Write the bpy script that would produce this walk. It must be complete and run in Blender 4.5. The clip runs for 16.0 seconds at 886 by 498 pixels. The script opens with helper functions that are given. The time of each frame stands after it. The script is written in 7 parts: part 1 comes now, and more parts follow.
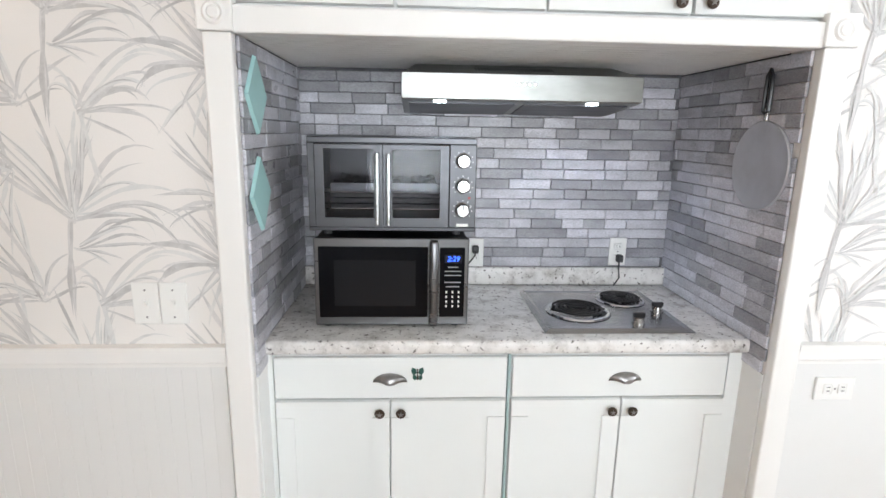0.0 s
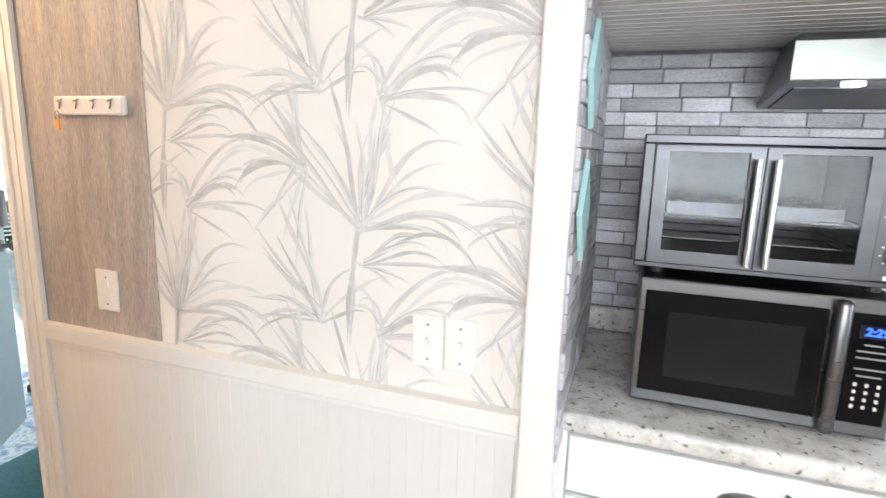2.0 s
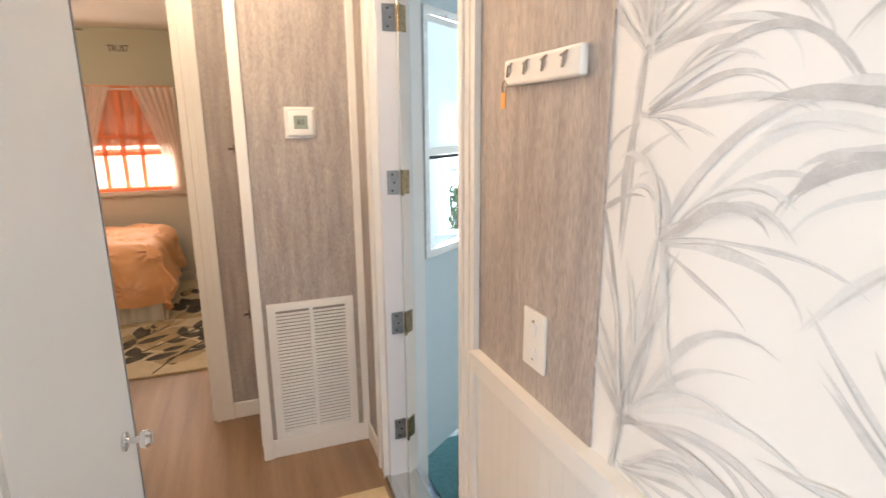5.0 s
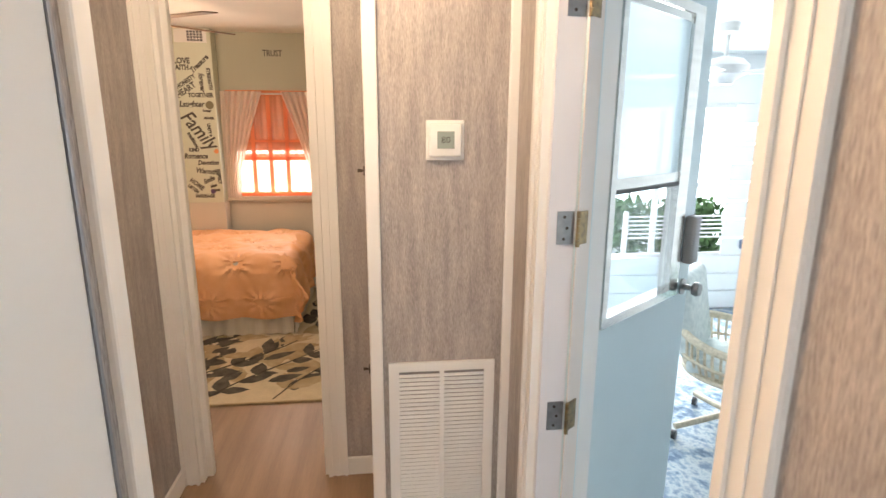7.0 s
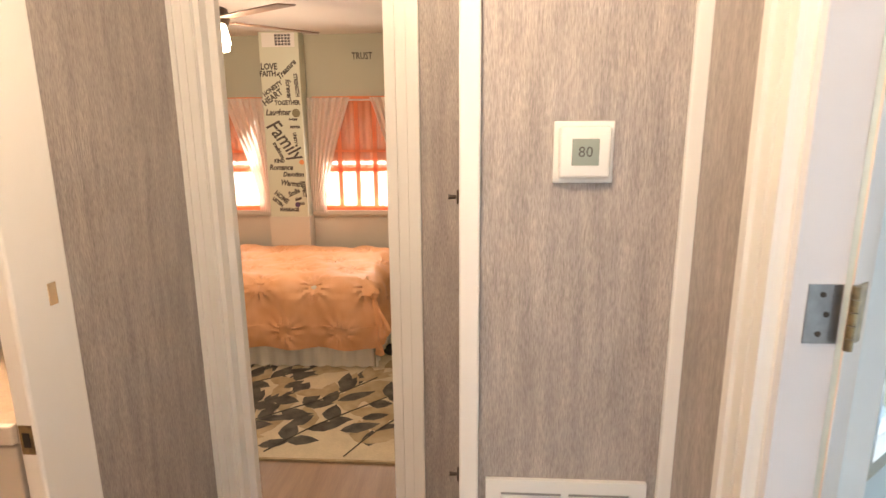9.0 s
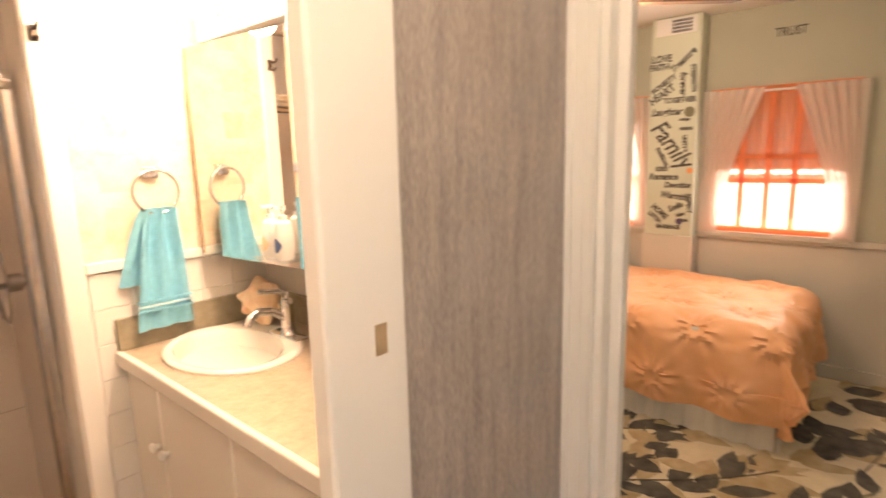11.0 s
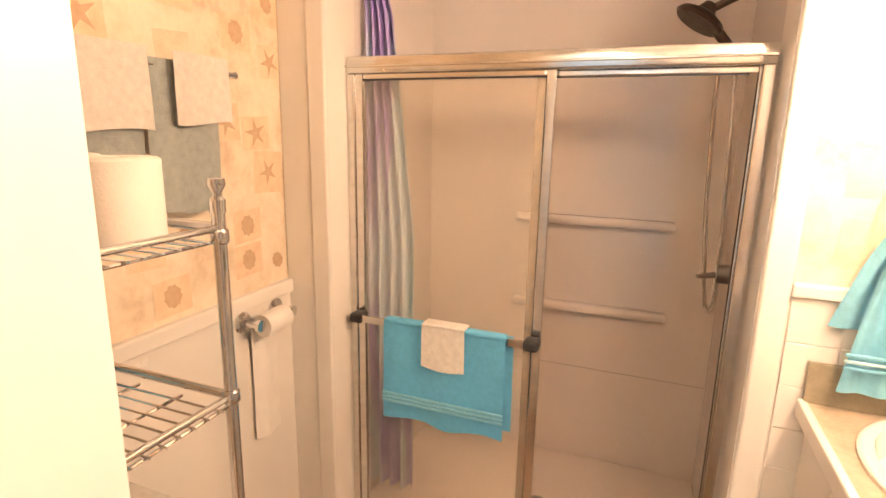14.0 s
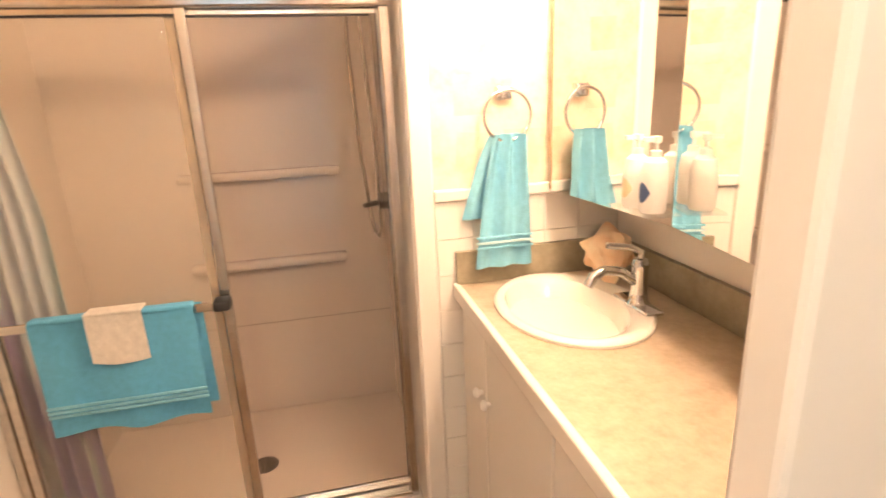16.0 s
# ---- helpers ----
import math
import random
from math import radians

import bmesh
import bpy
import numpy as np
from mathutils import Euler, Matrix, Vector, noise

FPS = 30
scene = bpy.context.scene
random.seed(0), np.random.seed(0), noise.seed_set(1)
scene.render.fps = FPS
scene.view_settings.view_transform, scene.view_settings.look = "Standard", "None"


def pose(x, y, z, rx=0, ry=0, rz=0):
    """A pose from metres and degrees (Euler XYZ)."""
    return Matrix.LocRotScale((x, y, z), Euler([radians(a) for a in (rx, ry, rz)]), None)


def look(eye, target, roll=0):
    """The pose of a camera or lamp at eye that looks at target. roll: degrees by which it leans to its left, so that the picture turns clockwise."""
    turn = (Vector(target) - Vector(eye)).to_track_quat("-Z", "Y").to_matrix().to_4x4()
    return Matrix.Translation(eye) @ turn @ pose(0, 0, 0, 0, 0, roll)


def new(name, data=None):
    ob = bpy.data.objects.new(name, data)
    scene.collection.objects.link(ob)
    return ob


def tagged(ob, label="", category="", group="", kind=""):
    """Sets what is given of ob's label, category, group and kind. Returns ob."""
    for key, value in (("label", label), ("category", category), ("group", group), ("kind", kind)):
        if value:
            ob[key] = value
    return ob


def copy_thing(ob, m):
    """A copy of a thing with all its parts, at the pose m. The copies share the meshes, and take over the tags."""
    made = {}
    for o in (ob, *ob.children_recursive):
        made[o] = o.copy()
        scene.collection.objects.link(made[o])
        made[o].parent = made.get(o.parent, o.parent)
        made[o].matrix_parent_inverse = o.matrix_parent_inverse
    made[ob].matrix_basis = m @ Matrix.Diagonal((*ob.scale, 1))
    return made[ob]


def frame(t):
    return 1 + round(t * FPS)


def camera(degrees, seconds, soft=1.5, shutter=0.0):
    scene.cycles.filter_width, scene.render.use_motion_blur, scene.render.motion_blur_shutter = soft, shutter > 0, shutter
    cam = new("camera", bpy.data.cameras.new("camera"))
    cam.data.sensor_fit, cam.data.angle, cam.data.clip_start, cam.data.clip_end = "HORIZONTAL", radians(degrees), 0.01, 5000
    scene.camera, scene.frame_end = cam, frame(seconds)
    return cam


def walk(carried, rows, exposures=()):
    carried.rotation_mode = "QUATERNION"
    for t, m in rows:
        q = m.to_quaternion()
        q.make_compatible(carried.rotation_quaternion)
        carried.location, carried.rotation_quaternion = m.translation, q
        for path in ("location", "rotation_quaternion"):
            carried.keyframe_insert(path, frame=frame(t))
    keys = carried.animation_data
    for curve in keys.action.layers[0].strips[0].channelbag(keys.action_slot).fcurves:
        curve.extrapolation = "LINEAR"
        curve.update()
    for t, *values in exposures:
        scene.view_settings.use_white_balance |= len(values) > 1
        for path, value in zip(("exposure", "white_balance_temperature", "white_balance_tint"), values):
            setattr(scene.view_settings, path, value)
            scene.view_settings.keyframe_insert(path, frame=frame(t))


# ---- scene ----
cam = camera(79.5, 16.0, shutter=0.25)
PATH = [
    (0, (0.022, -0.013, 1.532), (0.127, 1.937, 1.102), 1.0),
    (0.5, (-0.091, 0.047, 1.543), (0.039, 1.993, 1.101), -1.1),
    (1, (-0.189, 0.154, 1.51), (-0.322, 2.107, 1.1), -1.2),
    (1.5, (-0.239, 0.281, 1.478), (-0.732, 2.186, 1.12), 0.8),
    (2, (-0.311, 0.385, 1.472), (-0.968, 2.236, 1.099), 1.7),
    (2.5, (-0.414, 0.515, 1.469), (-1.192, 2.322, 1.11), 0.6),
    (3, (-0.462, 0.64, 1.454), (-1.488, 2.319, 1.097), 0.2),
    (3.5, (-0.484, 0.737, 1.466), (-1.825, 2.169, 1.077), 1.1),
    (4, (-0.553, 0.805, 1.447), (-2.119, 1.968, 1.008), 1.1),
    (4.5, (-0.696, 0.855, 1.446), (-2.382, 1.832, 0.999), -0.7),
    (5, (-0.806, 0.893, 1.457), (-2.628, 1.585, 1.009), -0.5),
    (5.2, (-0.852, 0.926, 1.463), (-2.723, 1.472, 1.013), 0.1),
    (7.3, (-1.451, 0.956, 1.518), (-3.399, 1.043, 1.075), 0.7),
    (7.5, (-1.499, 0.975, 1.519), (-3.45, 0.952, 1.078), 0.8),
    (8, (-1.635, 0.979, 1.518), (-3.587, 0.884, 1.093), 0.0),
    (8.2, (-1.699, 0.973, 1.52), (-3.652, 0.882, 1.1), -0.2),
    (10.3, (-2.315, 0.765, 1.458), (-4.188, 0.167, 1.091), -2.4),
    (10.5, (-2.352, 0.727, 1.449), (-4.158, -0.056, 1.095), -2.6),
    (11, (-2.449, 0.623, 1.462), (-3.933, -0.672, 1.112), -1.5),
    (11.5, (-2.536, 0.524, 1.467), (-3.57, -1.147, 1.095), -1.1),
    (12, (-2.571, 0.361, 1.462), (-3.471, -1.386, 1.086), -1.3),
    (12.5, (-2.584, 0.254, 1.481), (-2.993, -1.662, 1.083), -2.0),
    (13, (-2.605, 0.219, 1.489), (-2.386, -1.718, 1.039), 0.9),
    (13.5, (-2.593, 0.236, 1.487), (-1.995, -1.618, 1.035), 1.2),
    (14, (-2.586, 0.247, 1.5), (-1.872, -1.57, 1.069), 1.1),
    (14.5, (-2.641, 0.25, 1.455), (-2.017, -1.593, 0.991), 1.3),
    (15, (-2.683, 0.236, 1.421), (-2.368, -1.668, 0.897), 1.9),
    (15.5, (-2.651, 0.263, 1.437), (-2.618, -1.668, 0.915), -1.0),
    (16, (-2.605, 0.291, 1.433), (-3.02, -1.584, 0.877), -2.5),
]
walk(cam, [(t, look(eye, target, roll)) for t, eye, target, roll in PATH],
     exposures=[(0.0, -0.4), (0.7, -0.3), (1.5, -0.05), (2.2, 0.0), (3.0, 0.05), (3.6, -0.08), (4.5, -0.06), (5.0, 0.0), (7.5, 0.08), (10.5, 0.3), (11.5, 0.35), (12.5, 0.5), (13.5, 0.45), (16.0, 0.4)])

# ---- world and light ----
world = bpy.data.worlds.new("sky")
scene.world = world
world.use_nodes = True
wn = world.node_tree.nodes
sky = wn.new("ShaderNodeTexSky")
sky.sky_type = "NISHITA"
sky.sun_disc = False
sky.sun_elevation, sky.sun_rotation = radians(48), radians(200)
world.node_tree.links.new(sky.outputs[0], wn["Background"].inputs[0])
wn["Background"].inputs[1].default_value = 0.10

SUN = bpy.data.lights.new("sun", "SUN")
SUN.energy, SUN.angle, SUN.color = 3.0, radians(0.5), (1.0, 0.95, 0.88)
sun = new("sun", SUN)
sun.matrix_world = look((0, 0, 20), (-7, 16, 0))


def area_lamp(name, eye, target, w, h, watts, colour):
    """A lamp the size of the opening or fixture that it stands for."""
    d = bpy.data.lights.new(name, "AREA")
    d.shape, d.size, d.size_y, d.energy, d.color = "RECTANGLE", w, h, watts, colour
    ob = new(name, d)
    ob.matrix_world = look(eye, target)
    return ob


def bulb(name, at, watts, radius, colour):
    d = bpy.data.lights.new(name, "POINT")
    d.energy, d.shadow_soft_size, d.color = watts, radius, colour
    ob = new(name, d)
    ob.location = at
    return ob


DAY, WARM, LED = (0.93, 0.97, 1.0), (1.0, 0.65, 0.42), (0.72, 0.83, 1.0)
# area lamps added at the kitchen's unseen south window and an invented east one
area_lamp("kitchen_window_light", (0.5, -2.36, 1.5), (0.4, 1.4, 1.2), 1.9, 1.15, 75, DAY)
area_lamp("kitchen_east_fill", (2.86, 0.0, 1.5), (0.0, 0.4, 1.2), 1.3, 1.15, 22, DAY)
# sunroom windows
area_lamp("sunroom_window_light", (-5.84, 3.4, 1.05), (-3.0, 2.9, 0.9), 1.2, 1.3, 130, DAY)
# bedroom windows
area_lamp("bedroom_window_light", (-6.38, 0.0, 1.35), (-4.0, 0.0, 1.1), 0.7, 0.85, 7.5, (1.0, 0.86, 0.74))
area_lamp("bedroom_south_window_light", (-6.38, -1.25, 1.35), (-4.0, -1.0, 1.1), 0.7, 0.85, 7, (1.0, 0.86, 0.74))
# lamps
bulb("vanity_bulb", (-3.14, -0.83, 1.865), 20, 0.05, WARM)
bulb("vanity_bulb", (-3.14, -0.58, 1.865), 20, 0.05, WARM)
bulb("vanity_bulb", (-3.14, -0.33, 1.865), 20, 0.05, WARM)
# point light added to brighten the hall; it has no fixture
bulb("hall_fill_light", (-2.42, 0.72, 2.18), 34, 0.08, (1.0, 0.73, 0.48))
bulb("bedroom_fan_bulb", (-4.95, -0.42, 1.97), 13, 0.06, WARM)
bulb("bedroom_fan_bulb", (-4.95, -0.62, 1.97), 13, 0.06, WARM)
for hx in (0.10, 0.60):
    d = bpy.data.lights.new("hood_led", "SPOT")
    d.energy, d.spot_size, d.spot_blend, d.shadow_soft_size, d.color = 6, radians(140), 0.5, 0.02, LED
    new("hood_led", d).matrix_world = look((hx, 1.80, 1.615), (hx, 1.82, 0.9))

# ---- materials ----
def mat(name, col, rough=0.5, metal=0.0, var=0.0, scale=8.0, bump=0.0, bscale=60.0, stretch=(1, 1, 1), col2=None,
        fine=0.0, spec=None, trans=0.0, coat=0.0, island=0.0):
    """A surface with variation at two scales: broad patches (var, scale), fine grain (fine) and relief (bump)."""
    m = bpy.data.materials.new(name)
    m.use_nodes = True
    nt = m.node_tree
    n, l = nt.nodes, nt.links
    b = n["Principled BSDF"]
    b.inputs["Roughness"].default_value, b.inputs["Metallic"].default_value = rough, metal
    b.inputs["Base Color"].default_value = (*col, 1)
    b.inputs["Transmission Weight"].default_value = trans
    b.inputs["Coat Weight"].default_value = coat
    if spec is not None:
        b.inputs["Specular IOR Level"].default_value = spec
    if not (var or bump or fine or island):
        return m
    tc = n.new("ShaderNodeTexCoord")
    mp = n.new("ShaderNodeMapping")
    mp.inputs["Scale"].default_value = stretch
    l.new(tc.outputs["Object"], mp.inputs["Vector"])
    out = None
    if var:
        t = n.new("ShaderNodeTexNoise")
        t.inputs["Scale"].default_value, t.inputs["Detail"].default_value = scale, 6
        l.new(mp.outputs[0], t.inputs["Vector"])
        r = n.new("ShaderNodeMapRange")
        r.inputs["From Min"].default_value, r.inputs["From Max"].default_value = 0.3, 0.7
        l.new(t.outputs["Fac"], r.inputs["Value"])
        x = n.new("ShaderNodeMix")
        x.data_type = "RGBA"
        c2 = col2 or tuple(c * (1 - var) for c in col)
        x.inputs["A"].default_value, x.inputs["B"].default_value = (*col, 1), (*c2, 1)
        l.new(r.outputs[0], x.inputs["Factor"])
        out = x.outputs["Result"]
        rr = n.new("ShaderNodeMapRange")
        rr.inputs["To Min"].default_value, rr.inputs["To Max"].default_value = rough * 0.85, min(1, rough * 1.2)
        l.new(t.outputs["Fac"], rr.inputs["Value"])
        l.new(rr.outputs[0], b.inputs["Roughness"])
    if fine:
        t = n.new("ShaderNodeTexNoise")
        t.inputs["Scale"].default_value, t.inputs["Detail"].default_value = scale * 14, 3
        l.new(mp.outputs[0], t.inputs["Vector"])
        out = tint(nt, out, col, t.outputs["Fac"], 1 - fine, 1 + fine)
    if island:
        oi = n.new("ShaderNodeObjectInfo")
        out = tint(nt, out, col, oi.outputs["Random"], 1 - island, 1 + island)
    if out:
        l.new(out, b.inputs["Base Color"])
    if bump:
        t = n.new("ShaderNodeTexNoise")
        t.inputs["Scale"].default_value, t.inputs["Detail"].default_value = bscale, 4
        l.new(mp.outputs[0], t.inputs["Vector"])
        k = n.new("ShaderNodeBump")
        k.inputs["Strength"].default_value, k.inputs["Distance"].default_value = bump, 0.004
        l.new(t.outputs["Fac"], k.inputs["Height"])
        l.new(k.outputs[0], b.inputs["Normal"])
    return m


def tint(nt, socket, col, fac, lo, hi):
    """Multiplies a colour by a factor that runs from lo to hi."""
    r = nt.nodes.new("ShaderNodeMapRange")
    r.inputs["From Min"].default_value, r.inputs["From Max"].default_value = 0.2, 0.8
    r.inputs["To Min"].default_value, r.inputs["To Max"].default_value = lo, hi
    nt.links.new(fac, r.inputs["Value"])
    v = nt.nodes.new("ShaderNodeVectorMath")
    v.operation = "SCALE"
    if socket:
        nt.links.new(socket, v.inputs[0])
    else:
        v.inputs[0].default_value = col
    nt.links.new(r.outputs[0], v.inputs["Scale"])
    return v.outputs[0]


def glow(name, col, strength):
    m = bpy.data.materials.new(name)
    m.use_nodes = True
    b = m.node_tree.nodes["Principled BSDF"]
    b.inputs["Base Color"].default_value = (*col, 1)
    b.inputs["Emission Color"].default_value = (*col, 1)
    b.inputs["Emission Strength"].default_value = strength
    return m


WHITE = mat("white_paint", (0.80, 0.80, 0.79), 0.38, var=0.04, scale=3, bump=0.05, bscale=30)
TRIM = mat("white_trim_paint", (0.82, 0.81, 0.79), 0.3, var=0.05, scale=4, bump=0.06, bscale=40, stretch=(1, 1, 0.2))
CABINET = mat("white_cabinet_paint", (0.78, 0.80, 0.79), 0.32, var=0.03, scale=3, bump=0.03, bscale=50)
CEIL = mat("ceiling_paint", (0.78, 0.76, 0.72), 0.8, var=0.05, scale=2, bump=0.2, bscale=90)
PAPER = mat("cream_wallpaper", (0.78, 0.755, 0.73), 0.62, var=0.04, scale=2, bump=0.08, bscale=220)
LEAF_G = mat("grey_leaf_print", (0.535, 0.525, 0.522), 0.62, var=0.22, scale=22, col2=(0.67, 0.655, 0.645), fine=0.10)
LEAF_D = mat("dark_grey_leaf_print", (0.41, 0.402, 0.40), 0.62, var=0.25, scale=26, col2=(0.60, 0.588, 0.58), fine=0.12)
LEAF_B = mat("pale_blue_leaf_print", (0.61, 0.612, 0.608), 0.62, var=0.15, scale=22, col2=(0.70, 0.69, 0.67), fine=0.06)
GRAY = mat("grey_weave_wallpaper", (0.43, 0.385, 0.36), 0.40, var=0.5, scale=6, stretch=(6, 6, 0.75), col2=(0.30, 0.27, 0.255), fine=0.42, bump=0.45, bscale=40)
FLOOR = mat("tan_vinyl", (0.33, 0.215, 0.13), 0.34, var=0.4, scale=2.2, stretch=(0.5, 7, 1), col2=(0.22, 0.14, 0.085), fine=0.10, bump=0.04, bscale=40)
STONE = mat("grey_stone_tile", (0.52, 0.52, 0.56), 0.28, var=0.4, scale=9, stretch=(1, 1, 2.2), col2=(0.33, 0.33, 0.365), fine=0.30, bump=0.4, bscale=60, island=0.34)
GROUT = mat("dark_grout", (0.16, 0.16, 0.175), 0.8, var=0.3, scale=20)
STEEL = mat("brushed_steel", (0.56, 0.56, 0.56), 0.24, 1.0, var=0.15, scale=6, stretch=(0.5, 8, 8), bump=0.03, bscale=200)
HOODSTEEL = mat("satin_hood_steel", (0.30, 0.305, 0.295), 0.32, 1.0, var=0.2, scale=4, stretch=(2.0, 6, 6))
DARKSTEEL = mat("grey_steel", (0.088, 0.090, 0.096), 0.33, 1.0, var=0.15, scale=5, stretch=(0.4, 8, 8))
CHROME = mat("chrome", (0.74, 0.74, 0.75), 0.09, 1.0)
NICKEL = mat("pewter", (0.34, 0.33, 0.33), 0.32, 1.0, var=0.3, scale=40)
TRIMSTEEL = mat("stainless_front_trim", (0.165, 0.167, 0.172), 0.28, 1.0, var=0.2, scale=5, stretch=(0.4, 8, 8))
BRONZE = mat("dark_bronze", (0.10, 0.075, 0.06), 0.4, 0.9, var=0.4, scale=40)
BRASS = mat("aged_brass", (0.40, 0.29, 0.15), 0.35, 1.0, var=0.5, scale=60, col2=(0.2, 0.15, 0.1))
BLACK = mat("black_plastic", (0.012, 0.012, 0.014), 0.3, var=0.2, scale=10)
BLACKG = mat("black_glass", (0.004, 0.0045, 0.006), 0.06, spec=0.15)
PLASTIC = mat("white_plastic", (0.80, 0.80, 0.78), 0.3, var=0.02, scale=5)


def rgb_ramp(nt, stops):
    r = nt.nodes.new("ShaderNodeValToRGB")
    e = r.color_ramp.elements
    while len(e) < len(stops):
        e.new(0.5)
    for k, (p, c) in zip(e, stops):
        k.position, k.color = p, (*c, 1)
    return r


def speckled(name, stops, scale, rough, detail=8, dots=0.0, dotcol=(0.1, 0.1, 0.1), dotscale=60):
    """Laminate with cloudy patches and small dark flecks."""
    m = bpy.data.materials.new(name)
    m.use_nodes = True
    nt = m.node_tree
    n, l = nt.nodes, nt.links
    b = n["Principled BSDF"]
    b.inputs["Roughness"].default_value = rough
    tc = n.new("ShaderNodeTexCoord")
    t = n.new("ShaderNodeTexNoise")
    t.inputs["Scale"].default_value, t.inputs["Detail"].default_value, t.inputs["Roughness"].default_value = scale, detail, 0.68
    l.new(tc.outputs["Object"], t.inputs["Vector"])
    r = rgb_ramp(nt, stops)
    l.new(t.outputs["Fac"], r.inputs[0])
    out = r.outputs[0]
    if dots:
        t2 = n.new("ShaderNodeTexNoise")
        t2.inputs["Scale"].default_value, t2.inputs["Detail"].default_value = dotscale, 5
        l.new(tc.outputs["Object"], t2.inputs["Vector"])
        r2 = rgb_ramp(nt, ((0.60, (0, 0, 0)), (0.68, (dots, dots, dots))))
        l.new(t2.outputs["Fac"], r2.inputs[0])
        x = n.new("ShaderNodeMix")
        x.data_type = "RGBA"
        x.inputs["B"].default_value = (*dotcol, 1)
        l.new(r2.outputs[0], x.inputs["Factor"])
        l.new(out, x.inputs["A"])
        out = x.outputs["Result"]
    l.new(out, b.inputs["Base Color"])
    return m


def by_place(m, spread=3.0):
    """Lets a material's grain run on from piece to piece instead of repeating."""
    nt = m.node_tree
    g = nt.nodes.new("ShaderNodeNewGeometry")
    oi = nt.nodes.new("ShaderNodeObjectInfo")
    v = nt.nodes.new("ShaderNodeVectorMath")
    v.operation = "MULTIPLY_ADD"
    v.inputs[1].default_value = (1, 1, 1)
    c = nt.nodes.new("ShaderNodeCombineXYZ")
    s = nt.nodes.new("ShaderNodeMath")
    s.operation = "MULTIPLY"
    s.inputs[1].default_value = spread
    nt.links.new(oi.outputs["Random"], s.inputs[0])
    nt.links.new(s.outputs[0], c.inputs[0])
    nt.links.new(g.outputs["Position"], v.inputs[0])
    nt.links.new(c.outputs[0], v.inputs[2])
    for n in nt.nodes:
        if n.type == "MAPPING":
            nt.links.new(v.outputs[0], n.inputs["Vector"])
    return m


by_place(STONE)
GRANITE = speckled("speckled_laminate", ((0.30, (0.34, 0.31, 0.29)), (0.42, (0.58, 0.56, 0.54)), (0.52, (0.72, 0.70, 0.68)), (0.75, (0.80, 0.79, 0.77))), 16, 0.22, dots=0.95, dotcol=(0.12, 0.105, 0.10), dotscale=70)
BEIGE = speckled("beige_laminate", ((0.3, (0.36, 0.29, 0.20)), (0.5, (0.44, 0.36, 0.265)), (0.7, (0.50, 0.42, 0.32))), 26, 0.3)
OLIVE = speckled("olive_laminate", ((0.3, (0.21, 0.185, 0.13)), (0.55, (0.28, 0.25, 0.18)), (0.75, (0.34, 0.30, 0.22))), 18, 0.4)
BATHPAPER = speckled("peach_patchwork_wallpaper", ((0.32, (0.60, 0.46, 0.32)), (0.45, (0.74, 0.62, 0.47)), (0.6, (0.80, 0.72, 0.58)), (0.75, (0.72, 0.64, 0.52))), 7, 0.6, detail=5)
PATCH1 = mat("peach_print", (0.71, 0.50, 0.33), 0.6, var=0.45, scale=24, col2=(0.77, 0.64, 0.47), fine=0.1)
PATCH2 = mat("sand_print", (0.75, 0.66, 0.51), 0.6, var=0.4, scale=20, col2=(0.68, 0.54, 0.38), fine=0.1)
SHELLP = mat("brown_shell_print", (0.50, 0.33, 0.20), 0.6, var=0.5, scale=60, col2=(0.56, 0.40, 0.26))
BATHWHITE = mat("cream_tileboard", (0.78, 0.75, 0.70), 0.25, var=0.04, scale=3, bump=0.03, bscale=20)
SURROUND = mat("shower_surround", (0.74, 0.69, 0.665), 0.06, var=0.05, scale=2, bump=0.015, bscale=10)
CERAMIC = mat("bisque_porcelain", (0.80, 0.76, 0.69), 0.08, coat=0.3)
TURQ = mat("turquoise_terry", (0.12, 0.44, 0.71), 0.95, var=0.12, scale=60, bump=1.0, bscale=420, fine=0.2)
AQUA = mat("aqua_terry", (0.24, 0.58, 0.76), 0.95, var=0.12, scale=60, bump=1.0, bscale=420, fine=0.2)
BANDAQUA = mat("pale_aqua_weave", (0.50, 0.72, 0.78), 0.8, var=0.1, scale=60, bump=0.4, bscale=300)
CREAMT = mat("cream_terry", (0.80, 0.76, 0.70), 0.95, var=0.15, scale=60, bump=1.0, bscale=420, fine=0.15)
GREYT = mat("grey_green_terry", (0.40, 0.44, 0.42), 0.95, var=0.2, scale=50, bump=1.0, bscale=420, fine=0.2)
PAPERROLL = mat("tissue_paper", (0.80, 0.77, 0.72), 0.9, var=0.05, scale=20, bump=0.3, bscale=200)
SHELLM = mat("conch_shell", (0.72, 0.45, 0.25), 0.4, var=0.5, scale=18, col2=(0.82, 0.68, 0.50), bump=0.4, bscale=60)
PEACH = mat("peach_satin_comforter", (0.82, 0.47, 0.26), 0.45, var=0.18, scale=9, col2=(0.76, 0.39, 0.19), bump=0.25, bscale=35)
SKIRT = mat("white_bed_skirt", (0.72, 0.68, 0.62), 0.8, var=0.08, scale=10, stretch=(6, 6, 0.6))
RUGBASE = mat("cream_rug", (0.68, 0.60, 0.44), 0.95, var=0.12, scale=12, bump=0.8, bscale=300, fine=0.12)
RUGDARK = mat("charcoal_leaf_pile", (0.035, 0.035, 0.035), 0.95, var=0.6, scale=14, col2=(0.13, 0.12, 0.10), bump=0.8, bscale=300)
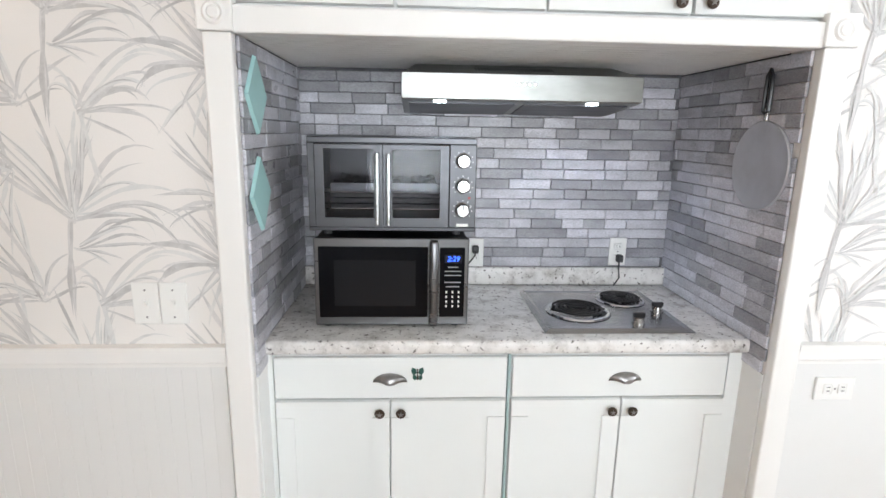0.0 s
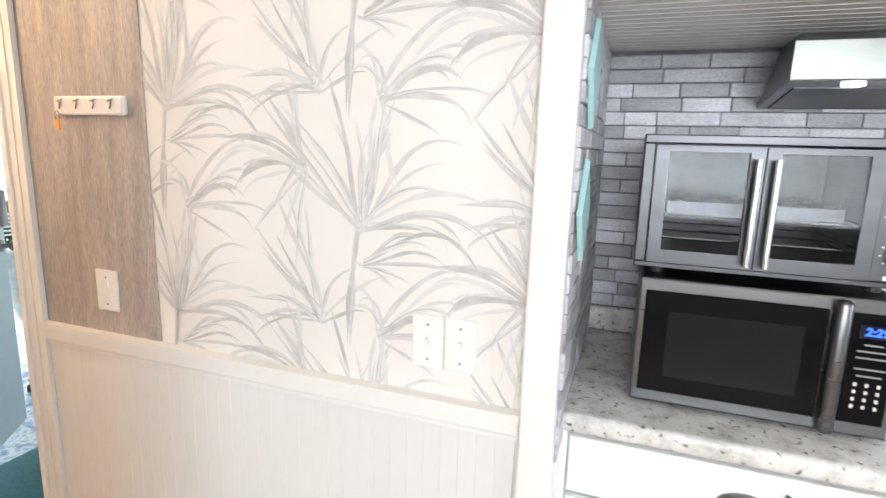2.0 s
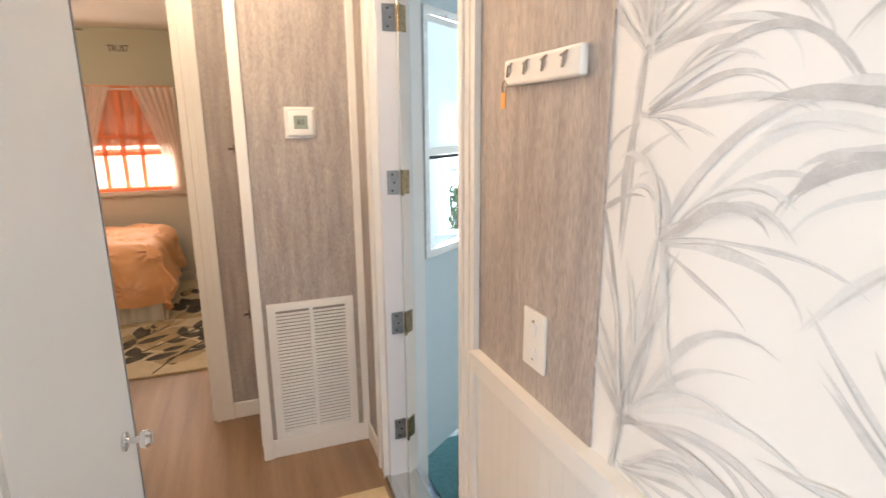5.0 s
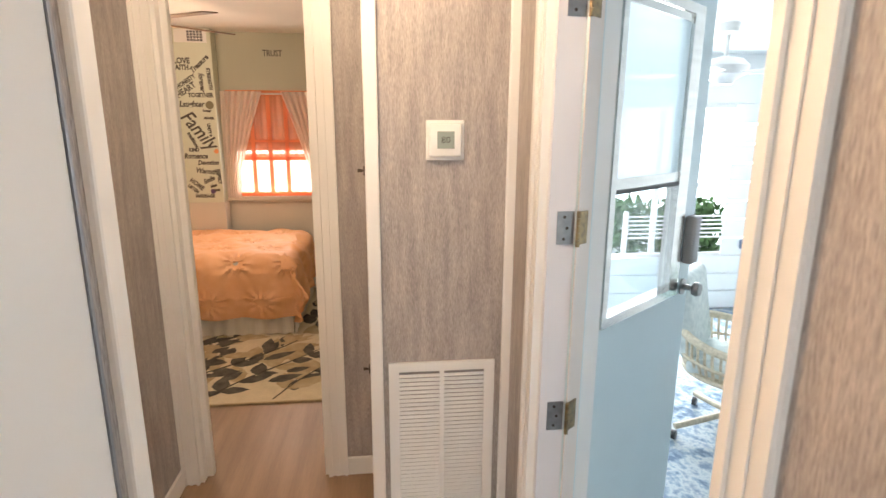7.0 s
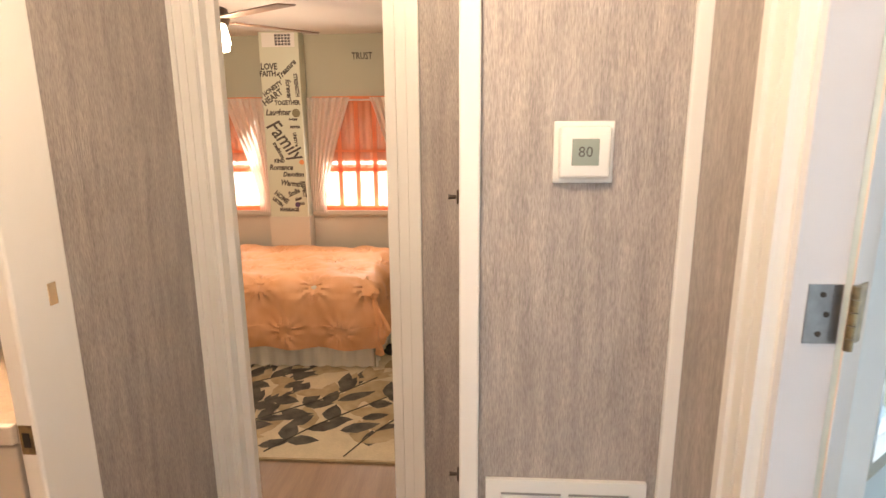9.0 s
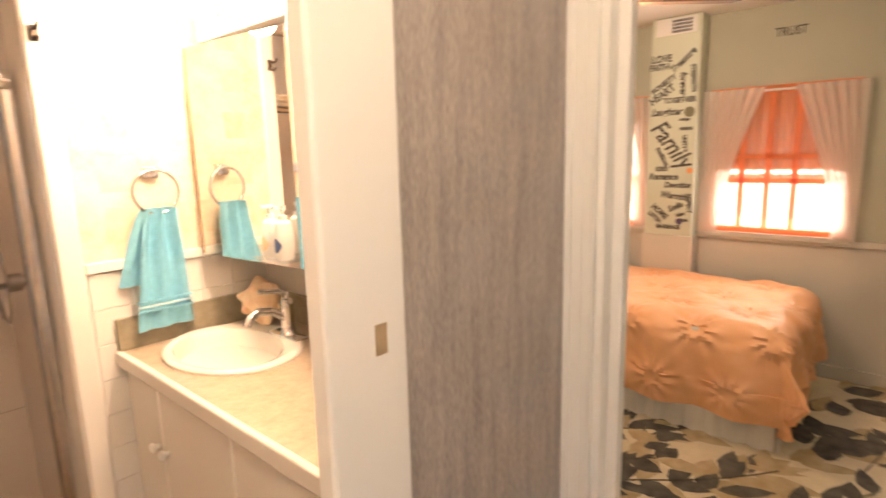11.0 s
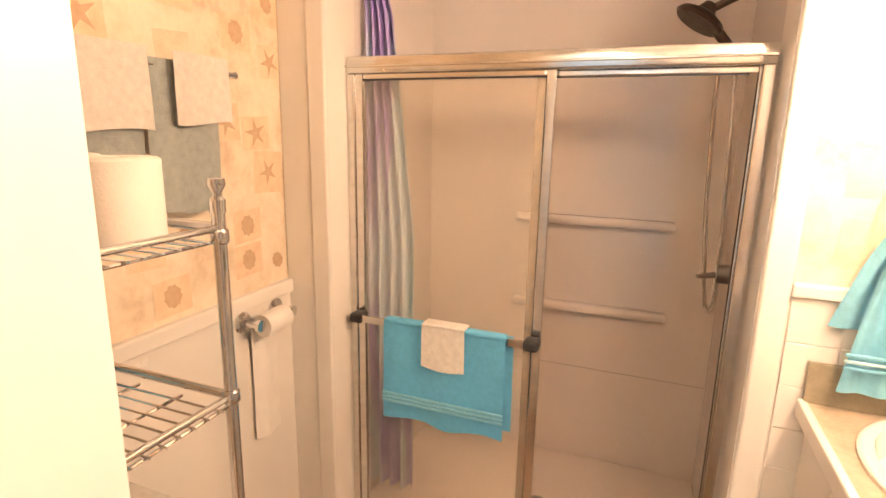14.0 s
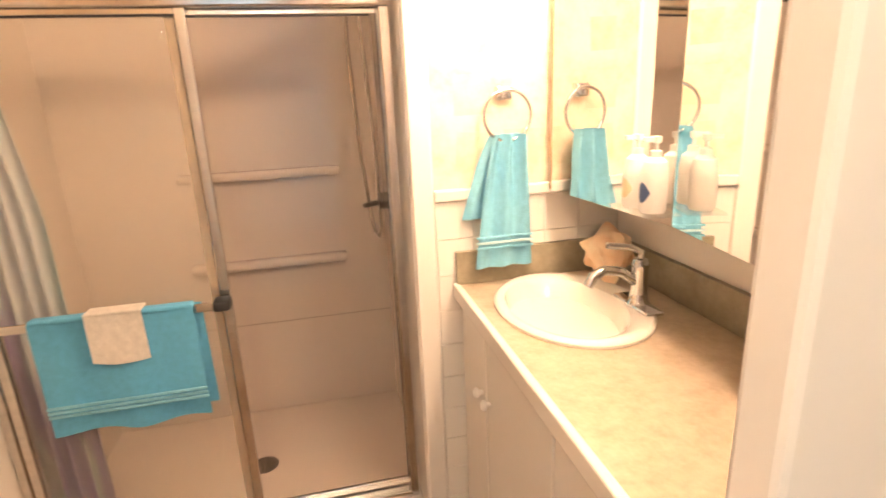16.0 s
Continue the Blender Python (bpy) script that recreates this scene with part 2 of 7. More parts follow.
RUGTAN = mat("tan_leaf_pile", (0.36, 0.27, 0.15), 0.95, var=0.5, scale=12, col2=(0.52, 0.43, 0.28), bump=0.8, bscale=300)
SAGE = mat("sage_wall_paint", (0.45, 0.46, 0.38), 0.7, var=0.05, scale=2, bump=0.08, bscale=60)
BEDWHITE = mat("bedroom_wainscot", (0.62, 0.59, 0.54), 0.6, var=0.05, scale=2)
WORDBOARD = mat("pale_green_board", (0.62, 0.66, 0.56), 0.6, var=0.04, scale=4)
INK = mat("dark_lettering", (0.07, 0.065, 0.06), 0.6)
DOORBLUE = mat("pale_blue_door_paint", (0.60, 0.71, 0.75), 0.3, var=0.05, scale=3, bump=0.04, bscale=30)
RUBBER = mat("black_rubber", (0.02, 0.02, 0.022), 0.5)
TEAL = mat("teal_paint", (0.40, 0.66, 0.66), 0.4, var=0.06, scale=8)
TEALMAT = mat("teal_outdoor_mat", (0.01, 0.10, 0.12), 0.95, var=0.3, scale=60, bump=0.8, bscale=300)
SANDMAT = mat("sand_coloured_mat", (0.66, 0.50, 0.30), 0.9, var=0.15, scale=20, bump=0.5, bscale=200)
SIDING = mat("white_siding", (0.76, 0.79, 0.80), 0.45, var=0.04, scale=3)
WICKER = mat("cream_wicker", (0.66, 0.58, 0.44), 0.6, var=0.3, scale=60, bump=0.6, bscale=150)
CUSHION = mat("blue_grey_floral_fabric", (0.46, 0.52, 0.53), 0.9, var=0.45, scale=26, col2=(0.66, 0.70, 0.68), fine=0.1)
ALU = mat("satin_aluminium", (0.72, 0.70, 0.67), 0.16, 1.0, var=0.15, scale=6, stretch=(0.5, 8, 8))
LCD = mat("lcd_glass", (0.28, 0.33, 0.30), 0.25)
BLUELED = glow("blue_led", (0.02, 0.12, 1.0), 2.2)
BULBGLOW = glow("lit_bulb", (1.0, 0.80, 0.55), 14)
LEDGLOW = glow("hood_led_lens", (0.8, 0.9, 1.0), 12)
FOIL = mat("aluminium_foil", (0.75, 0.75, 0.75), 0.22, 1.0, bump=1.0, bscale=70)
OVENIN = mat("oven_liner", (0.11, 0.11, 0.115), 0.35, 0.5, var=0.4, scale=14)
SPLASHBLUE = speckled("blue_patterned_carpet", ((0.36, (0.10, 0.15, 0.22)), (0.46, (0.22, 0.29, 0.36)), (0.54, (0.42, 0.46, 0.48)), (0.66, (0.16, 0.22, 0.30))), 11, 0.95, detail=3)


def glass(name, col=(1, 1, 1), rough=0.0, haze=0.0, gloss=0.03):
    """Thin pane: light passes, with the gloss of glass; haze scatters a part of it."""
    m = bpy.data.materials.new(name)
    m.use_nodes = True
    nt = m.node_tree
    n, l = nt.nodes, nt.links
    t, g = n.new("ShaderNodeBsdfTransparent"), n.new("ShaderNodeBsdfGlossy")
    t.inputs[0].default_value = (*col, 1)
    g.inputs["Roughness"].default_value = rough
    lw, pw, f = n.new("ShaderNodeLayerWeight"), n.new("ShaderNodeMath"), n.new("ShaderNodeMath")
    pw.operation, f.operation = "POWER", "MULTIPLY_ADD"
    lw.inputs["Blend"].default_value = 0.5
    pw.inputs[1].default_value, f.inputs[1].default_value, f.inputs[2].default_value = 4.0, 0.7, gloss
    l.new(lw.outputs["Facing"], pw.inputs[0])
    l.new(pw.outputs[0], f.inputs[0])
    base = t.outputs[0]
    if haze:
        d, tl, a, b = n.new("ShaderNodeBsdfDiffuse"), n.new("ShaderNodeBsdfTranslucent"), n.new("ShaderNodeMixShader"), n.new("ShaderNodeMixShader")
        d.inputs[0].default_value = tl.inputs[0].default_value = (*col, 1)
        a.inputs[0].default_value, b.inputs[0].default_value = 0.55, haze
        l.new(d.outputs[0], a.inputs[1])
        l.new(tl.outputs[0], a.inputs[2])
        l.new(base, b.inputs[1])
        l.new(a.outputs[0], b.inputs[2])
        base = b.outputs[0]
        tx = n.new("ShaderNodeTexVoronoi")
        tx.inputs["Scale"].default_value = 140
        bp = n.new("ShaderNodeBump")
        bp.inputs["Strength"].default_value, bp.inputs["Distance"].default_value = 0.35, 0.003
        l.new(tx.outputs["Distance"], bp.inputs["Height"])
        l.new(bp.outputs[0], g.inputs["Normal"])
    x = n.new("ShaderNodeMixShader")
    l.new(f.outputs[0], x.inputs[0])
    l.new(base, x.inputs[1])
    l.new(g.outputs[0], x.inputs[2])
    l.new(x.outputs[0], n["Material Output"].inputs[0])
    return m


def sheer(name, col, clear):
    """Thin cloth that light shines through."""
    m = bpy.data.materials.new(name)
    m.use_nodes = True
    nt = m.node_tree
    n, l = nt.nodes, nt.links
    d = n.new("ShaderNodeBsdfDiffuse")
    tl = n.new("ShaderNodeBsdfTranslucent")
    tr = n.new("ShaderNodeBsdfTransparent")
    for s in (d, tl):
        s.inputs[0].default_value = (*col, 1)
    tr.inputs[0].default_value = (*[0.4 + 0.6 * c for c in col], 1)
    a, b = n.new("ShaderNodeMixShader"), n.new("ShaderNodeMixShader")
    a.inputs[0].default_value, b.inputs[0].default_value = 0.5, clear
    l.new(d.outputs[0], a.inputs[1])
    l.new(tl.outputs[0], a.inputs[2])
    l.new(a.outputs[0], b.inputs[1])
    l.new(tr.outputs[0], b.inputs[2])
    l.new(b.outputs[0], n["Material Output"].inputs[0])
    return m


PANE = glass("window_pane", (0.95, 0.98, 1.0))
OVENGLASS = glass("oven_door_glass", (0.88, 0.89, 0.91), 0.02, gloss=0.012)
SHOWERGLASS = glass("clear_shower_glass", (0.96, 0.93, 0.89), 0.02)
PEBBLE = glass("pebbled_shower_glass", (0.95, 0.91, 0.84), 0.08, 0.14)
TABLEGLASS = glass("table_glass", (0.75, 0.88, 0.88), 0.0, 0.12)
FROST = sheer("frosted_window_film", (0.86, 0.93, 0.96), 0.25)
WHITESHEER = sheer("white_curtain_cloth", (0.90, 0.86, 0.81), 0.14)
ORANGESHEER = sheer("orange_sheer_cloth", (0.95, 0.50, 0.30), 0.42)
ORANGEBAND = sheer("orange_window_band", (0.95, 0.44, 0.24), 0.22)
SHOWERCURT = sheer("watercolour_shower_curtain", (0.55, 0.62, 0.66), 0.05)
MIRROR = mat("mirror_silver", (0.90, 0.89, 0.86), 0.015, 1.0)
OUTDOOR = glow("bright_daylight_backdrop", (0.86, 0.93, 1.0), 4.5)
OUTBED = glow("bright_daylight_at_bedroom", (1.0, 0.95, 0.95), 4.0)
HEDGE = mat("hedge_green", (0.12, 0.24, 0.09), 0.9, var=0.6, scale=12)

# ---- mesh helpers ----
def box(bm, x0, x1, y0, y1, z0, z1, m=None):
    vs = [bm.verts.new((x, y, z)) for z in (z0, z1) for y in (y0, y1) for x in (x0, x1)]
    if m is not None:
        for v in vs:
            v.co = m @ v.co
    for f in ((0, 2, 3, 1), (4, 5, 7, 6), (0, 1, 5, 4), (2, 6, 7, 3), (0, 4, 6, 2), (1, 3, 7, 5)):
        bm.faces.new([vs[i] for i in f])
    return vs


def rbox(x0, x1, y0, y1, z0, z1, r=0.004, seg=2):
    """A box with rounded edges, as a bmesh of its own."""
    bm = bmesh.new()
    box(bm, x0, x1, y0, y1, z0, z1)
    bmesh.ops.bevel(bm, geom=bm.edges[:], offset=r, segments=seg, affect="EDGES", profile=0.5)
    return bm


def cyl(bm, a, b, r0, r1=None, seg=12, caps=True):
    """A round bar from a to b."""
    a, b = Vector(a), Vector(b)
    r1 = r0 if r1 is None else r1
    q = (b - a).to_track_quat("Z", "Y").to_matrix()
    rings = []
    for p, r in ((a, r0), (b, r1)):
        rings.append([bm.verts.new(p + q @ Vector((r * math.cos(2 * math.pi * i / seg), r * math.sin(2 * math.pi * i / seg), 0))) for i in range(seg)])
    for i in range(seg):
        j = (i + 1) % seg
        bm.faces.new((rings[0][i], rings[0][j], rings[1][j], rings[1][i]))
    if caps:
        bm.faces.new(rings[0][::-1])
        bm.faces.new(rings[1])


def tube(bm, pts, r, seg=8, closed=False):
    """A round bar along a line of points."""
    pts = [Vector(p) for p in pts]
    n = len(pts)
    rings = []
    up = None
    for i, p in enumerate(pts):
        a = pts[(i - 1) % n] if closed or i else p
        b = pts[(i + 1) % n] if closed or i < n - 1 else p
        d = (b - a).normalized()
        if up is None:
            up = Vector((0, 0, 1)) if abs(d.z) < 0.9 else Vector((1, 0, 0))
        s = d.cross(up).normalized()
        up = s.cross(d).normalized()
        rings.append([bm.verts.new(p + r * (math.cos(2 * math.pi * k / seg) * s + math.sin(2 * math.pi * k / seg) * up)) for k in range(seg)])
    for i in range(n if closed else n - 1):
        A, B = rings[i], rings[(i + 1) % n]
        for k in range(seg):
            j = (k + 1) % seg
            bm.faces.new((A[k], A[j], B[j], B[k]))
    if not closed:
        bm.faces.new(rings[0][::-1])
        bm.faces.new(rings[-1])


def lathe(bm, prof, seg=24, m=None):
    """A body turned round z from (radius, height) pairs."""
    rings = []
    for r, z in prof:
        rings.append([bm.verts.new((r * math.cos(2 * math.pi * i / seg), r * math.sin(2 * math.pi * i / seg), z)) for i in range(seg)])
    if m is not None:
        for ring in rings:
            for v in ring:
                v.co = m @ v.co
    for A, B in zip(rings, rings[1:]):
        for i in range(seg):
            j = (i + 1) % seg
            bm.faces.new((A[i], A[j], B[j], B[i]))
    if prof[0][0] > 1e-4:
        bm.faces.new(rings[0][::-1])
    if prof[-1][0] > 1e-4:
        bm.faces.new(rings[-1])


def part(name, bm, material, parent=None, label="", smooth=False):
    """Links a bmesh as one mesh object, under a thing or a part if one is given."""
    bmesh.ops.remove_doubles(bm, verts=bm.verts[:], dist=1e-6)
    bmesh.ops.recalc_face_normals(bm, faces=bm.faces[:])
    me = bpy.data.meshes.new(name)
    bm.to_mesh(me)
    bm.free()
    me.materials.append(material)
    if smooth:
        for p in me.polygons:
            p.use_smooth = True
        me.set_sharp_from_angle(angle=radians(38))
    ob = new(name, me)
    if parent is not None:
        ob.parent = parent
    if label:
        ob["label"] = label
    return ob


def thing(name, label, category, group="", at=(0, 0, 0), kind=""):
    return tagged(new(name), label, category, group, kind)


def boxes(*bs):
    bm = bmesh.new()
    for b in bs:
        box(bm, *b)
    return bm


def structure(name, bm, material, label, category):
    return tagged(part(name, bm, material), label, category, kind="structure")


# ---- large structure ----
H = 2.32
YN, YB = 1.38, 2.08            # hall and kitchen north wall, back of the cooking niche
NX0, NX1, NZ = -0.42, 1.05, 1.75
DX0, DX1, DZ = -2.75, -1.94, 2.03   # outer door opening
structure("floor", boxes((-6.6, 3.0, -2.5, 1.5, -0.12, 0.0)), FLOOR, "tan wood-look vinyl floor of the hall", "floor")
structure("ceiling", boxes((-6.6, 3.0, -2.5, 2.3, H, H + 0.1)), CEIL, "flat off-white painted ceiling", "ceiling")

# north wall, with the niche and the outer door cut out
structure("wall_north", boxes((-1.94, NX0, YN, YN + 0.1, 0, H), (NX1, 3.0, YN, YN + 0.1, 0, H), (NX0, NX1, YN + 0.02, YN + 0.1, NZ + 0.02, H),
                              (DX0, DX1, YN, YN + 0.1, DZ, H), (-3.2, DX0, YN, YN + 0.1, 0, H)), PAPER, "cream wall behind printed wallpaper", "wall")
structure("wall_niche", boxes((NX0 - 0.1, NX0, YN + 0.1, YB + 0.1, 0, NZ + 0.12), (NX1, NX1 + 0.1, YN + 0.1, YB + 0.1, 0, NZ + 0.12),
                              (NX0, NX1, YB, YB + 0.1, 0, NZ + 0.12)), GROUT, "niche wall behind grey stone-look tiles", "wall")
structure("ceiling_niche", boxes((NX0, NX1, YN + 0.02, YB, NZ + 0.02, NZ + 0.05)), WHITE, "white beadboard ceiling of the cooking niche", "ceiling")
# kitchen walls out of view; their window openings are assumed, to let daylight in
structure("wall_south_kitchen", boxes((-1.05, -0.5, -2.5, -2.4, 0, H), (1.5, 3.0, -2.5, -2.4, 0, H), (-0.5, 1.5, -2.5, -2.4, 0, 0.9), (-0.5, 1.5, -2.5, -2.4, 2.1, H)), PAPER, "out-of-view cream kitchen wall with an assumed window opening", "wall")
structure("wall_east_kitchen", boxes((2.9, 3.0, -2.4, -0.7, 0, H), (2.9, 3.0, 0.7, 1.38, 0, H), (2.9, 3.0, -0.7, 0.7, 0, 0.9), (2.9, 3.0, -0.7, 0.7, 2.1, H)), PAPER, "out-of-view cream kitchen wall with an assumed window opening", "wall")
# closet box south of the hall
CY = 0.60
structure("wall_closet", boxes((-2.075, -1.90, CY - 0.08, CY, 0, H), (-1.45, -1.05, CY - 0.08, CY, 0, H), (-1.90, -1.45, CY - 0.08, CY, 2.0, H),
                               (-2.075, -2.02, 0.062, CY - 0.08, 0, H), (-1.13, -1.05, -2.5, CY - 0.08, 0, H)), GRAY, "wall in grey woven-look wallpaper beside the closet door", "wall")
# hall west end
structure("wall_return_panel", boxes((-3.19, -3.09, 0.90, YN, 0, H), (-3.52, -3.19, 0.90, 1.0, 0, H)), GRAY, "wall panel in grey woven-look wallpaper with thermostat and grille", "wall")
BX = -3.52
structure("wall_bedroom_door", boxes((BX - 0.1, BX, 0.68, 1.0, 0, H), (BX - 0.1, BX, -2.5, 0.13, 0, H), (BX - 0.1, BX, 0.13, 0.68, 2.02, H)), GRAY, "grey wallpapered wall around the bedroom door", "wall")
structure("wall_bath_north", boxes((-3.52, -2.945, -0.05, 0.06, 0, H), (-2.09, -2.02, -0.05, 0.06, 0, H), (-2.945, -2.09, -0.05, 0.06, 2.022, H)), GRAY, "dark grey wallpapered wall beside the bathroom door", "wall")

# bathroom shell
structure("wall_bath_south", boxes((-3.52, -2.84, -1.30, -1.14, 0, H), (-1.66, -1.50, -1.30, -1.14, 0, H)), BATHPAPER, "bathroom wall in peach seashell wallpaper", "wall")
structure("wall_bath_east", boxes((-1.50, -1.13, -2.2, -0.05, 0, H)), BATHPAPER, "bathroom wall in peach seashell wallpaper", "wall")
structure("wall_bath_inner_north", boxes((-2.09, -1.50, -0.07, -0.05, 0, H)), BATHPAPER, "bathroom wall behind the toilet in seashell wallpaper", "wall")
structure("wall_bath_west", boxes((-3.52, -3.47, -1.14, -0.05, 0, H)), BATHWHITE, "cream bathroom wall behind the vanity", "wall")
structure("wall_shower", boxes((-2.98, -1.5, -2.12, -2.05, 0, H), (-2.98, -2.86, -2.05, -1.30, 0, H), (-1.62, -1.505, -2.05, -1.30, 0, H)), SURROUND, "glossy bisque shower surround wall", "wall")
# bedroom shell
structure("wall_bedroom_west", boxes((-6.55, -6.45, -0.87, -0.39, 0.86, H), (-6.55, -6.45, 0.35, 1.5, 0.86, H), (-6.55, -6.45, -0.39, 0.35, 1.8, H),
                                     (-6.55, -6.45, -1.75, -0.87, 1.8, H), (-6.55, -6.45, -2.5, -1.75, 0.86, H)), SAGE, "sage green bedroom wall around two windows", "wall")
structure("wall_bedroom_wainscot", boxes((-6.55, -6.45, -2.5, 1.5, 0, 0.86)), BEDWHITE, "off-white lower bedroom wall below the windows", "wall")
structure("wall_bedroom_sides", boxes((-6.45, -3.62, 1.38, 1.5, 0, H), (-6.45, -3.62, -2.5, -2.4, 0, H)), SAGE, "sage green bedroom side wall", "wall")
structure("wall_bedroom_inner", boxes((-3.625, -3.62, 0.72, 1.38, 0, H), (-3.625, -3.62, -2.4, 0.09, 0, H)), SAGE, "sage green wall by the bedroom door", "wall")
# sunroom shell
SZ = -0.15
structure("floor_sunroom", boxes((-5.95, -0.7, 1.48, 4.7, SZ - 0.1, SZ)), SPLASHBLUE, "blue patterned carpet of the sunroom", "floor")
structure("ceiling_sunroom", boxes((-6.0, -0.7, 1.49, 4.7, 2.15, 2.25)), SIDING, "white panelled sunroom ceiling", "ceiling")
structure("wall_sunroom_north", boxes((-6.0, -0.7, 4.6, 4.7, SZ, 0.5), (-6.0, -0.7, 4.6, 4.7, 1.9, 2.15), (-6.0, -0.7, 4.6, 4.7, 0.5, 1.9)), SIDING, "plain white sunroom wall", "wall")
structure("wall_sunroom_west", boxes((-6.0, -5.9, 1.48, 4.6, SZ, 0.34), (-6.0, -5.9, 1.48, 4.6, 1.75, 2.15), (-6.0, -5.9, 4.5, 4.6, 0.34, 1.75), (-6.0, -5.9, 1.48, 2.75, 0.34, 1.75)), SIDING, "white sunroom wall with a window opening", "wall")
structure("wall_sunroom_east", boxes((-0.75, -0.7, 1.56, 4.6, SZ, 2.15)), SIDING, "white sunroom end wall", "wall")
structure("wall_sunroom_south", boxes((-5.9, DX0 - 0.02, 1.5, 1.56, SZ, 2.15), (DX1 + 0.02, -0.75, 1.482, 1.56, SZ, 2.15), (DX0 - 0.02, DX1 + 0.02, 1.482, 1.56, DZ + 0.02, 2.15)), SIDING, "white siding on the sunroom side of the house wall", "wall")
for i in range(12):
    z = SZ + 0.02 + i * 0.17
    bm = bmesh.new()
    for y0, y1 in ((1.56, 2.75), (4.05, 4.6)) if 0.32 < z < 1.72 else ((1.56, 4.6),):
        box(bm, -5.9, -5.885, y0, y1, z, z + 0.155)
    structure("siding_board", bm, SIDING, "white lap siding board in the sunroom", "siding")
# daylight seen past the windows
structure("backdrop_sunroom", boxes((-7.6, -7.55, 0.5, 6.5, -0.5, 3.0)), OUTDOOR, "bright overcast daylight outside the sunroom", "backdrop")
structure("backdrop_bedroom", boxes((-7.3, -7.25, -2.8, 1.4, -0.5, 3.0)), OUTBED, "bright daylight outside the bedroom windows", "backdrop")
# glowing sheets added behind the kitchen's unseen window openings
structure("backdrop_kitchen", boxes((-1.5, 3.0, -3.6, -3.55, -0.5, 3.0), (3.9, 3.95, -2.5, 1.8, -0.5, 3.0)), OUTDOOR, "glowing sheets added outside the unseen kitchen windows", "backdrop")

# ---- trim ----
def trim(bm, label="white painted wood trim", name="trim"):
    return structure(name, bm, TRIM, label, "trim")


def casing_bm(x0, x1, y, z0, z1, face=-1, d=0.018, axis="x"):
    """A door casing board with a raised outer bead and a fluted middle, on a wall plane."""
    bm = bmesh.new()
    w = x1 - x0
    for a, b, d0, dd in ((0, 1, 0, d * 0.6), (0.01, 0.22, d * 0.57, d), (0.42, 0.58, d * 0.57, d * 0.8), (0.86, 0.99, d * 0.57, d)):
        lo, hi = sorted((y + face * d0, y + face * dd))
        if axis == "x":
            box(bm, x0 + a * w, x0 + b * w, lo, hi, z0, z1)
        else:
            box(bm, lo, hi, x0 + a * w, x0 + b * w, z0, z1)
    return bm


# niche surround
for x0, x1 in ((-0.485, -0.416), (1.046, 1.118)):
    trim(rbox(x0, x1, YN - 0.03, YN + 0.004, 0, NZ + 0.005, 0.005), "white square post framing the cooking niche", "post")
    bm = rbox(x0 - 0.008, x1 + 0.008, YN - 0.04, YN, NZ + 0.005, NZ + 0.085, 0.004)
    lathe(bm, ((0.0, 0.006), (0.012, 0.006), (0.016, 0.002), (0.022, 0.005), (0.028, 0.0)), 20, pose((x0 + x1) / 2, YN - 0.04, NZ + 0.045, 90))
    trim(bm, "white corner block with a turned rosette", "corner_block")
trim(rbox(-0.413, 1.043, YN - 0.03, YN + 0.02, NZ + 0.003, NZ + 0.066, 0.005), "white head board over the cooking niche", "head_board")
# beadboard of the niche ceiling
for i in range(17):
    y0 = YN + 0.02 + i * 0.04
    if y0 < 2.05:
        trim(rbox(NX0, NX1, y0, min(y0 + 0.037, YB), NZ + 0.008, NZ + 0.02, 0.003, 1), "white beadboard strip over the cooking niche", "ceiling_strip")
# chair rails on the north wall
for x0, x1 in ((-1.848, -0.485), (1.118, 2.9)):
    bm = rbox(x0, x1, YN - 0.022, YN, 0.905, 0.95, 0.006)
    box(bm, x0, x1, YN - 0.012, YN, 0.893, 0.905)
    box(bm, x0, x1, YN - 0.03, YN, 0.938, 0.957)
    trim(bm, "white moulded chair rail above beadboard", "chair_rail")
# outer door casing and jambs
trim(casing_bm(-1.94, -1.850, YN, 0, DZ), "white casing beside the outer door", "door_casing")
trim(casing_bm(-2.855, -2.755, YN, 0, DZ + 0.06, d=0.022), "white fluted casing beside the outer door", "door_casing")
trim(casing_bm(-2.755, -1.850, YN, DZ, DZ + 0.06), "white casing over the outer door", "door_casing")
JAMB = mat("lilac_white_jamb_paint", (0.70, 0.69, 0.72), 0.35, var=0.06, scale=4)
structure("door_jamb", boxes((DX0 - 0.003, DX0 + 0.016, YN + 0.002, YN + 0.075, 0.0, DZ)), JAMB, "pale painted jamb of the outer door", "door jamb")
structure("door_jamb", boxes((DX1 - 0.016, DX1 + 0.003, YN + 0.002, 1.50, 0.0, DZ)), JAMB, "pale painted jamb of the outer door", "door jamb")
structure("threshold", rbox(DX0, DX1, YN - 0.02, 1.50, -0.02, 0.022, 0.006), ALU, "worn metal threshold at the outer door", "threshold")
# return panel trims
trim(rbox(-3.093, -3.068, 0.890, 0.934, 0, H, 0.005), "white corner bead on the grey panel", "corner_trim")
trim(rbox(-3.09, -3.075, 1.345, 1.378, 0, H, 0.004), "white cove strip in the hall corner", "corner_trim")
trim(rbox(-3.085, -2.86, YN - 0.014, YN, 0, 0.085, 0.004), "white baseboard in the hall", "baseboard")
trim(rbox(-3.09, -3.076, 0.925, 1.36, 0.0, 0.085, 0.004), "white baseboard below the grille", "baseboard")
trim(rbox(BX, BX + 0.014, 0.765, 0.90, 0, 0.085, 0.004), "white baseboard beside the bedroom door", "baseboard")
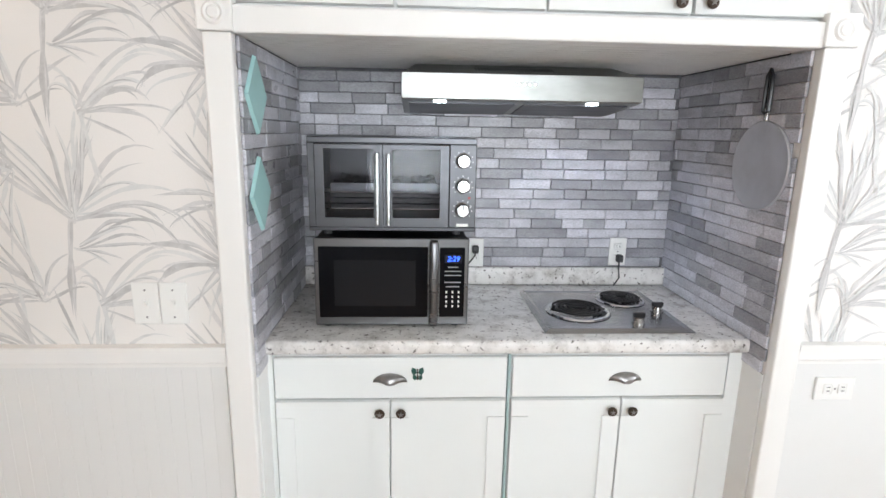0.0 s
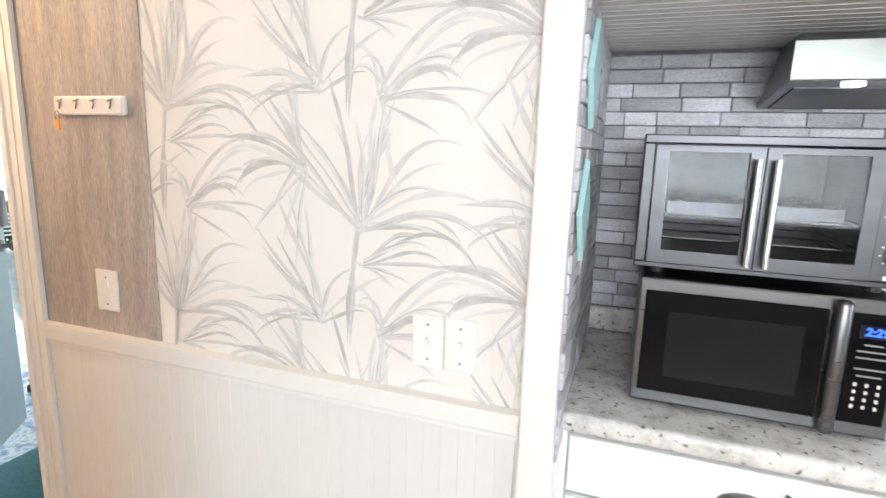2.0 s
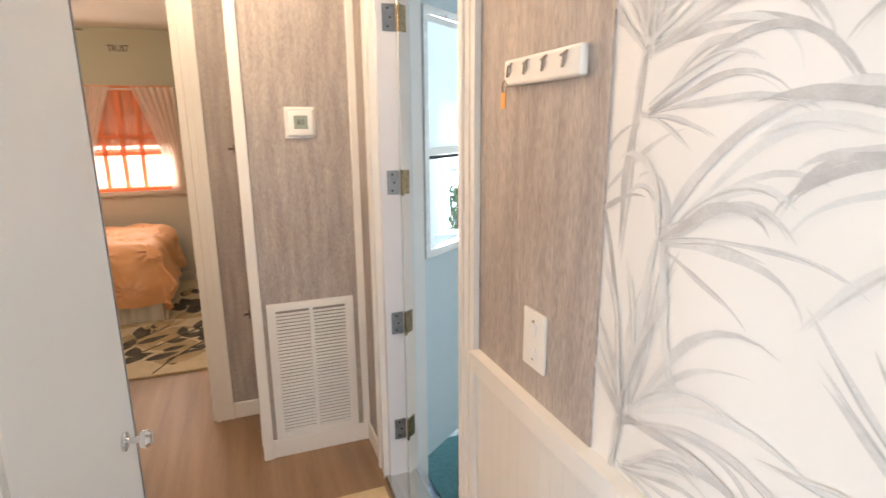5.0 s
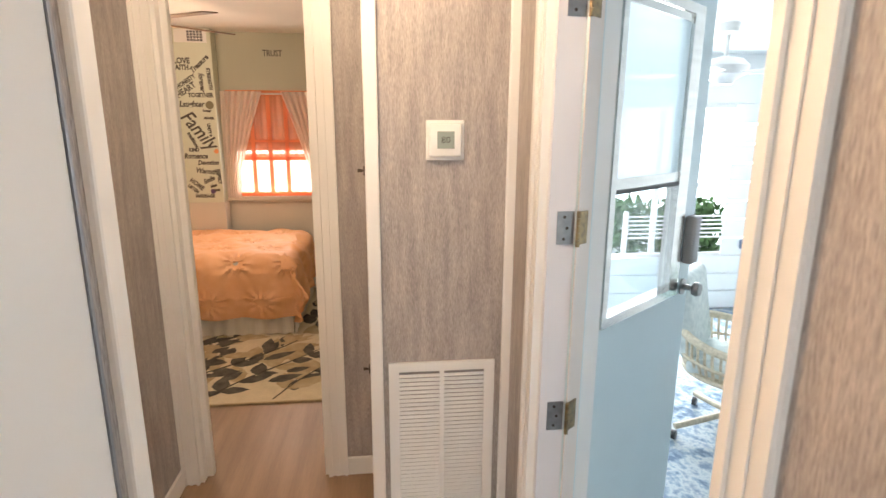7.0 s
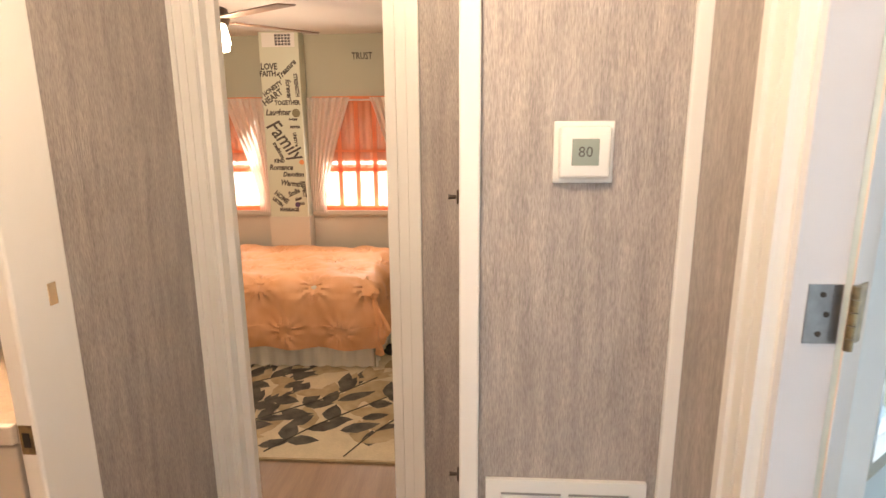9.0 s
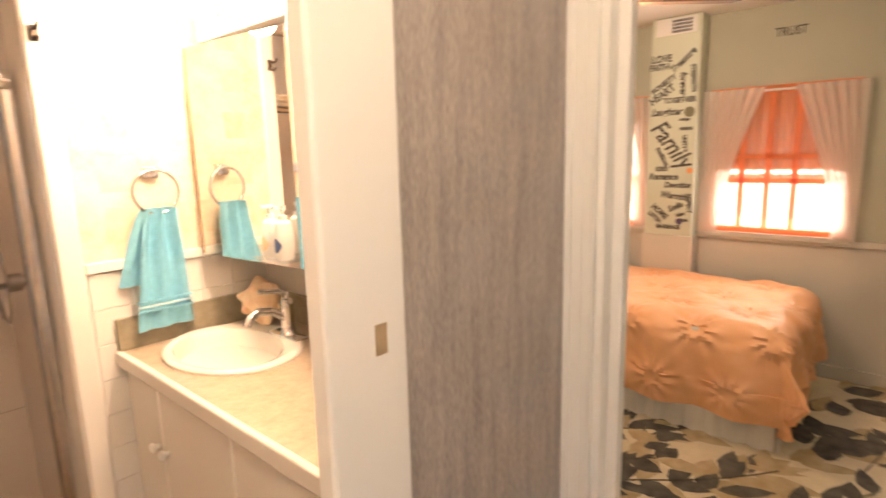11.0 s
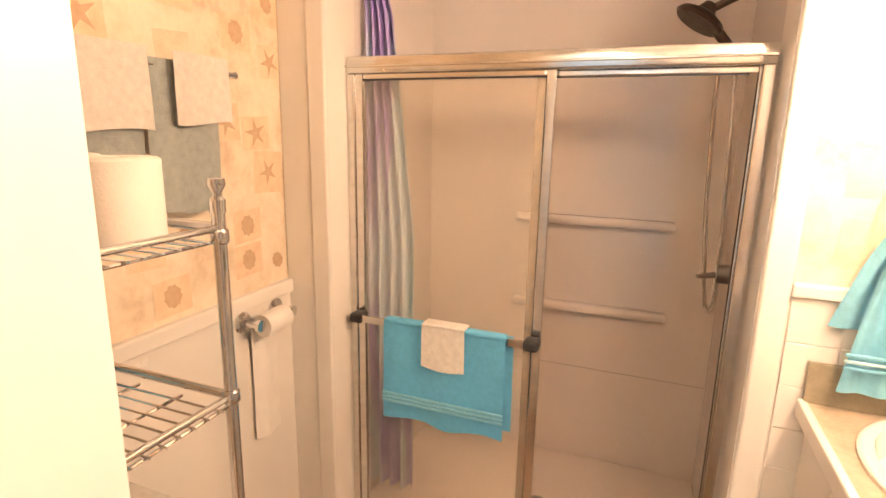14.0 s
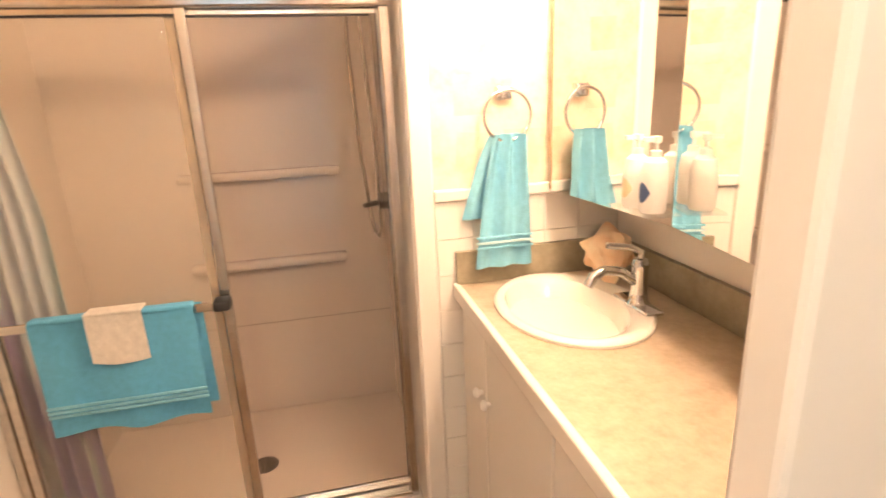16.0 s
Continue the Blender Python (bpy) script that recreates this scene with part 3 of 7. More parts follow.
trim(rbox(-3.50, -3.19, 0.886, 0.90, 0, 0.085, 0.004), "white baseboard along the closet side", "baseboard")
structure("hall_wallpaper", boxes((-3.088, DX0 - 0.1, YN - 0.004, YN, 0.085, H)), GRAY, "grey woven-look wallpaper strip in the hall corner", "wallpaper")
structure("hall_wallpaper", boxes((-1.850, -1.43, YN - 0.004, YN, 0.957, H)), GRAY, "taupe woven-look wallpaper panel beside the outer door", "wallpaper")
# bedroom doorway
for y0, y1 in ((0.06, 0.13), (0.68, 0.765)):
    trim(casing_bm(y0, y1, BX, 0, 2.02, face=1, d=0.02, axis="y"), "white fluted casing of the bedroom doorway", "door_casing")
trim(casing_bm(0.06, 0.765, BX, 2.02, 2.10, face=1, d=0.02, axis="y"), "white casing over the bedroom doorway", "door_casing")
trim(boxes((BX - 0.10, BX, 0.13, 0.145, 0, 2.02)), "white jamb of the bedroom doorway", "door_jamb")
trim(boxes((BX - 0.10, BX, 0.665, 0.68, 0, 2.02)), "white jamb of the bedroom doorway", "door_jamb")
trim(rbox(BX - 0.075, BX - 0.04, 0.145, 0.172, 0, 2.0, 0.003), "white folded sliding door edge in the bedroom doorway", "door_edge")
# bathroom doorway
trim(rbox(-2.966, -2.824, 0.062, 0.10, 0, 2.02, 0.006), "wide white casing board of the bathroom doorway", "door_casing")
trim(boxes((-2.113, -2.09, -0.085, 0.078, 0, 2.02)), "white jamb of the bathroom doorway", "door_jamb")
trim(rbox(-2.966, -2.10, 0.062, 0.10, 2.022, 2.09, 0.004), "white casing over the bathroom doorway", "door_casing")
# lower niche sides
for x0 in (NX0, NX1 - 0.006):
    structure("niche_side_panel", boxes((x0, x0 + 0.006, YN + 0.006, YB, 0, 0.850)), WHITE, "white painted lower side of the cooking niche", "wall panel")
# closet corner
trim(rbox(-2.083, -2.036, CY - 0.03, CY + 0.012, 0, H, 0.005), "white corner trim of the closet", "corner_trim")
trim(casing_bm(-1.937, -1.893, CY, 0, 2.04, face=1), "white casing of the closet door", "door_casing")
trim(casing_bm(-1.49, -1.43, CY, 0, 2.04, face=1), "white casing of the closet door", "door_casing")
trim(casing_bm(-1.893, -1.49, CY, 2.0, 2.06, face=1), "white casing over the closet door", "door_casing")
structure("baseboard", rbox(-3.50, -2.968, 0.06, 0.074, 0, 0.085, 0.004), TRIM, "white baseboard below the dark grey wall", "baseboard")
# bathroom trims
BT = lambda bm, label, name="trim": structure(name, bm, BATHWHITE, label, "trim")
for a in ((-2.900, -2.838), (-1.668, -1.605)):
    BT(rbox(a[0], a[1], -1.14, -1.124, 0, H, 0.007, 3), "cream casing beside the shower opening", "shower_casing")
BT(boxes((-2.845, -2.835, -1.30, -1.138, 0, H)), "cream jamb of the shower opening", "shower_jamb")
BT(boxes((-1.665, -1.655, -1.30, -1.138, 0, H)), "cream jamb of the shower opening", "shower_jamb")
BT(rbox(-1.605, -1.502, -1.155, -1.130, 0, H, 0.004), "cream corner board beside the shower", "corner_board")
tileboard = BT(boxes((-3.47, -2.90, -1.14, -1.136, 0, 1.15)), "cream tiled lower wall in the bathroom", "wainscot")
BT(boxes((-1.508, -1.50, -1.13, -0.07, 0, 0.98)), "cream tileboard lower wall behind the toilet", "wainscot")
BT(rbox(-3.47, -2.90, -1.142, -1.118, 1.148, 1.180, 0.005), "cream chair rail in the bathroom", "chair_rail")
BT(rbox(-1.525, -1.498, -1.13, -0.07, 0.98, 1.025, 0.006), "cream chair rail in the bathroom", "chair_rail")
structure("baseboard", rbox(-6.45, -6.43, -2.4, 1.38, 0, 0.085, 0.004), BEDWHITE, "off-white bedroom baseboard", "baseboard")
structure("chair_rail", rbox(-6.45, -6.42, -2.4, 1.38, 0.845, 0.885, 0.004), BEDWHITE, "off-white bedroom chair rail", "trim")

# ---- kitchen ----
def shaker_door(parent, x0, x1, z0, z1, y, name="door"):
    """A cabinet front with a sunk middle panel."""
    bm = rbox(x0, x1, y, y + 0.018, z0, z1, 0.003)
    d = part(name, bm, CABINET, parent)
    s = 0.055
    bm = bmesh.new()
    for a in ((x0, x1, z0, z0 + s), (x0, x1, z1 - s, z1), (x0, x0 + s, z0 + s, z1 - s), (x1 - s, x1, z0 + s, z1 - s)):
        box(bm, a[0] + 0.001, a[1] - 0.001, y - 0.006, y, a[2] + 0.001, a[3] - 0.001)
    part("door_frame", bm, CABINET, d)
    return d


def star_knob(parent, x, y, z):
    bm = bmesh.new()
    lathe(bm, ((0.0, 0.0), (0.006, 0.0), (0.005, 0.01), (0.013, 0.012), (0.0155, 0.018), (0.013, 0.022), (0.0, 0.0225)), 20, pose(x, y, z, 90))
    k = part("knob", bm, BRONZE, parent, "dark bronze round knob", True)
    bm = bmesh.new()
    pts = []
    for i in range(10):
        r, a = (0.0115 if i % 2 == 0 else 0.004), math.pi / 2 + i * math.pi / 5
        pts.append((x + r * math.cos(a), y - 0.0245, z + r * math.sin(a)))
    vs = [bm.verts.new(p) for p in pts]
    c = bm.verts.new((x, y - 0.0265, z))
    for i in range(10):
        bm.faces.new((vs[i], vs[(i + 1) % 10], c))
    part("starfish", bm, NICKEL, k, "pewter starfish on the knob")


def cup_pull(parent, x, y, z):
    bm = bmesh.new()
    n, w, h, d = 14, 0.052, 0.030, 0.024
    rows = []
    for j in range(7):
        v = j / 6
        row = []
        for i in range(n + 1):
            a = math.pi * i / n
            r = math.cos(v * math.pi / 2)
            row.append(bm.verts.new((x + w * math.cos(a) * (0.35 + 0.65 * r), y - d * math.sin(v * math.pi / 2) * math.sin(a) ** 0.6 - 0.001, z - 0.012 + h * math.sin(a) * r)))
        rows.append(row)
    for A, B in zip(rows, rows[1:]):
        for i in range(n):
            bm.faces.new((A[i], A[i + 1], B[i + 1], B[i]))
    bmesh.ops.solidify(bm, geom=bm.faces[:], thickness=0.0018)
    part("cup_pull", bm, NICKEL, parent, "brushed pewter cup pull", True)


def base_cabinet(x0, x1, split, label):
    c = thing("base_cabinet", label, "cabinet", "kitchen base cabinets")
    part("body", boxes((x0, x1, 1.50, 2.03, 0.10, 0.884)), CABINET, c)
    part("toe_kick", boxes((x0, x1, 1.55, 2.0, 0.0, 0.10)), CABINET, c)
    d = part("drawer_front", rbox(x0 + 0.004, x1 - 0.004, 1.482, 1.50, 0.735, 0.868, 0.003), CABINET, c)
    cup_pull(d, (x0 + x1) / 2 - 0.005 + (0.02 if x0 > 0 else 0), 1.482, 0.80)
    for a, b, kx in ((x0 + 0.004, split - 0.002, split - 0.032), (split + 0.002, x1 - 0.004, split + 0.032)):
        star_knob(shaker_door(c, a, b, 0.11, 0.728, 1.482), kx, 1.476, 0.695)
    return c


base_cabinet(-0.40, 0.308, -0.05, "white two-door base cabinet with starfish knobs")
base_cabinet(0.318, 1.0, 0.667, "white two-door base cabinet below the cooktop")
x = thing("cabinet_filler", "white filler strips closing the cabinet run", "cabinet filler")
part("strip", boxes((1.0, 1.05, 1.485, 1.60, 0, 0.884)), CABINET, x)
part("strip", boxes((-0.42, -0.40, 1.485, 1.60, 0, 0.884)), CABINET, x)
x = thing("edge_strip", "thin pale teal strip between two cabinets", "trim strip")
part("strip", boxes((0.3095, 0.3165, 1.488, 1.60, 0.10, 0.884)), mat("dull_teal", (0.36, 0.47, 0.46), 0.5), x)
# upper cabinets
x = thing("upper_cabinet", "white upper cabinet above the niche with starfish knobs", "cabinet")
part("body", boxes((-0.42, 1.05, YN + 0.006, YN + 0.02, 1.82, H)), CABINET, x)
for i, (a, b) in enumerate(((-0.415, -0.032), (-0.025, 0.336), (0.343, 0.700), (0.707, 1.045))):
    d = shaker_door(x, a, b, 1.826, 2.30, YN - 0.012)
    star_knob(d, (b - 0.035) if i % 2 == 0 else (a + 0.035), YN - 0.018, 1.850)

# countertop with its low splash
x = thing("countertop", "white speckled granite-look laminate countertop with a rolled edge", "countertop")
bm = rbox(NX0 + 0.001, NX1 - 0.001, 1.455, 2.074, 0.886, 0.93, 0.014, 4)
part("slab", bm, GRANITE, x, smooth=True)
part("backsplash", rbox(NX0 + 0.001, NX1 - 0.001, 2.045, 2.074, 0.931, 1.003, 0.006, 3), GRANITE, x, smooth=True)

# butterfly ornament
x = thing("butterfly_ornament", "small dark green metal butterfly on a drawer front", "ornament")
bm = bmesh.new()
for s in (-1, 1):
    for dz, w, h in ((0.010, 0.016, 0.015), (-0.010, 0.012, 0.011)):
        vs = [bm.verts.new((0.032 + s * (0.002 + w * u), 1.479 - 0.003 * abs(u), 0.815 + dz + h * v)) for u, v in ((0, -0.4), (0.6, -0.9), (1.1, 0.0), (0.9, 0.9), (0.2, 0.5))]
        bm.faces.new(vs)
bmesh.ops.solidify(bm, geom=bm.faces[:], thickness=0.0015)
part("wings", bm, mat("verdigris", (0.06, 0.16, 0.14), 0.4, 0.6, var=0.4, scale=50), x)
bm = bmesh.new()
cyl(bm, (0.032, 1.478, 0.797), (0.032, 1.478, 0.833), 0.0025, 0.0015, 8)
part("body", bm, BRONZE, x)

# microwave
x = thing("microwave", "stainless and black microwave under a toaster oven", "microwave")
part("body", rbox(-0.280, 0.184, 1.585, 1.93, 0.945, 1.215, 0.006), DARKSTEEL, x)
part("front_frame", rbox(-0.283, 0.187, 1.562, 1.586, 0.941, 1.217, 0.005), TRIMSTEEL, x)
d = part("door", rbox(-0.269, 0.062, 1.557, 1.563, 0.968, 1.191, 0.003), BLACKG, x, "black glass door")
part("window", rbox(-0.222, 0.025, 1.5555, 1.558, 1.005, 1.150, 0.001), mat("tinted_window", (0.010, 0.011, 0.013), 0.12, spec=0.25), d, "dark tinted window")
part("handle", rbox(0.066, 0.094, 1.535, 1.562, 0.944, 1.214, 0.010, 4), TRIMSTEEL, x, "brushed grey steel door handle", True)
cp = part("control_panel", rbox(0.098, 0.174, 1.556, 1.563, 0.970, 1.190, 0.002), BLACKG, x, "black control panel")
part("display", boxes((0.112, 0.164, 1.5545, 1.5565, 1.142, 1.168)), mat("display_black", (0.002, 0.004, 0.02), 0.2), cp)


def writing(text, size, m, material, parent=None, name="lettering", shear=0.0, bold=0.0, condense=1.0):
    """Letters from the built-in font, turned into a thin mesh; m places their middle, +z off the surface."""
    cu = bpy.data.curves.new(name, "FONT")
    cu.body, cu.size, cu.align_x, cu.align_y, cu.extrude, cu.shear, cu.offset = text, size, "CENTER", "CENTER", 0.0006, shear, bold
    cu.resolution_u = 2
    tmp = new(name, cu)
    dg = bpy.context.evaluated_depsgraph_get()
    me = bpy.data.meshes.new_from_object(tmp.evaluated_get(dg))
    bpy.data.objects.remove(tmp)
    me.transform(m @ Matrix.Diagonal((condense, 1, 1, 1)))
    me.materials.clear()
    me.materials.append(material)
    ob = new(name, me)
    ob.parent = parent
    return ob


writing("2:29", 0.022, pose(0.139, 1.554, 1.155, 90), BLUELED, cp, "clock_digits", 0.15, 0.0006)
for r in range(4):
    for c in range(3):
        bm = bmesh.new()
        cx, cz = 0.119 + c * 0.019, 1.050 - r * 0.015
        box(bm, cx - 0.0025, cx + 0.0025, 1.5552, 1.5562, cz - 0.0035, cz + 0.0035)
        part("key_mark", bm, PLASTIC, cp)
for z0, wd in ((1.128, 0.03), (1.115, 0.05), (1.102, 0.05), (1.080, 0.05), (1.066, 0.04)):
    part("key_mark", boxes((0.138 - wd / 2, 0.138 + wd / 2, 1.5552, 1.5562, z0, z0 + 0.003)), mat("grey_ink", (0.32, 0.33, 0.34), 0.5), cp)
for fx in (-0.25, 0.15):
    for fy in (1.60, 1.90):
        bm = bmesh.new()
        cyl(bm, (fx, fy, 0.93), (fx, fy, 0.945), 0.012)
        part("foot", bm, RUBBER, x)

# toaster oven
x = thing("toaster_oven", "grey steel french-door toaster oven stacked on a microwave", "toaster oven")
OX0, OX1, OY, OZ0, OZ1 = -0.299, 0.206, 1.60, 1.232, 1.513
bm = boxes((OX0, OX1, OY + 0.02, 1.95, OZ1 - 0.012, OZ1), (OX0, OX1, OY + 0.02, 1.95, OZ0, OZ0 + 0.02), (OX0, OX0 + 0.012, OY + 0.02, 1.95, OZ0 + 0.02, OZ1 - 0.012),
           (0.125, OX1, OY + 0.02, 1.95, OZ0 + 0.02, OZ1 - 0.012), (OX0 + 0.012, 0.125, 1.93, 1.95, OZ0 + 0.02, OZ1 - 0.012))
part("housing", bm, DARKSTEEL, x)
bm = bmesh.new()
for a in ((OX0, OX1, OZ1 - 0.018, OZ1), (OX0, OX1, OZ0, OZ0 + 0.012), (OX0, OX0 + 0.022, OZ0 + 0.012, OZ1 - 0.018), (0.125, OX1, OZ0 + 0.012, OZ1 - 0.018)):
    box(bm, a[0], a[1], OY, OY + 0.02, a[2], a[3])
bmesh.ops.bevel(bm, geom=[e for e in bm.edges if abs(e.verts[0].co.y - OY) < 1e-5 and abs(e.verts[1].co.y - OY) < 1e-5], offset=0.002, segments=1, affect="EDGES")
part("face_frame", bm, DARKSTEEL, x)
part("liner", boxes((OX0 + 0.013, 0.124, 1.925, 1.929, OZ0 + 0.02, OZ1 - 0.012), (OX0 + 0.013, OX0 + 0.016, OY + 0.03, 1.925, OZ0 + 0.02, OZ1 - 0.012), (0.121, 0.124, OY + 0.03, 1.925, OZ0 + 0.02, OZ1 - 0.012)), OVENIN, x)
for a, b, hx in ((OX0 + 0.024, -0.076, -0.091), (-0.073, 0.122, -0.058)):
    d = part("door", boxes((a, b, OY - 0.012, OY + 0.004, OZ0 + 0.014, OZ0 + 0.042), (a, b, OY - 0.012, OY + 0.004, OZ1 - 0.034, OZ1 - 0.022),
                           (a, a + 0.026, OY - 0.012, OY + 0.004, OZ0 + 0.042, OZ1 - 0.034), (b - 0.026, b, OY - 0.012, OY + 0.004, OZ0 + 0.042, OZ1 - 0.034)), DARKSTEEL, x)
    g = part("pane", boxes((a + 0.026, b - 0.026, OY - 0.008, OY - 0.004, OZ0 + 0.042, OZ1 - 0.034)), OVENGLASS, d, "glass door pane")
    g.visible_shadow = False
    bm = bmesh.new()
    cyl(bm, (hx, OY - 0.036, OZ0 + 0.024), (hx, OY - 0.036, OZ1 - 0.046), 0.0065, seg=14)
    for hz in (OZ0 + 0.045, OZ1 - 0.065):
        cyl(bm, (hx, OY - 0.036, hz), (hx, OY - 0.01, hz), 0.004, seg=8)
    part("handle", bm, STEEL, d, "polished steel bar handle", True)
for kz in (1.447, 1.372, 1.299):
    bm = bmesh.new()
    lathe(bm, ((0.0, 0.0), (0.0235, 0.0), (0.0235, 0.004), (0.021, 0.006), (0.019, 0.022), (0.017, 0.025), (0.0, 0.025)), 28, pose(0.166, OY, kz, 90))
    k = part("knob", bm, STEEL, x, "round steel dial", True)
    part("pointer", boxes((0.1645, 0.1675, OY - 0.027, OY - 0.0245, kz + 0.002, kz + 0.016)), BLACK, k)
    for i in range(9):
        a = math.radians(-40 + i * 32.5)
        bm = bmesh.new()
        cyl(bm, (0.166 + 0.029 * math.cos(a), OY, kz + 0.029 * math.sin(a)), (0.166 + 0.029 * math.cos(a), OY - 0.0008, kz + 0.029 * math.sin(a)), 0.0016, seg=6)
        part("dial_mark", bm, PLASTIC, x)
bm = bmesh.new()
cyl(bm, (0.186, OY, 1.336), (0.186, OY - 0.003, 1.336), 0.004, seg=10)
part("lamp", bm, mat("red_lens", (0.25, 0.02, 0.02), 0.2), x)
part("badge", boxes((0.148, 0.184, OY - 0.001, OY, 1.247, 1.256)), PLASTIC, x, "small white maker's mark")
for rz in (1.295, 1.345):
    bm = bmesh.new()
    for i in range(14):
        xx = OX0 + 0.03 + i * 0.030
        cyl(bm, (xx, OY + 0.03, rz), (xx, 1.92, rz), 0.0016, seg=6)
    for yy in (OY + 0.03, 1.76, 1.92):
        cyl(bm, (OX0 + 0.02, yy, rz), (0.118, yy, rz), 0.0024, seg=6)
    part("rack", bm, CHROME, x, "chrome wire rack")
part("tray", boxes((-0.24, 0.09, 1.66, 1.90, 1.347, 1.351), (-0.24, 0.09, 1.66, 1.664, 1.351, 1.372), (-0.24, -0.236, 1.664, 1.90, 1.351, 1.372), (0.086, 0.09, 1.664, 1.90, 1.351, 1.372)), DARKSTEEL, x, "baking tray")
bm = bmesh.new()
bmesh.ops.create_grid(bm, x_segments=22, y_segments=16, size=0.5)
for v in bm.verts:
    v.co = Vector((-0.075 + v.co.x * 0.32, 1.78 + v.co.y * 0.22, 1.374 + 0.016 * noise.noise(v.co * 9) + 0.008 * noise.noise(v.co * 23)))
part("foil", bm, FOIL, x, "crumpled aluminium foil")
for fx in (-0.25, 0.15):
    for fy in (1.64, 1.90):
        bm = bmesh.new()
        cyl(bm, (fx, fy, 1.217), (fx, fy, 1.234), 0.014)
        part("foot", bm, RUBBER, x)

# range hood
x = thing("range_hood", "brushed stainless under-cabinet range hood with two lights", "range hood")
bm = bmesh.new()
prof = [(1.745, 1.632), (1.742, 1.640), (1.742, 1.712), (1.90, 1.7565), (2.072, 1.7565), (2.072, 1.600)]
rows = [[bm.verts.new((xx, y, z)) for y, z in prof] for xx in (-0.022, 0.752)]
rows[0][3].co.x, rows[0][4].co.x, rows[1][3].co.x, rows[1][4].co.x = 0.02, 0.02, 0.70, 0.70
n = len(prof)
for i in range(n):
    j = (i + 1) % n
    bm.faces.new((rows[0][i], rows[0][j], rows[1][j], rows[1][i]))
bm.faces.new(rows[0])
bm.faces.new(rows[1][::-1])
part("canopy", bm, HOODSTEEL, x)
part("front_lip", rbox(-0.024, 0.754, 1.738, 1.7425, 1.634, 1.714, 0.0015), HOODSTEEL, x)
for i in range(26):
    xx = 0.215 + i * 0.0102
    m = pose(xx, 1.82, 1.7345, 15.7)
    bm = bmesh.new()
    box(bm, 0, 0.0052, -0.022, 0.022, -0.0005, 0.0012, m)
    part("vent_slot", bm, BLACK, x)
for i in range(5):
    bm = bmesh.new()
    lathe(bm, ((0, 0), (0.0055, 0), (0.005, 0.006), (0, 0.007)), 12, pose(0.335 + i * 0.0165, 1.738, 1.684, 90))
    part("button", bm, CHROME, x, smooth=True)
for fx in (0.0, 0.38):
    bm = bmesh.new()
    box(bm, fx, fx + 0.35, 0.0, 0.25, -0.004, 0.004, pose(0, 1.80, 1.6265, -5.6))
    part("filter", bm, DARKSTEEL, x, "grey mesh grease filter")
for hx in (0.10, 0.60):
    bm = bmesh.new()
    lathe(bm, ((0.0, -0.001), (0.020, -0.001), (0.022, 0.004)), 20, pose(hx, 1.772, 1.6255))
    part("light_lens", bm, LEDGLOW, x, "lit white led lens")

# cooktop
x = thing("cooktop", "stainless two-burner electric coil cooktop set in the counter", "cooktop")
bm = bmesh.new()
R = [(0.424, 1.512, 0.931), (0.902, 1.512, 0.931), (0.902, 1.942, 0.931), (0.424, 1.942, 0.931)]
T = [(0.438, 1.526, 0.942), (0.888, 1.526, 0.942), (0.888, 1.928, 0.942), (0.438, 1.928, 0.942)]
U = [(0.450, 1.538, 0.938), (0.876, 1.538, 0.938), (0.876, 1.916, 0.938), (0.450, 1.916, 0.938)]
A, B, C = ([bm.verts.new(p) for p in q] for q in (R, T, U))
for i in range(4):
    j = (i + 1) % 4
    bm.faces.new((A[i], A[j], B[j], B[i]))
    bm.faces.new((B[i], B[j], C[j], C[i]))
bm.faces.new(C)
part("top_plate", bm, STEEL, x)
for bx, by, r in ((0.580, 1.70, 0.098), (0.775, 1.825, 0.078)):
    bm = bmesh.new()
    lathe(bm, ((r * 0.3, 0.9385), (r * 0.95, 0.941), (r * 1.0, 0.9445), (r * 1.08, 0.944), (r * 1.12, 0.9395)), 40, pose(bx, by, 0))
    part("drip_pan", bm, CHROME, x, "chrome drip pan", True)
    pts = []
    turns, N = 4.5, 130
    for i in range(N):
        a = 2 * math.pi * turns * i / N
        rr = r * (0.20 + 0.70 * i / N)
        pts.append((bx + rr * math.cos(a), by + rr * math.sin(a), 0.9505))
    pts += [(bx + r * 0.95, by - 0.002, 0.947), (bx + r * 0.5, by - 0.006, 0.943)]
    bm = bmesh.new()
    tube(bm, pts, 0.0042, 6)
    part("coil", bm, mat("burner_coil", (0.03, 0.03, 0.032), 0.45, 0.6, var=0.4, scale=30), x, "dark spiral heating coil", True)
for kx, ky in ((0.748, 1.59), (0.858, 1.70)):
    bm = bmesh.new()
    lathe(bm, ((0.021, 0.938), (0.021, 0.942), (0.017, 0.944), (0.0165, 0.956), (0.0, 0.956)), 20, pose(kx, ky, 0))
    k = part("knob", bm, STEEL, x, "steel and black control knob", True)
    part("grip", rbox(kx - 0.019, kx + 0.019, ky - 0.007, ky + 0.007, 0.956, 0.972, 0.003), BLACK, k)

# things on the niche walls
x = thing("griddle_pan", "round grey metal griddle hanging on the tiled wall", "pan")
bm = bmesh.new()
lathe(bm, ((0.0, 0.010), (0.118, 0.010), (0.128, 0.014), (0.131, 0.011), (0.128, 0.004), (0.0, 0.004)), 40, pose(NX1 - 0.006, 1.525, 1.449, 0, -90))
part("plate", bm, mat("cast_aluminium", (0.55, 0.56, 0.60), 0.45, 0.5, var=0.2, scale=10), x, smooth=True)
bm = bmesh.new()
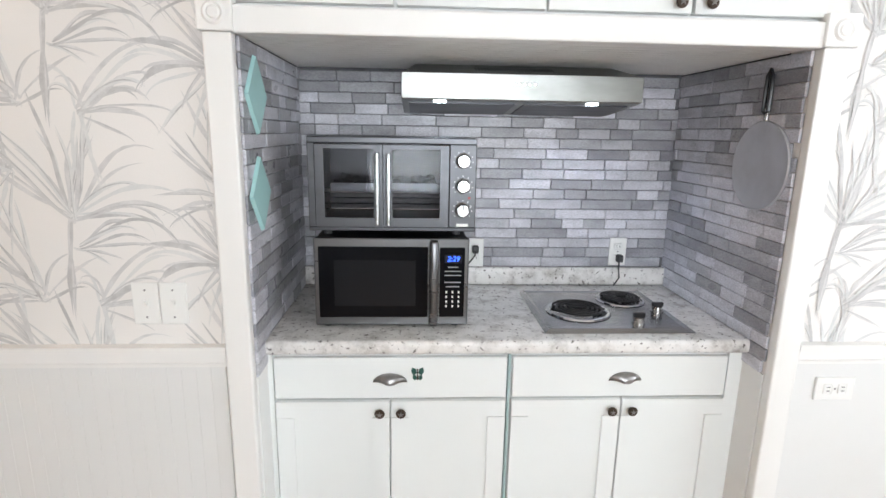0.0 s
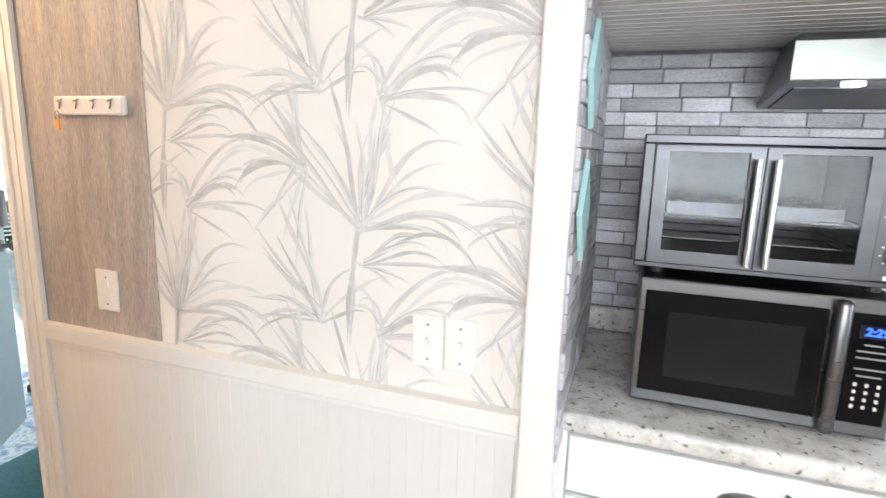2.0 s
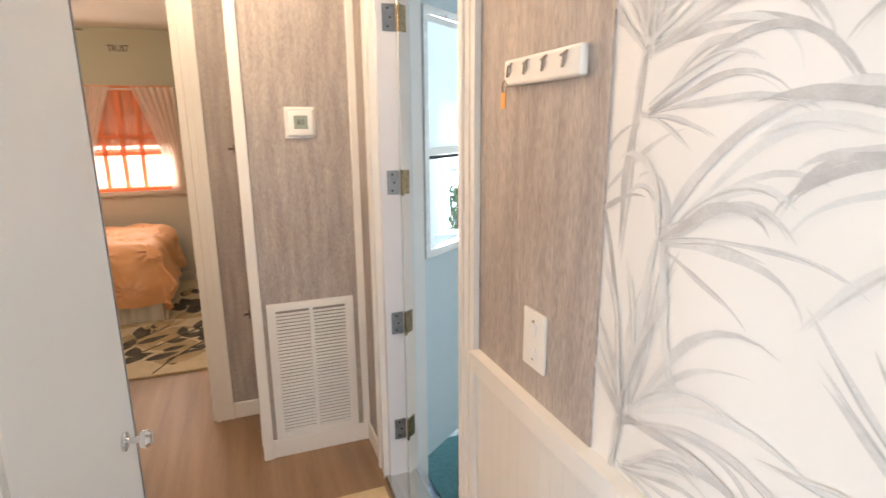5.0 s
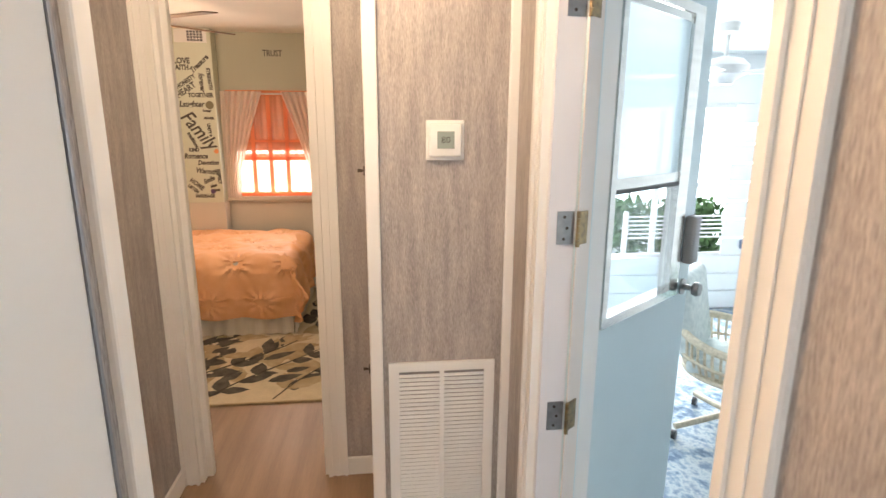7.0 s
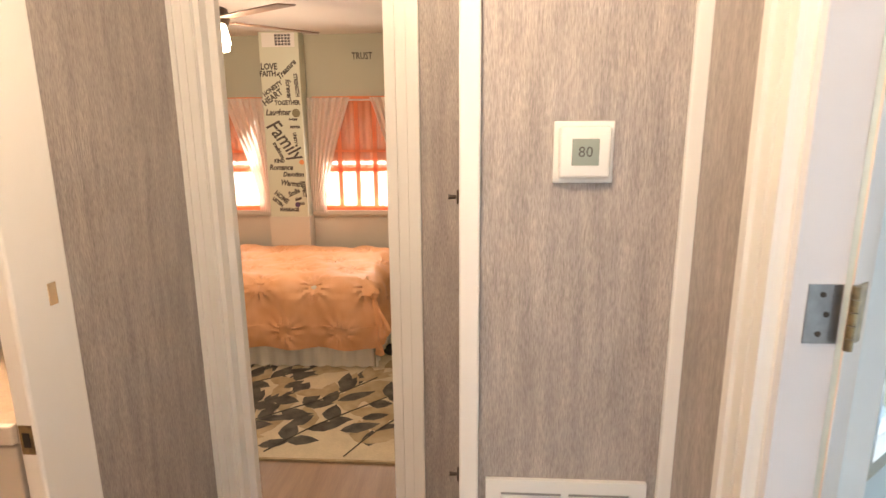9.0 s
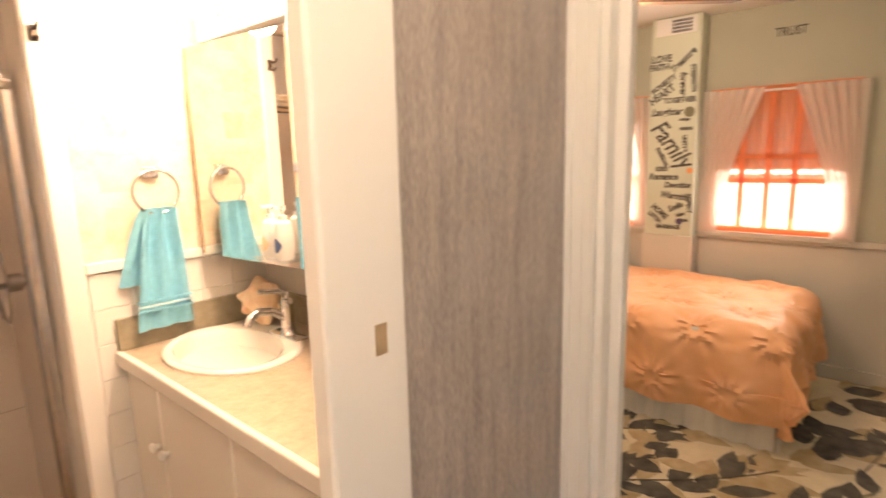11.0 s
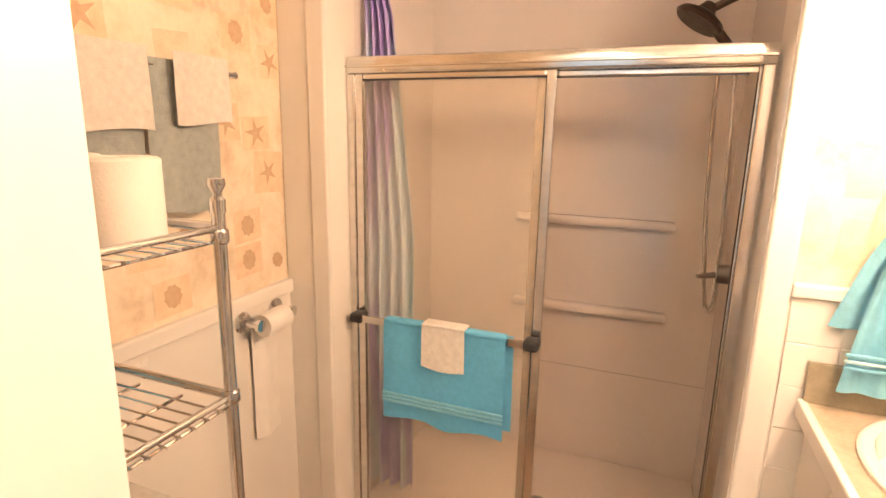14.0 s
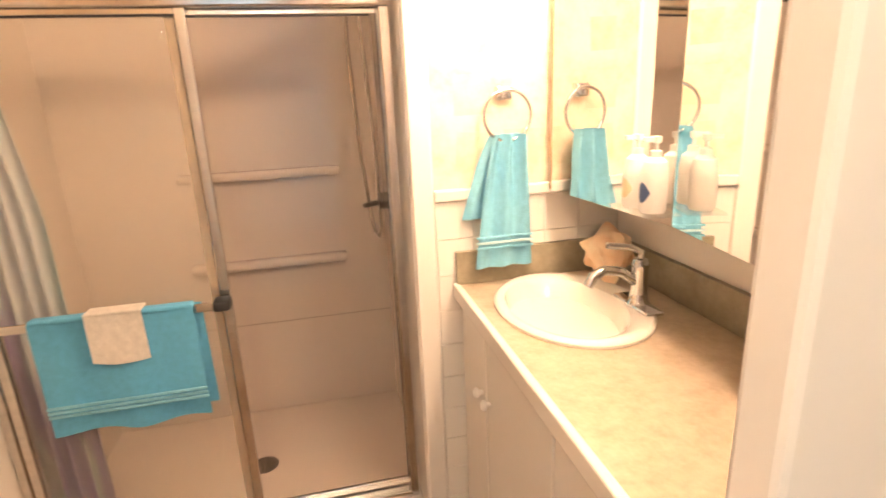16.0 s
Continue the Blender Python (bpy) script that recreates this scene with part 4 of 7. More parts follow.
tube(bm, [(NX1 - 0.016, 1.521, 1.577), (NX1 - 0.017, 1.525, 1.614)], 0.007, 10)
part("neck", bm, STEEL, x, smooth=True)
bm = bmesh.new()
hp = [(NX1 - 0.020, 1.525 + 0.011 * s, z + 0.014) for s, z in ((-1, 1.592), (-1.15, 1.64), (-1, 1.69), (0, 1.706), (1, 1.69), (1.15, 1.64), (1, 1.592), (0, 1.585))]
tube(bm, hp, 0.006, 8, True)
part("handle", bm, BLACK, x, "black looped handle", True)
for cy, cz in ((1.485, 1.618), (1.478, 1.356)):
    x = thing("diamond_plaque", "pale teal diamond plaque hung on the tiled niche wall", "wall plaque", "teal diamond plaques")
    bm = bmesh.new()
    f = [(cy - 0.090, cz), (cy, cz - 0.103), (cy + 0.090, cz), (cy, cz + 0.103)]
    lo = [bm.verts.new((NX0 + 0.012, a, b)) for a, b in f]
    hi = [bm.verts.new((NX0 + 0.022, cy + (a - cy) * 0.96, cz + (b - cz) * 0.96)) for a, b in f]
    for i in range(4):
        bm.faces.new((lo[i], lo[(i + 1) % 4], hi[(i + 1) % 4], hi[i]))
    bm.faces.new(hi)
    bm.faces.new(lo[::-1])
    part("plaque", bm, TEAL, x)


def wall_plate(label, w, h, m, kind="toggle", gangs=1, category="light switch"):
    """A switch or socket plate in its own x-z plane facing -y, set by m."""
    t = thing("switch_plate" if kind != "socket" else "socket_plate", label, category)
    t.matrix_world = m
    bm = rbox(-w / 2, w / 2, -0.007, 0, -h / 2, h / 2, 0.003)
    part("plate", bm, PLASTIC, t)
    for g in range(gangs):
        gx = (g - (gangs - 1) / 2) * 0.046
        if kind == "toggle":
            part("slot", boxes((gx - 0.005, gx + 0.005, -0.0085, -0.006, -0.014, 0.014)), PLASTIC, t)
            part("toggle", rbox(gx - 0.004, gx + 0.004, -0.017, -0.008, -0.002, 0.010, 0.001), PLASTIC, t)
        elif kind == "rocker":
            for dz in (-0.022, 0.022):
                part("rocker", rbox(gx - 0.011, gx + 0.011, -0.012, -0.006, dz - 0.011, dz + 0.011, 0.002), PLASTIC, t)
        else:
            for dz in (-0.022, 0.022):
                s = part("socket_face", rbox(gx - 0.016, gx + 0.016, -0.009, -0.006, dz - 0.013, dz + 0.013, 0.003), PLASTIC, t)
                for sx in (-0.006, 0.006):
                    part("slit", boxes((gx + sx - 0.001, gx + sx + 0.001, -0.0095, -0.0088, dz - 0.004, dz + 0.006)), BLACK, s)
        for dz in ((-h / 2 + 0.02, h / 2 - 0.02) if kind != "socket" else (0,)):
            bm = bmesh.new()
            cyl(bm, (gx, -0.007, dz), (gx, -0.0082, dz), 0.003, seg=8)
            part("screw", bm, NICKEL, t)
    return t


wall_plate("white twin toggle switch plate on printed wallpaper", 0.070, 0.115, pose(-0.690, YN, 1.073), "toggle", 1)
wall_plate("white toggle switch plate beside another on wallpaper", 0.070, 0.115, pose(-0.618, YN, 1.073), "toggle", 1)
wall_plate("white horizontal socket plate on the white wainscot", 0.072, 0.118, pose(1.254, YN - 0.008, 0.815, 0, 90), "socket", 1, "socket")
wall_plate("white socket plate on tiled wall with a black plug", 0.070, 0.115, pose(0.845, YB - 0.012, 1.068), "socket", 1, "socket")
wall_plate("white socket plate partly behind the microwave", 0.070, 0.115, pose(0.262, YB - 0.012, 1.060), "socket", 1, "socket")
for px, pz in ((0.848, 1.046), (0.262, 1.08)):
    x = thing("power_plug", "black power plug in a wall socket", "plug", "plugs")
    part("plug_body", rbox(px - 0.012, px + 0.012, YB - 0.050, YB - 0.022, pz - 0.017, pz + 0.012, 0.004), RUBBER, x)
    bm = bmesh.new()
    if px < 0.5:
        tube(bm, [(px, YB - 0.045, pz - 0.005), (px - 0.005, YB - 0.07, pz - 0.02), (px - 0.03, YB - 0.09, pz - 0.045), (px - 0.07, YB - 0.09, pz - 0.10), (px - 0.10, YB - 0.10, pz - 0.13), (px - 0.13, YB - 0.11, pz - 0.143)], 0.003, 8)
    else:
        tube(bm, [(px, YB - 0.036, pz - 0.015), (px, YB - 0.036, pz - 0.045), (px + 0.002, YB - 0.045, pz - 0.08), (px - 0.02, YB - 0.05, pz - 0.112)], 0.003, 8)
    part("cord", bm, RUBBER, x, smooth=True)

# ---- hall ----
x = thing("hook_rack", "white board with four bronze hooks on taupe wallpaper", "hook rack")
HY = YN - 0.004
part("board", rbox(-1.716, -1.480, HY - 0.016, HY, 1.526, 1.572, 0.005), TRIM, x)
for i in range(4):
    hx = -1.688 + i * 0.057
    bm = bmesh.new()
    tube(bm, [(hx, HY - 0.017, 1.564), (hx + 0.001, HY - 0.019, 1.549), (hx + 0.004, HY - 0.024, 1.542), (hx + 0.012, HY - 0.030, 1.541), (hx + 0.019, HY - 0.033, 1.549), (hx + 0.021, HY - 0.033, 1.556)], 0.0021, 8)
    cyl(bm, (hx - 0.008, HY - 0.019, 1.559), (hx + 0.012, HY - 0.022, 1.563), 0.0022, seg=8)
    part("hook", bm, STEEL, x, "pewter coat hook", True)
x = thing("key_tag", "small amber key tag hanging on a hook", "key tag")
bm = bmesh.new()
tube(bm, [(-1.686 + 0.008 * math.cos(a), HY - 0.03, 1.523 + 0.012 * math.sin(a)) for a in [i * math.pi / 5 for i in range(10)]], 0.0012, 6, True)
part("ring", bm, BRASS, x)
part("tag", rbox(-1.694, -1.679, HY - 0.033, HY - 0.029, 1.487, 1.515, 0.0015), mat("amber_plastic", (0.75, 0.36, 0.06), 0.3), x)
wall_plate("white double rocker switch on taupe wallpaper", 0.075, 0.112, pose(-1.600, HY, 1.075), "rocker", 1)

# thermostat
x = thing("thermostat", "white square thermostat with a grey screen reading 80", "thermostat")
part("base_plate", rbox(-3.09, -3.083, 1.083, 1.205, 1.415, 1.540, 0.003), PLASTIC, x)
b = part("housing", rbox(-3.083, -3.062, 1.092, 1.196, 1.425, 1.530, 0.008, 3), PLASTIC, x, smooth=True)
part("screen", boxes((-3.062, -3.0608, 1.117, 1.171, 1.452, 1.505)), LCD, b, "grey lcd screen")
writing("80", 0.030, pose(-3.0603, 1.144, 1.478, 90, 0, 90), INK, b, "digits")
# return air grille
x = thing("air_grille", "white louvred return air grille low on the wall", "air grille")
GX, GY0, GY1, GZ0, GZ1 = -3.088, 0.952, 1.322, 0.085, 0.724
bm = bmesh.new()
for a in ((GY0, GY1, GZ0, GZ0 + 0.032), (GY0, GY1, GZ1 - 0.032, GZ1), (GY0, GY0 + 0.036, GZ0 + 0.032, GZ1 - 0.032), (GY1 - 0.036, GY1, GZ0 + 0.032, GZ1 - 0.032), ((GY0 + GY1) / 2 - 0.008, (GY0 + GY1) / 2 + 0.008, GZ0 + 0.032, GZ1 - 0.032)):
    box(bm, GX, GX + 0.012, *a)
part("frame", bm, WHITE, x)
part("backing", boxes((GX - 0.001, GX + 0.001, GY0 + 0.03, GY1 - 0.03, GZ0 + 0.03, GZ1 - 0.03)), mat("grille_dark", (0.30, 0.29, 0.28), 0.7), x)
for h in range(2):
    a = GY0 + 0.036 if h == 0 else (GY0 + GY1) / 2 + 0.008
    b = (GY0 + GY1) / 2 - 0.008 if h == 0 else GY1 - 0.036
    for i in range(36):
        zz = GZ0 + 0.036 + i * 0.0157
        bm = bmesh.new()
        box(bm, -0.001, 0.011, a, b, -0.001, 0.001, pose(GX + 0.001, 0, zz + 0.006, 0, 38))
        part("slat", bm, WHITE, x)
for yy, zz in ((GY0 + 0.018, GZ1 - 0.1), (GY1 - 0.018, GZ1 - 0.1), (GY0 + 0.018, GZ0 + 0.1), (GY1 - 0.018, GZ0 + 0.1)):
    bm = bmesh.new()
    cyl(bm, (GX + 0.012, yy, zz), (GX + 0.0135, yy, zz), 0.003, seg=8)
    part("screw", bm, PLASTIC, x)
# closet pull on the side of the panel
for pz in (1.375, 0.66):
    x = thing("closet_latch", "small dark bronze latch on the closet edge", "latch", "closet latches")
    bm = rbox(-3.194, -3.176, 0.881, 0.886, pz - 0.016, pz + 0.016, 0.002)
    part("plate", bm, BRONZE, x)
    bm = bmesh.new()
    cyl(bm, (-3.185, 0.880, pz), (-3.185, 0.862, pz), 0.004, 0.006, 10)
    part("catch", bm, BRONZE, x)

# closet door, a little ajar
x = thing("closet_door", "white flush closet door with a chrome knob, slightly ajar", "door")
x.matrix_world = pose(-1.49, CY - 0.028, 0.0, 0, 0, 180 - 7.1)
part("leaf", rbox(0.0, 0.424, -0.033, -0.003, 0.012, 1.992, 0.003), WHITE, x)
# dark grey strip along the leaf's free edge
part("edge_strip", boxes((0.4245, 0.4285, -0.034, -0.002, 0.012, 1.992)), mat("grey_edge_strip", (0.30, 0.31, 0.33), 0.35, 0.7), x, "thin dark grey strip along the leaf edge")
bm = bmesh.new()
lathe(bm, ((0.018, 0), (0.018, 0.004), (0.006, 0.006), (0.006, 0.026), (0.016, 0.030), (0.017, 0.040), (0.012, 0.047), (0, 0.048)), 20, pose(0.365, -0.033, 0.89, 90))
part("knob", bm, CHROME, x, "small chrome knob", True)

# outer door, swung wide into the sunroom
x = thing("outer_door", "pale blue outer door standing open with a sliding window", "door")
x.matrix_world = pose(-2.728, 1.462, 0, 0, 0, 127)
LW = 0.775
GU0, GU1, GZA, GZB = 0.14, 0.66, 0.93, 1.90
# face towards the camera is local -y
bm = boxes((0.0, GU0, 0, 0.042, 0.02, 2.02), (GU1, LW, 0, 0.042, 0.02, 2.02), (GU0, GU1, 0, 0.042, 0.02, GZA), (GU0, GU1, 0, 0.042, GZB, 2.02))
part("leaf", bm, DOORBLUE, x)
part("hinge_stile", boxes((-0.006, 0.06, -0.003, 0.0, 0.02, 2.02)), mat("cream_stile_paint", (0.74, 0.66, 0.60), 0.35, var=0.05, scale=4), x, "cream painted hinge edge")
bm = bmesh.new()
for a in ((GU0, GU1, GZA, GZA + 0.03), (GU0, GU1, GZB - 0.03, GZB), (GU0, GU0 + 0.028, GZA + 0.03, GZB - 0.03), (GU1 - 0.075, GU1, GZA + 0.03, GZB - 0.03)):
    box(bm, a[0], a[1], -0.012, 0.03, a[2], a[3])
f = part("window_frame", bm, ALU, x, "silver aluminium window frame")
p = part("upper_sash", boxes((GU0 + 0.028, GU1 - 0.10, -0.008, 0.004, 1.345, 1.375), (GU0 + 0.028, GU1 - 0.10, -0.008, 0.004, 1.845, 1.868)), ALU, x)
p = part("frosted_pane", boxes((GU0 + 0.03, GU1 - 0.08, -0.002, 0.002, 1.375, 1.845)), FROST, x, "frosted upper window pane")
p.visible_shadow = False
p = part("clear_pane", boxes((GU0 + 0.03, GU1 - 0.08, 0.012, 0.015, GZA + 0.03, 1.345)), PANE, x, "clear lower window pane")
p.visible_shadow = False
part("gasket", boxes((GU0 + 0.03, GU1 - 0.08, -0.010, 0.004, 1.330, 1.343)), RUBBER, x)
part("screen_pull", rbox(GU0 + 0.16, GU0 + 0.30, -0.016, -0.006, 1.872, 1.884, 0.002), ALU, x)
bm = bmesh.new()
lathe(bm, ((0.03, 0), (0.03, 0.006), (0.011, 0.009), (0.010, 0.035), (0.024, 0.042), (0.027, 0.055), (0.022, 0.066), (0, 0.068)), 22, pose(0.728, 0.0, 0.945, 90))
part("door_knob", bm, NICKEL, x, "satin nickel door knob", True)
part("lock_box", rbox(0.690, 0.748, -0.040, 0.0, 1.04, 1.215, 0.010, 3), mat("grey_lock_plastic", (0.32, 0.31, 0.30), 0.4), x, "grey keypad lock housing", True)
for hz in (0.235, 0.70, 1.255, 1.83):
    h = part("hinge", boxes((-0.012, 0.038, -0.006, -0.003, hz - 0.045, hz + 0.045)), BRASS, x, "worn brass butt hinge")
    bm = bmesh.new()
    for k in range(5):
        cyl(bm, (-0.012, -0.009, hz - 0.048 + k * 0.0195), (-0.012, -0.009, hz - 0.048 + k * 0.0195 + 0.018), 0.006, seg=10)
    part("knuckle", bm, BRASS, h)
for hz in (0.235, 0.70, 1.255, 1.83):
    x = thing("hinge_plate", "worn steel hinge plate screwed to the door jamb", "hinge", "jamb hinges")
    part("leaf_plate", boxes((DX0 + 0.016, DX0 + 0.0185, 1.405, 1.452, hz - 0.045, hz + 0.045)), NICKEL, x)
    for dz in (-0.03, 0, 0.03):
        bm = bmesh.new()
        cyl(bm, (DX0 + 0.0185, 1.425 + 0.008 * (dz == 0), hz + dz), (DX0 + 0.0195, 1.425 + 0.008 * (dz == 0), hz + dz), 0.0045, seg=8)
        part("screw", bm, BRONZE, x)
# strike plates on the bathroom jamb
x = thing("strike_plate", "small brass strike plate on a white door casing", "strike plate")
part("plate", rbox(-2.925, -2.904, 0.1002, 0.102, 1.194, 1.238, 0.0008), mat("worn_tan_brass", (0.58, 0.44, 0.28), 0.5, 0.3, var=0.2, scale=30), x)
x = thing("latch_plate", "dark brass latch plate on the inner door frame", "strike plate")
part("plate", boxes((-2.8245, -2.8225, 0.068, 0.094, 0.925, 0.985)), BRASS, x)
part("hole", boxes((-2.8228, -2.8215, 0.074, 0.088, 0.940, 0.970)), BLACK, x)
# floor mats
x = thing("door_mat", "sand-coloured mat printed with starfish by the outer door", "mat")
part("mat", rbox(-2.70, -2.02, 0.93, 1.345, 0.002, 0.010, 0.003), SANDMAT, x)
for sx, sy, r, m in ((-2.60, 1.20, 0.05, TEAL), (-2.48, 1.08, 0.06, SHELLP), (-2.36, 1.24, 0.05, TEAL), (-2.22, 1.05, 0.06, SHELLP)):
    bm = bmesh.new()
    bm.faces.new([bm.verts.new((sx + (r if i % 2 == 0 else r * 0.4) * math.cos(i * math.pi / 5 + sx * 9), sy + (r if i % 2 == 0 else r * 0.4) * math.sin(i * math.pi / 5 + sx * 9), 0.0112)) for i in range(10)])
    part("starfish_print", bm, m, x)
x = thing("outdoor_mat", "dark teal mat outside the outer door", "mat")
part("mat", rbox(-3.15, -2.1, 1.60, 2.20, SZ, SZ + 0.012, 0.004), TEALMAT, x)

# ---- bathroom ----
def cloth(parent, name, x0, x1, z0, z1, y, material, thick=0.012, folds=3.0, amp=0.012, flare=0.0, m=None, nx=28, nz=22, seed=0, label=""):
    """A hanging cloth in the x-z plane with soft folds that deepen downwards."""
    bm = bmesh.new()
    rows = []
    for j in range(nz + 1):
        v = j / nz
        row = []
        for i in range(nx + 1):
            u = i / nx
            w = 1 + flare * v
            xx = (x0 + x1) / 2 + (u - 0.5) * (x1 - x0) * w
            a = amp * (0.35 + 0.65 * v)
            yy = y + a * math.sin(folds * 2 * math.pi * u + seed + 0.6 * v) + 0.4 * a * noise.noise(Vector((u * 5 + seed, v * 3, 0)))
            zz = z1 + (z0 - z1) * v + 0.006 * math.sin(folds * 4 * u + seed) * v
            row.append(bm.verts.new((xx, yy, zz)))
        rows.append(row)
    for A, B in zip(rows, rows[1:]):
        for i in range(nx):
            bm.faces.new((A[i], A[i + 1], B[i + 1], B[i]))
    bmesh.ops.solidify(bm, geom=bm.faces[:], thickness=thick)
    if m is not None:
        bmesh.ops.transform(bm, matrix=m, verts=bm.verts[:])
    return part(name, bm, material, parent, label, True)


# vanity
x = thing("vanity", "cream bathroom vanity cabinet with small white knobs", "vanity")
part("body", boxes((-3.465, -2.985, -1.128, -0.075, 0.08, 0.862)), BATHWHITE, x)
part("plinth", boxes((-3.465, -3.03, -1.128, -0.075, 0.0, 0.08)), BATHWHITE, x)
for y0, y1, ky in ((-1.12, -0.902, -0.93), (-0.894, -0.49, -0.866), (-0.482, -0.09, -0.12)):
    d = part("door", rbox(-2.985, -2.968, y0, y1, 0.10, 0.842, 0.004), BATHWHITE, x)
    bm = bmesh.new()
    lathe(bm, ((0.006, 0), (0.006, 0.010), (0.013, 0.014), (0.014, 0.020), (0.009, 0.025), (0, 0.026)), 16, pose(-2.968, ky, 0.66, 0, 90))
    part("knob", bm, PLASTIC, d, "white round knob", True)
# vanity top with the bowl cut through
SX, SY, SA, SB = -3.184, -0.866, 0.186, 0.242
VZ = 0.022
x = thing("bathroom_countertop", "beige laminate vanity top with a white front edge", "countertop")
bm = bmesh.new()
N = 48
outer = []
X0, X1, Y0, Y1 = -3.466, -2.964, -1.130, -0.073
for i in range(N):
    a = 2 * math.pi * i / N
    c, s = math.cos(a), math.sin(a)
    k = min(((X1 - SX) / c if c > 1e-6 else (X0 - SX) / c if c < -1e-6 else 9), ((Y1 - SY) / s if s > 1e-6 else (Y0 - SY) / s if s < -1e-6 else 9))
    outer.append((SX + k * c, SY + k * s))
for cx, cy in ((X0, Y0), (X0, Y1), (X1, Y0), (X1, Y1)):
    i = min(range(N), key=lambda q: (outer[q][0] - cx) ** 2 + (outer[q][1] - cy) ** 2)
    outer[i] = (cx, cy)
inner = [(SX + 0.96 * SA * math.cos(2 * math.pi * i / N), SY + 0.96 * SB * math.sin(2 * math.pi * i / N)) for i in range(N)]
top_o, top_i = [bm.verts.new((*p, 0.88 + VZ)) for p in outer], [bm.verts.new((*p, 0.88 + VZ)) for p in inner]
low_o, low_i = [bm.verts.new((*p, 0.842 + VZ)) for p in outer], [bm.verts.new((*p, 0.842 + VZ)) for p in inner]
for i in range(N):
    j = (i + 1) % N
    for q in ((top_o[i], top_o[j], top_i[j], top_i[i]), (low_o[j], low_o[i], low_i[i], low_i[j]), (top_o[j], top_o[i], low_o[i], low_o[j]), (top_i[i], top_i[j], low_i[j], low_i[i])):
        bm.faces.new(q)
part("slab", bm, BEIGE, x)
part("front_edge", rbox(-2.964, -2.945, -1.130, -0.073, 0.838 + VZ, 0.884 + VZ, 0.005), BATHWHITE, x, "white rounded front edge")
part("backsplash", boxes((-3.466, -3.450, -1.112, -0.073, 0.881 + VZ, 0.978 + VZ)), OLIVE, x, "olive-grey back splash")
part("side_splash", boxes((-3.466, -2.955, -1.130, -1.114, 0.881 + VZ, 0.978 + VZ)), OLIVE, x, "olive-grey side splash")
# sink
x = thing("sink", "oval bisque drop-in sink in a beige vanity top", "sink")
bm = bmesh.new()
prof = [(1.0, 0.881), (1.0, 0.888), (0.97, 0.894), (0.90, 0.895), (0.84, 0.890), (0.80, 0.875), (0.72, 0.82), (0.55, 0.765), (0.30, 0.745), (0.10, 0.742)]
rings = []
for r, z in prof:
    off = 0.022 * (1 - min(1, max(0, (r - 0.8) / 0.16))) if r < 0.97 else 0
    rings.append([bm.verts.new((SX + off + r * SA * (1 if r > 0.85 else 0.90) * math.cos(2 * math.pi * i / N), SY + r * SB * math.sin(2 * math.pi * i / N), z + VZ)) for i in range(N)])
for A, B in zip(rings, rings[1:]):
    for i in range(N):
        bm.faces.new((A[i], A[(i + 1) % N], B[(i + 1) % N], B[i]))
bm.faces.new(rings[-1][::-1])
part("bowl", bm, CERAMIC, x, smooth=True)
bm = bmesh.new()
lathe(bm, ((0.0, 0.744), (0.018, 0.744), (0.022, 0.746), (0.023, 0.743)), 20, pose(SX + 0.022, SY, VZ))
part("drain", bm, CHROME, x, smooth=True)
# faucet
x = thing("faucet", "chrome single-lever faucet behind the sink", "faucet")
FX, FY = -3.330, -0.795
bm = bmesh.new()
lathe(bm, ((0.030, 0.894), (0.030, 0.900), (0.024, 0.906), (0.020, 0.93), (0.019, 0.985), (0.021, 1.0), (0.017, 1.012), (0, 1.014)), 20, pose(FX, FY, VZ))
part("body", bm, CHROME, x, smooth=True)
bm = rbox(FX - 0.024, FX + 0.026, FY - 0.075, FY + 0.075, 0.892 + VZ, 0.902 + VZ, 0.005, 3)
part("base_plate", bm, CHROME, x, smooth=True)
bm = bmesh.new()
tube(bm, [(FX + 0.01, FY, 0.955 + VZ), (FX + 0.05, FY - 0.003, 0.985 + VZ), (FX + 0.09, FY - 0.006, 0.992 + VZ), (FX + 0.118, FY - 0.008, 0.980 + VZ), (FX + 0.130, FY - 0.009, 0.955 + VZ)], 0.0125, 12)
part("spout", bm, CHROME, x, smooth=True)
bm = bmesh.new()
tube(bm, [(FX, FY, 1.012 + VZ), (FX - 0.005, FY - 0.004, 1.028 + VZ), (FX + 0.02, FY - 0.012, 1.040 + VZ), (FX + 0.075, FY - 0.03, 1.046 + VZ)], 0.008, 10)
part("lever", bm, CHROME, x, smooth=True)
# conch shell
x = thing("conch_shell", "orange-tan spiny conch shell on the vanity corner", "seashell")
bm = bmesh.new()
bmesh.ops.create_icosphere(bm, subdivisions=4, radius=1)
for v in bm.verts:
    c = v.co.copy()
    a = math.atan2(c.y, c.x)
    spike = max(0, math.cos(6 * a + 2.5 * c.z)) ** 8 * (max(0, 1 - abs(c.z - 0.35) * 4) + 0.8 * max(0, 1 - abs(c.z + 0.2) * 4))
    taper = 0.9 - 0.55 * max(0, -c.z) - 0.6 * max(0, c.z - 0.2)
    r = taper * (1 + 0.6 * spike + 0.14 * noise.noise(c * 4))
    v.co = Vector((c.x * r * 0.055, c.y * r * 0.070, c.z * 0.095 * (1 + 0.25 * spike)))
part("shell", bm, SHELLM, x, smooth=True)
x.matrix_world = pose(-3.365, -1.00, 0.962 + VZ, 18, -22, 30)

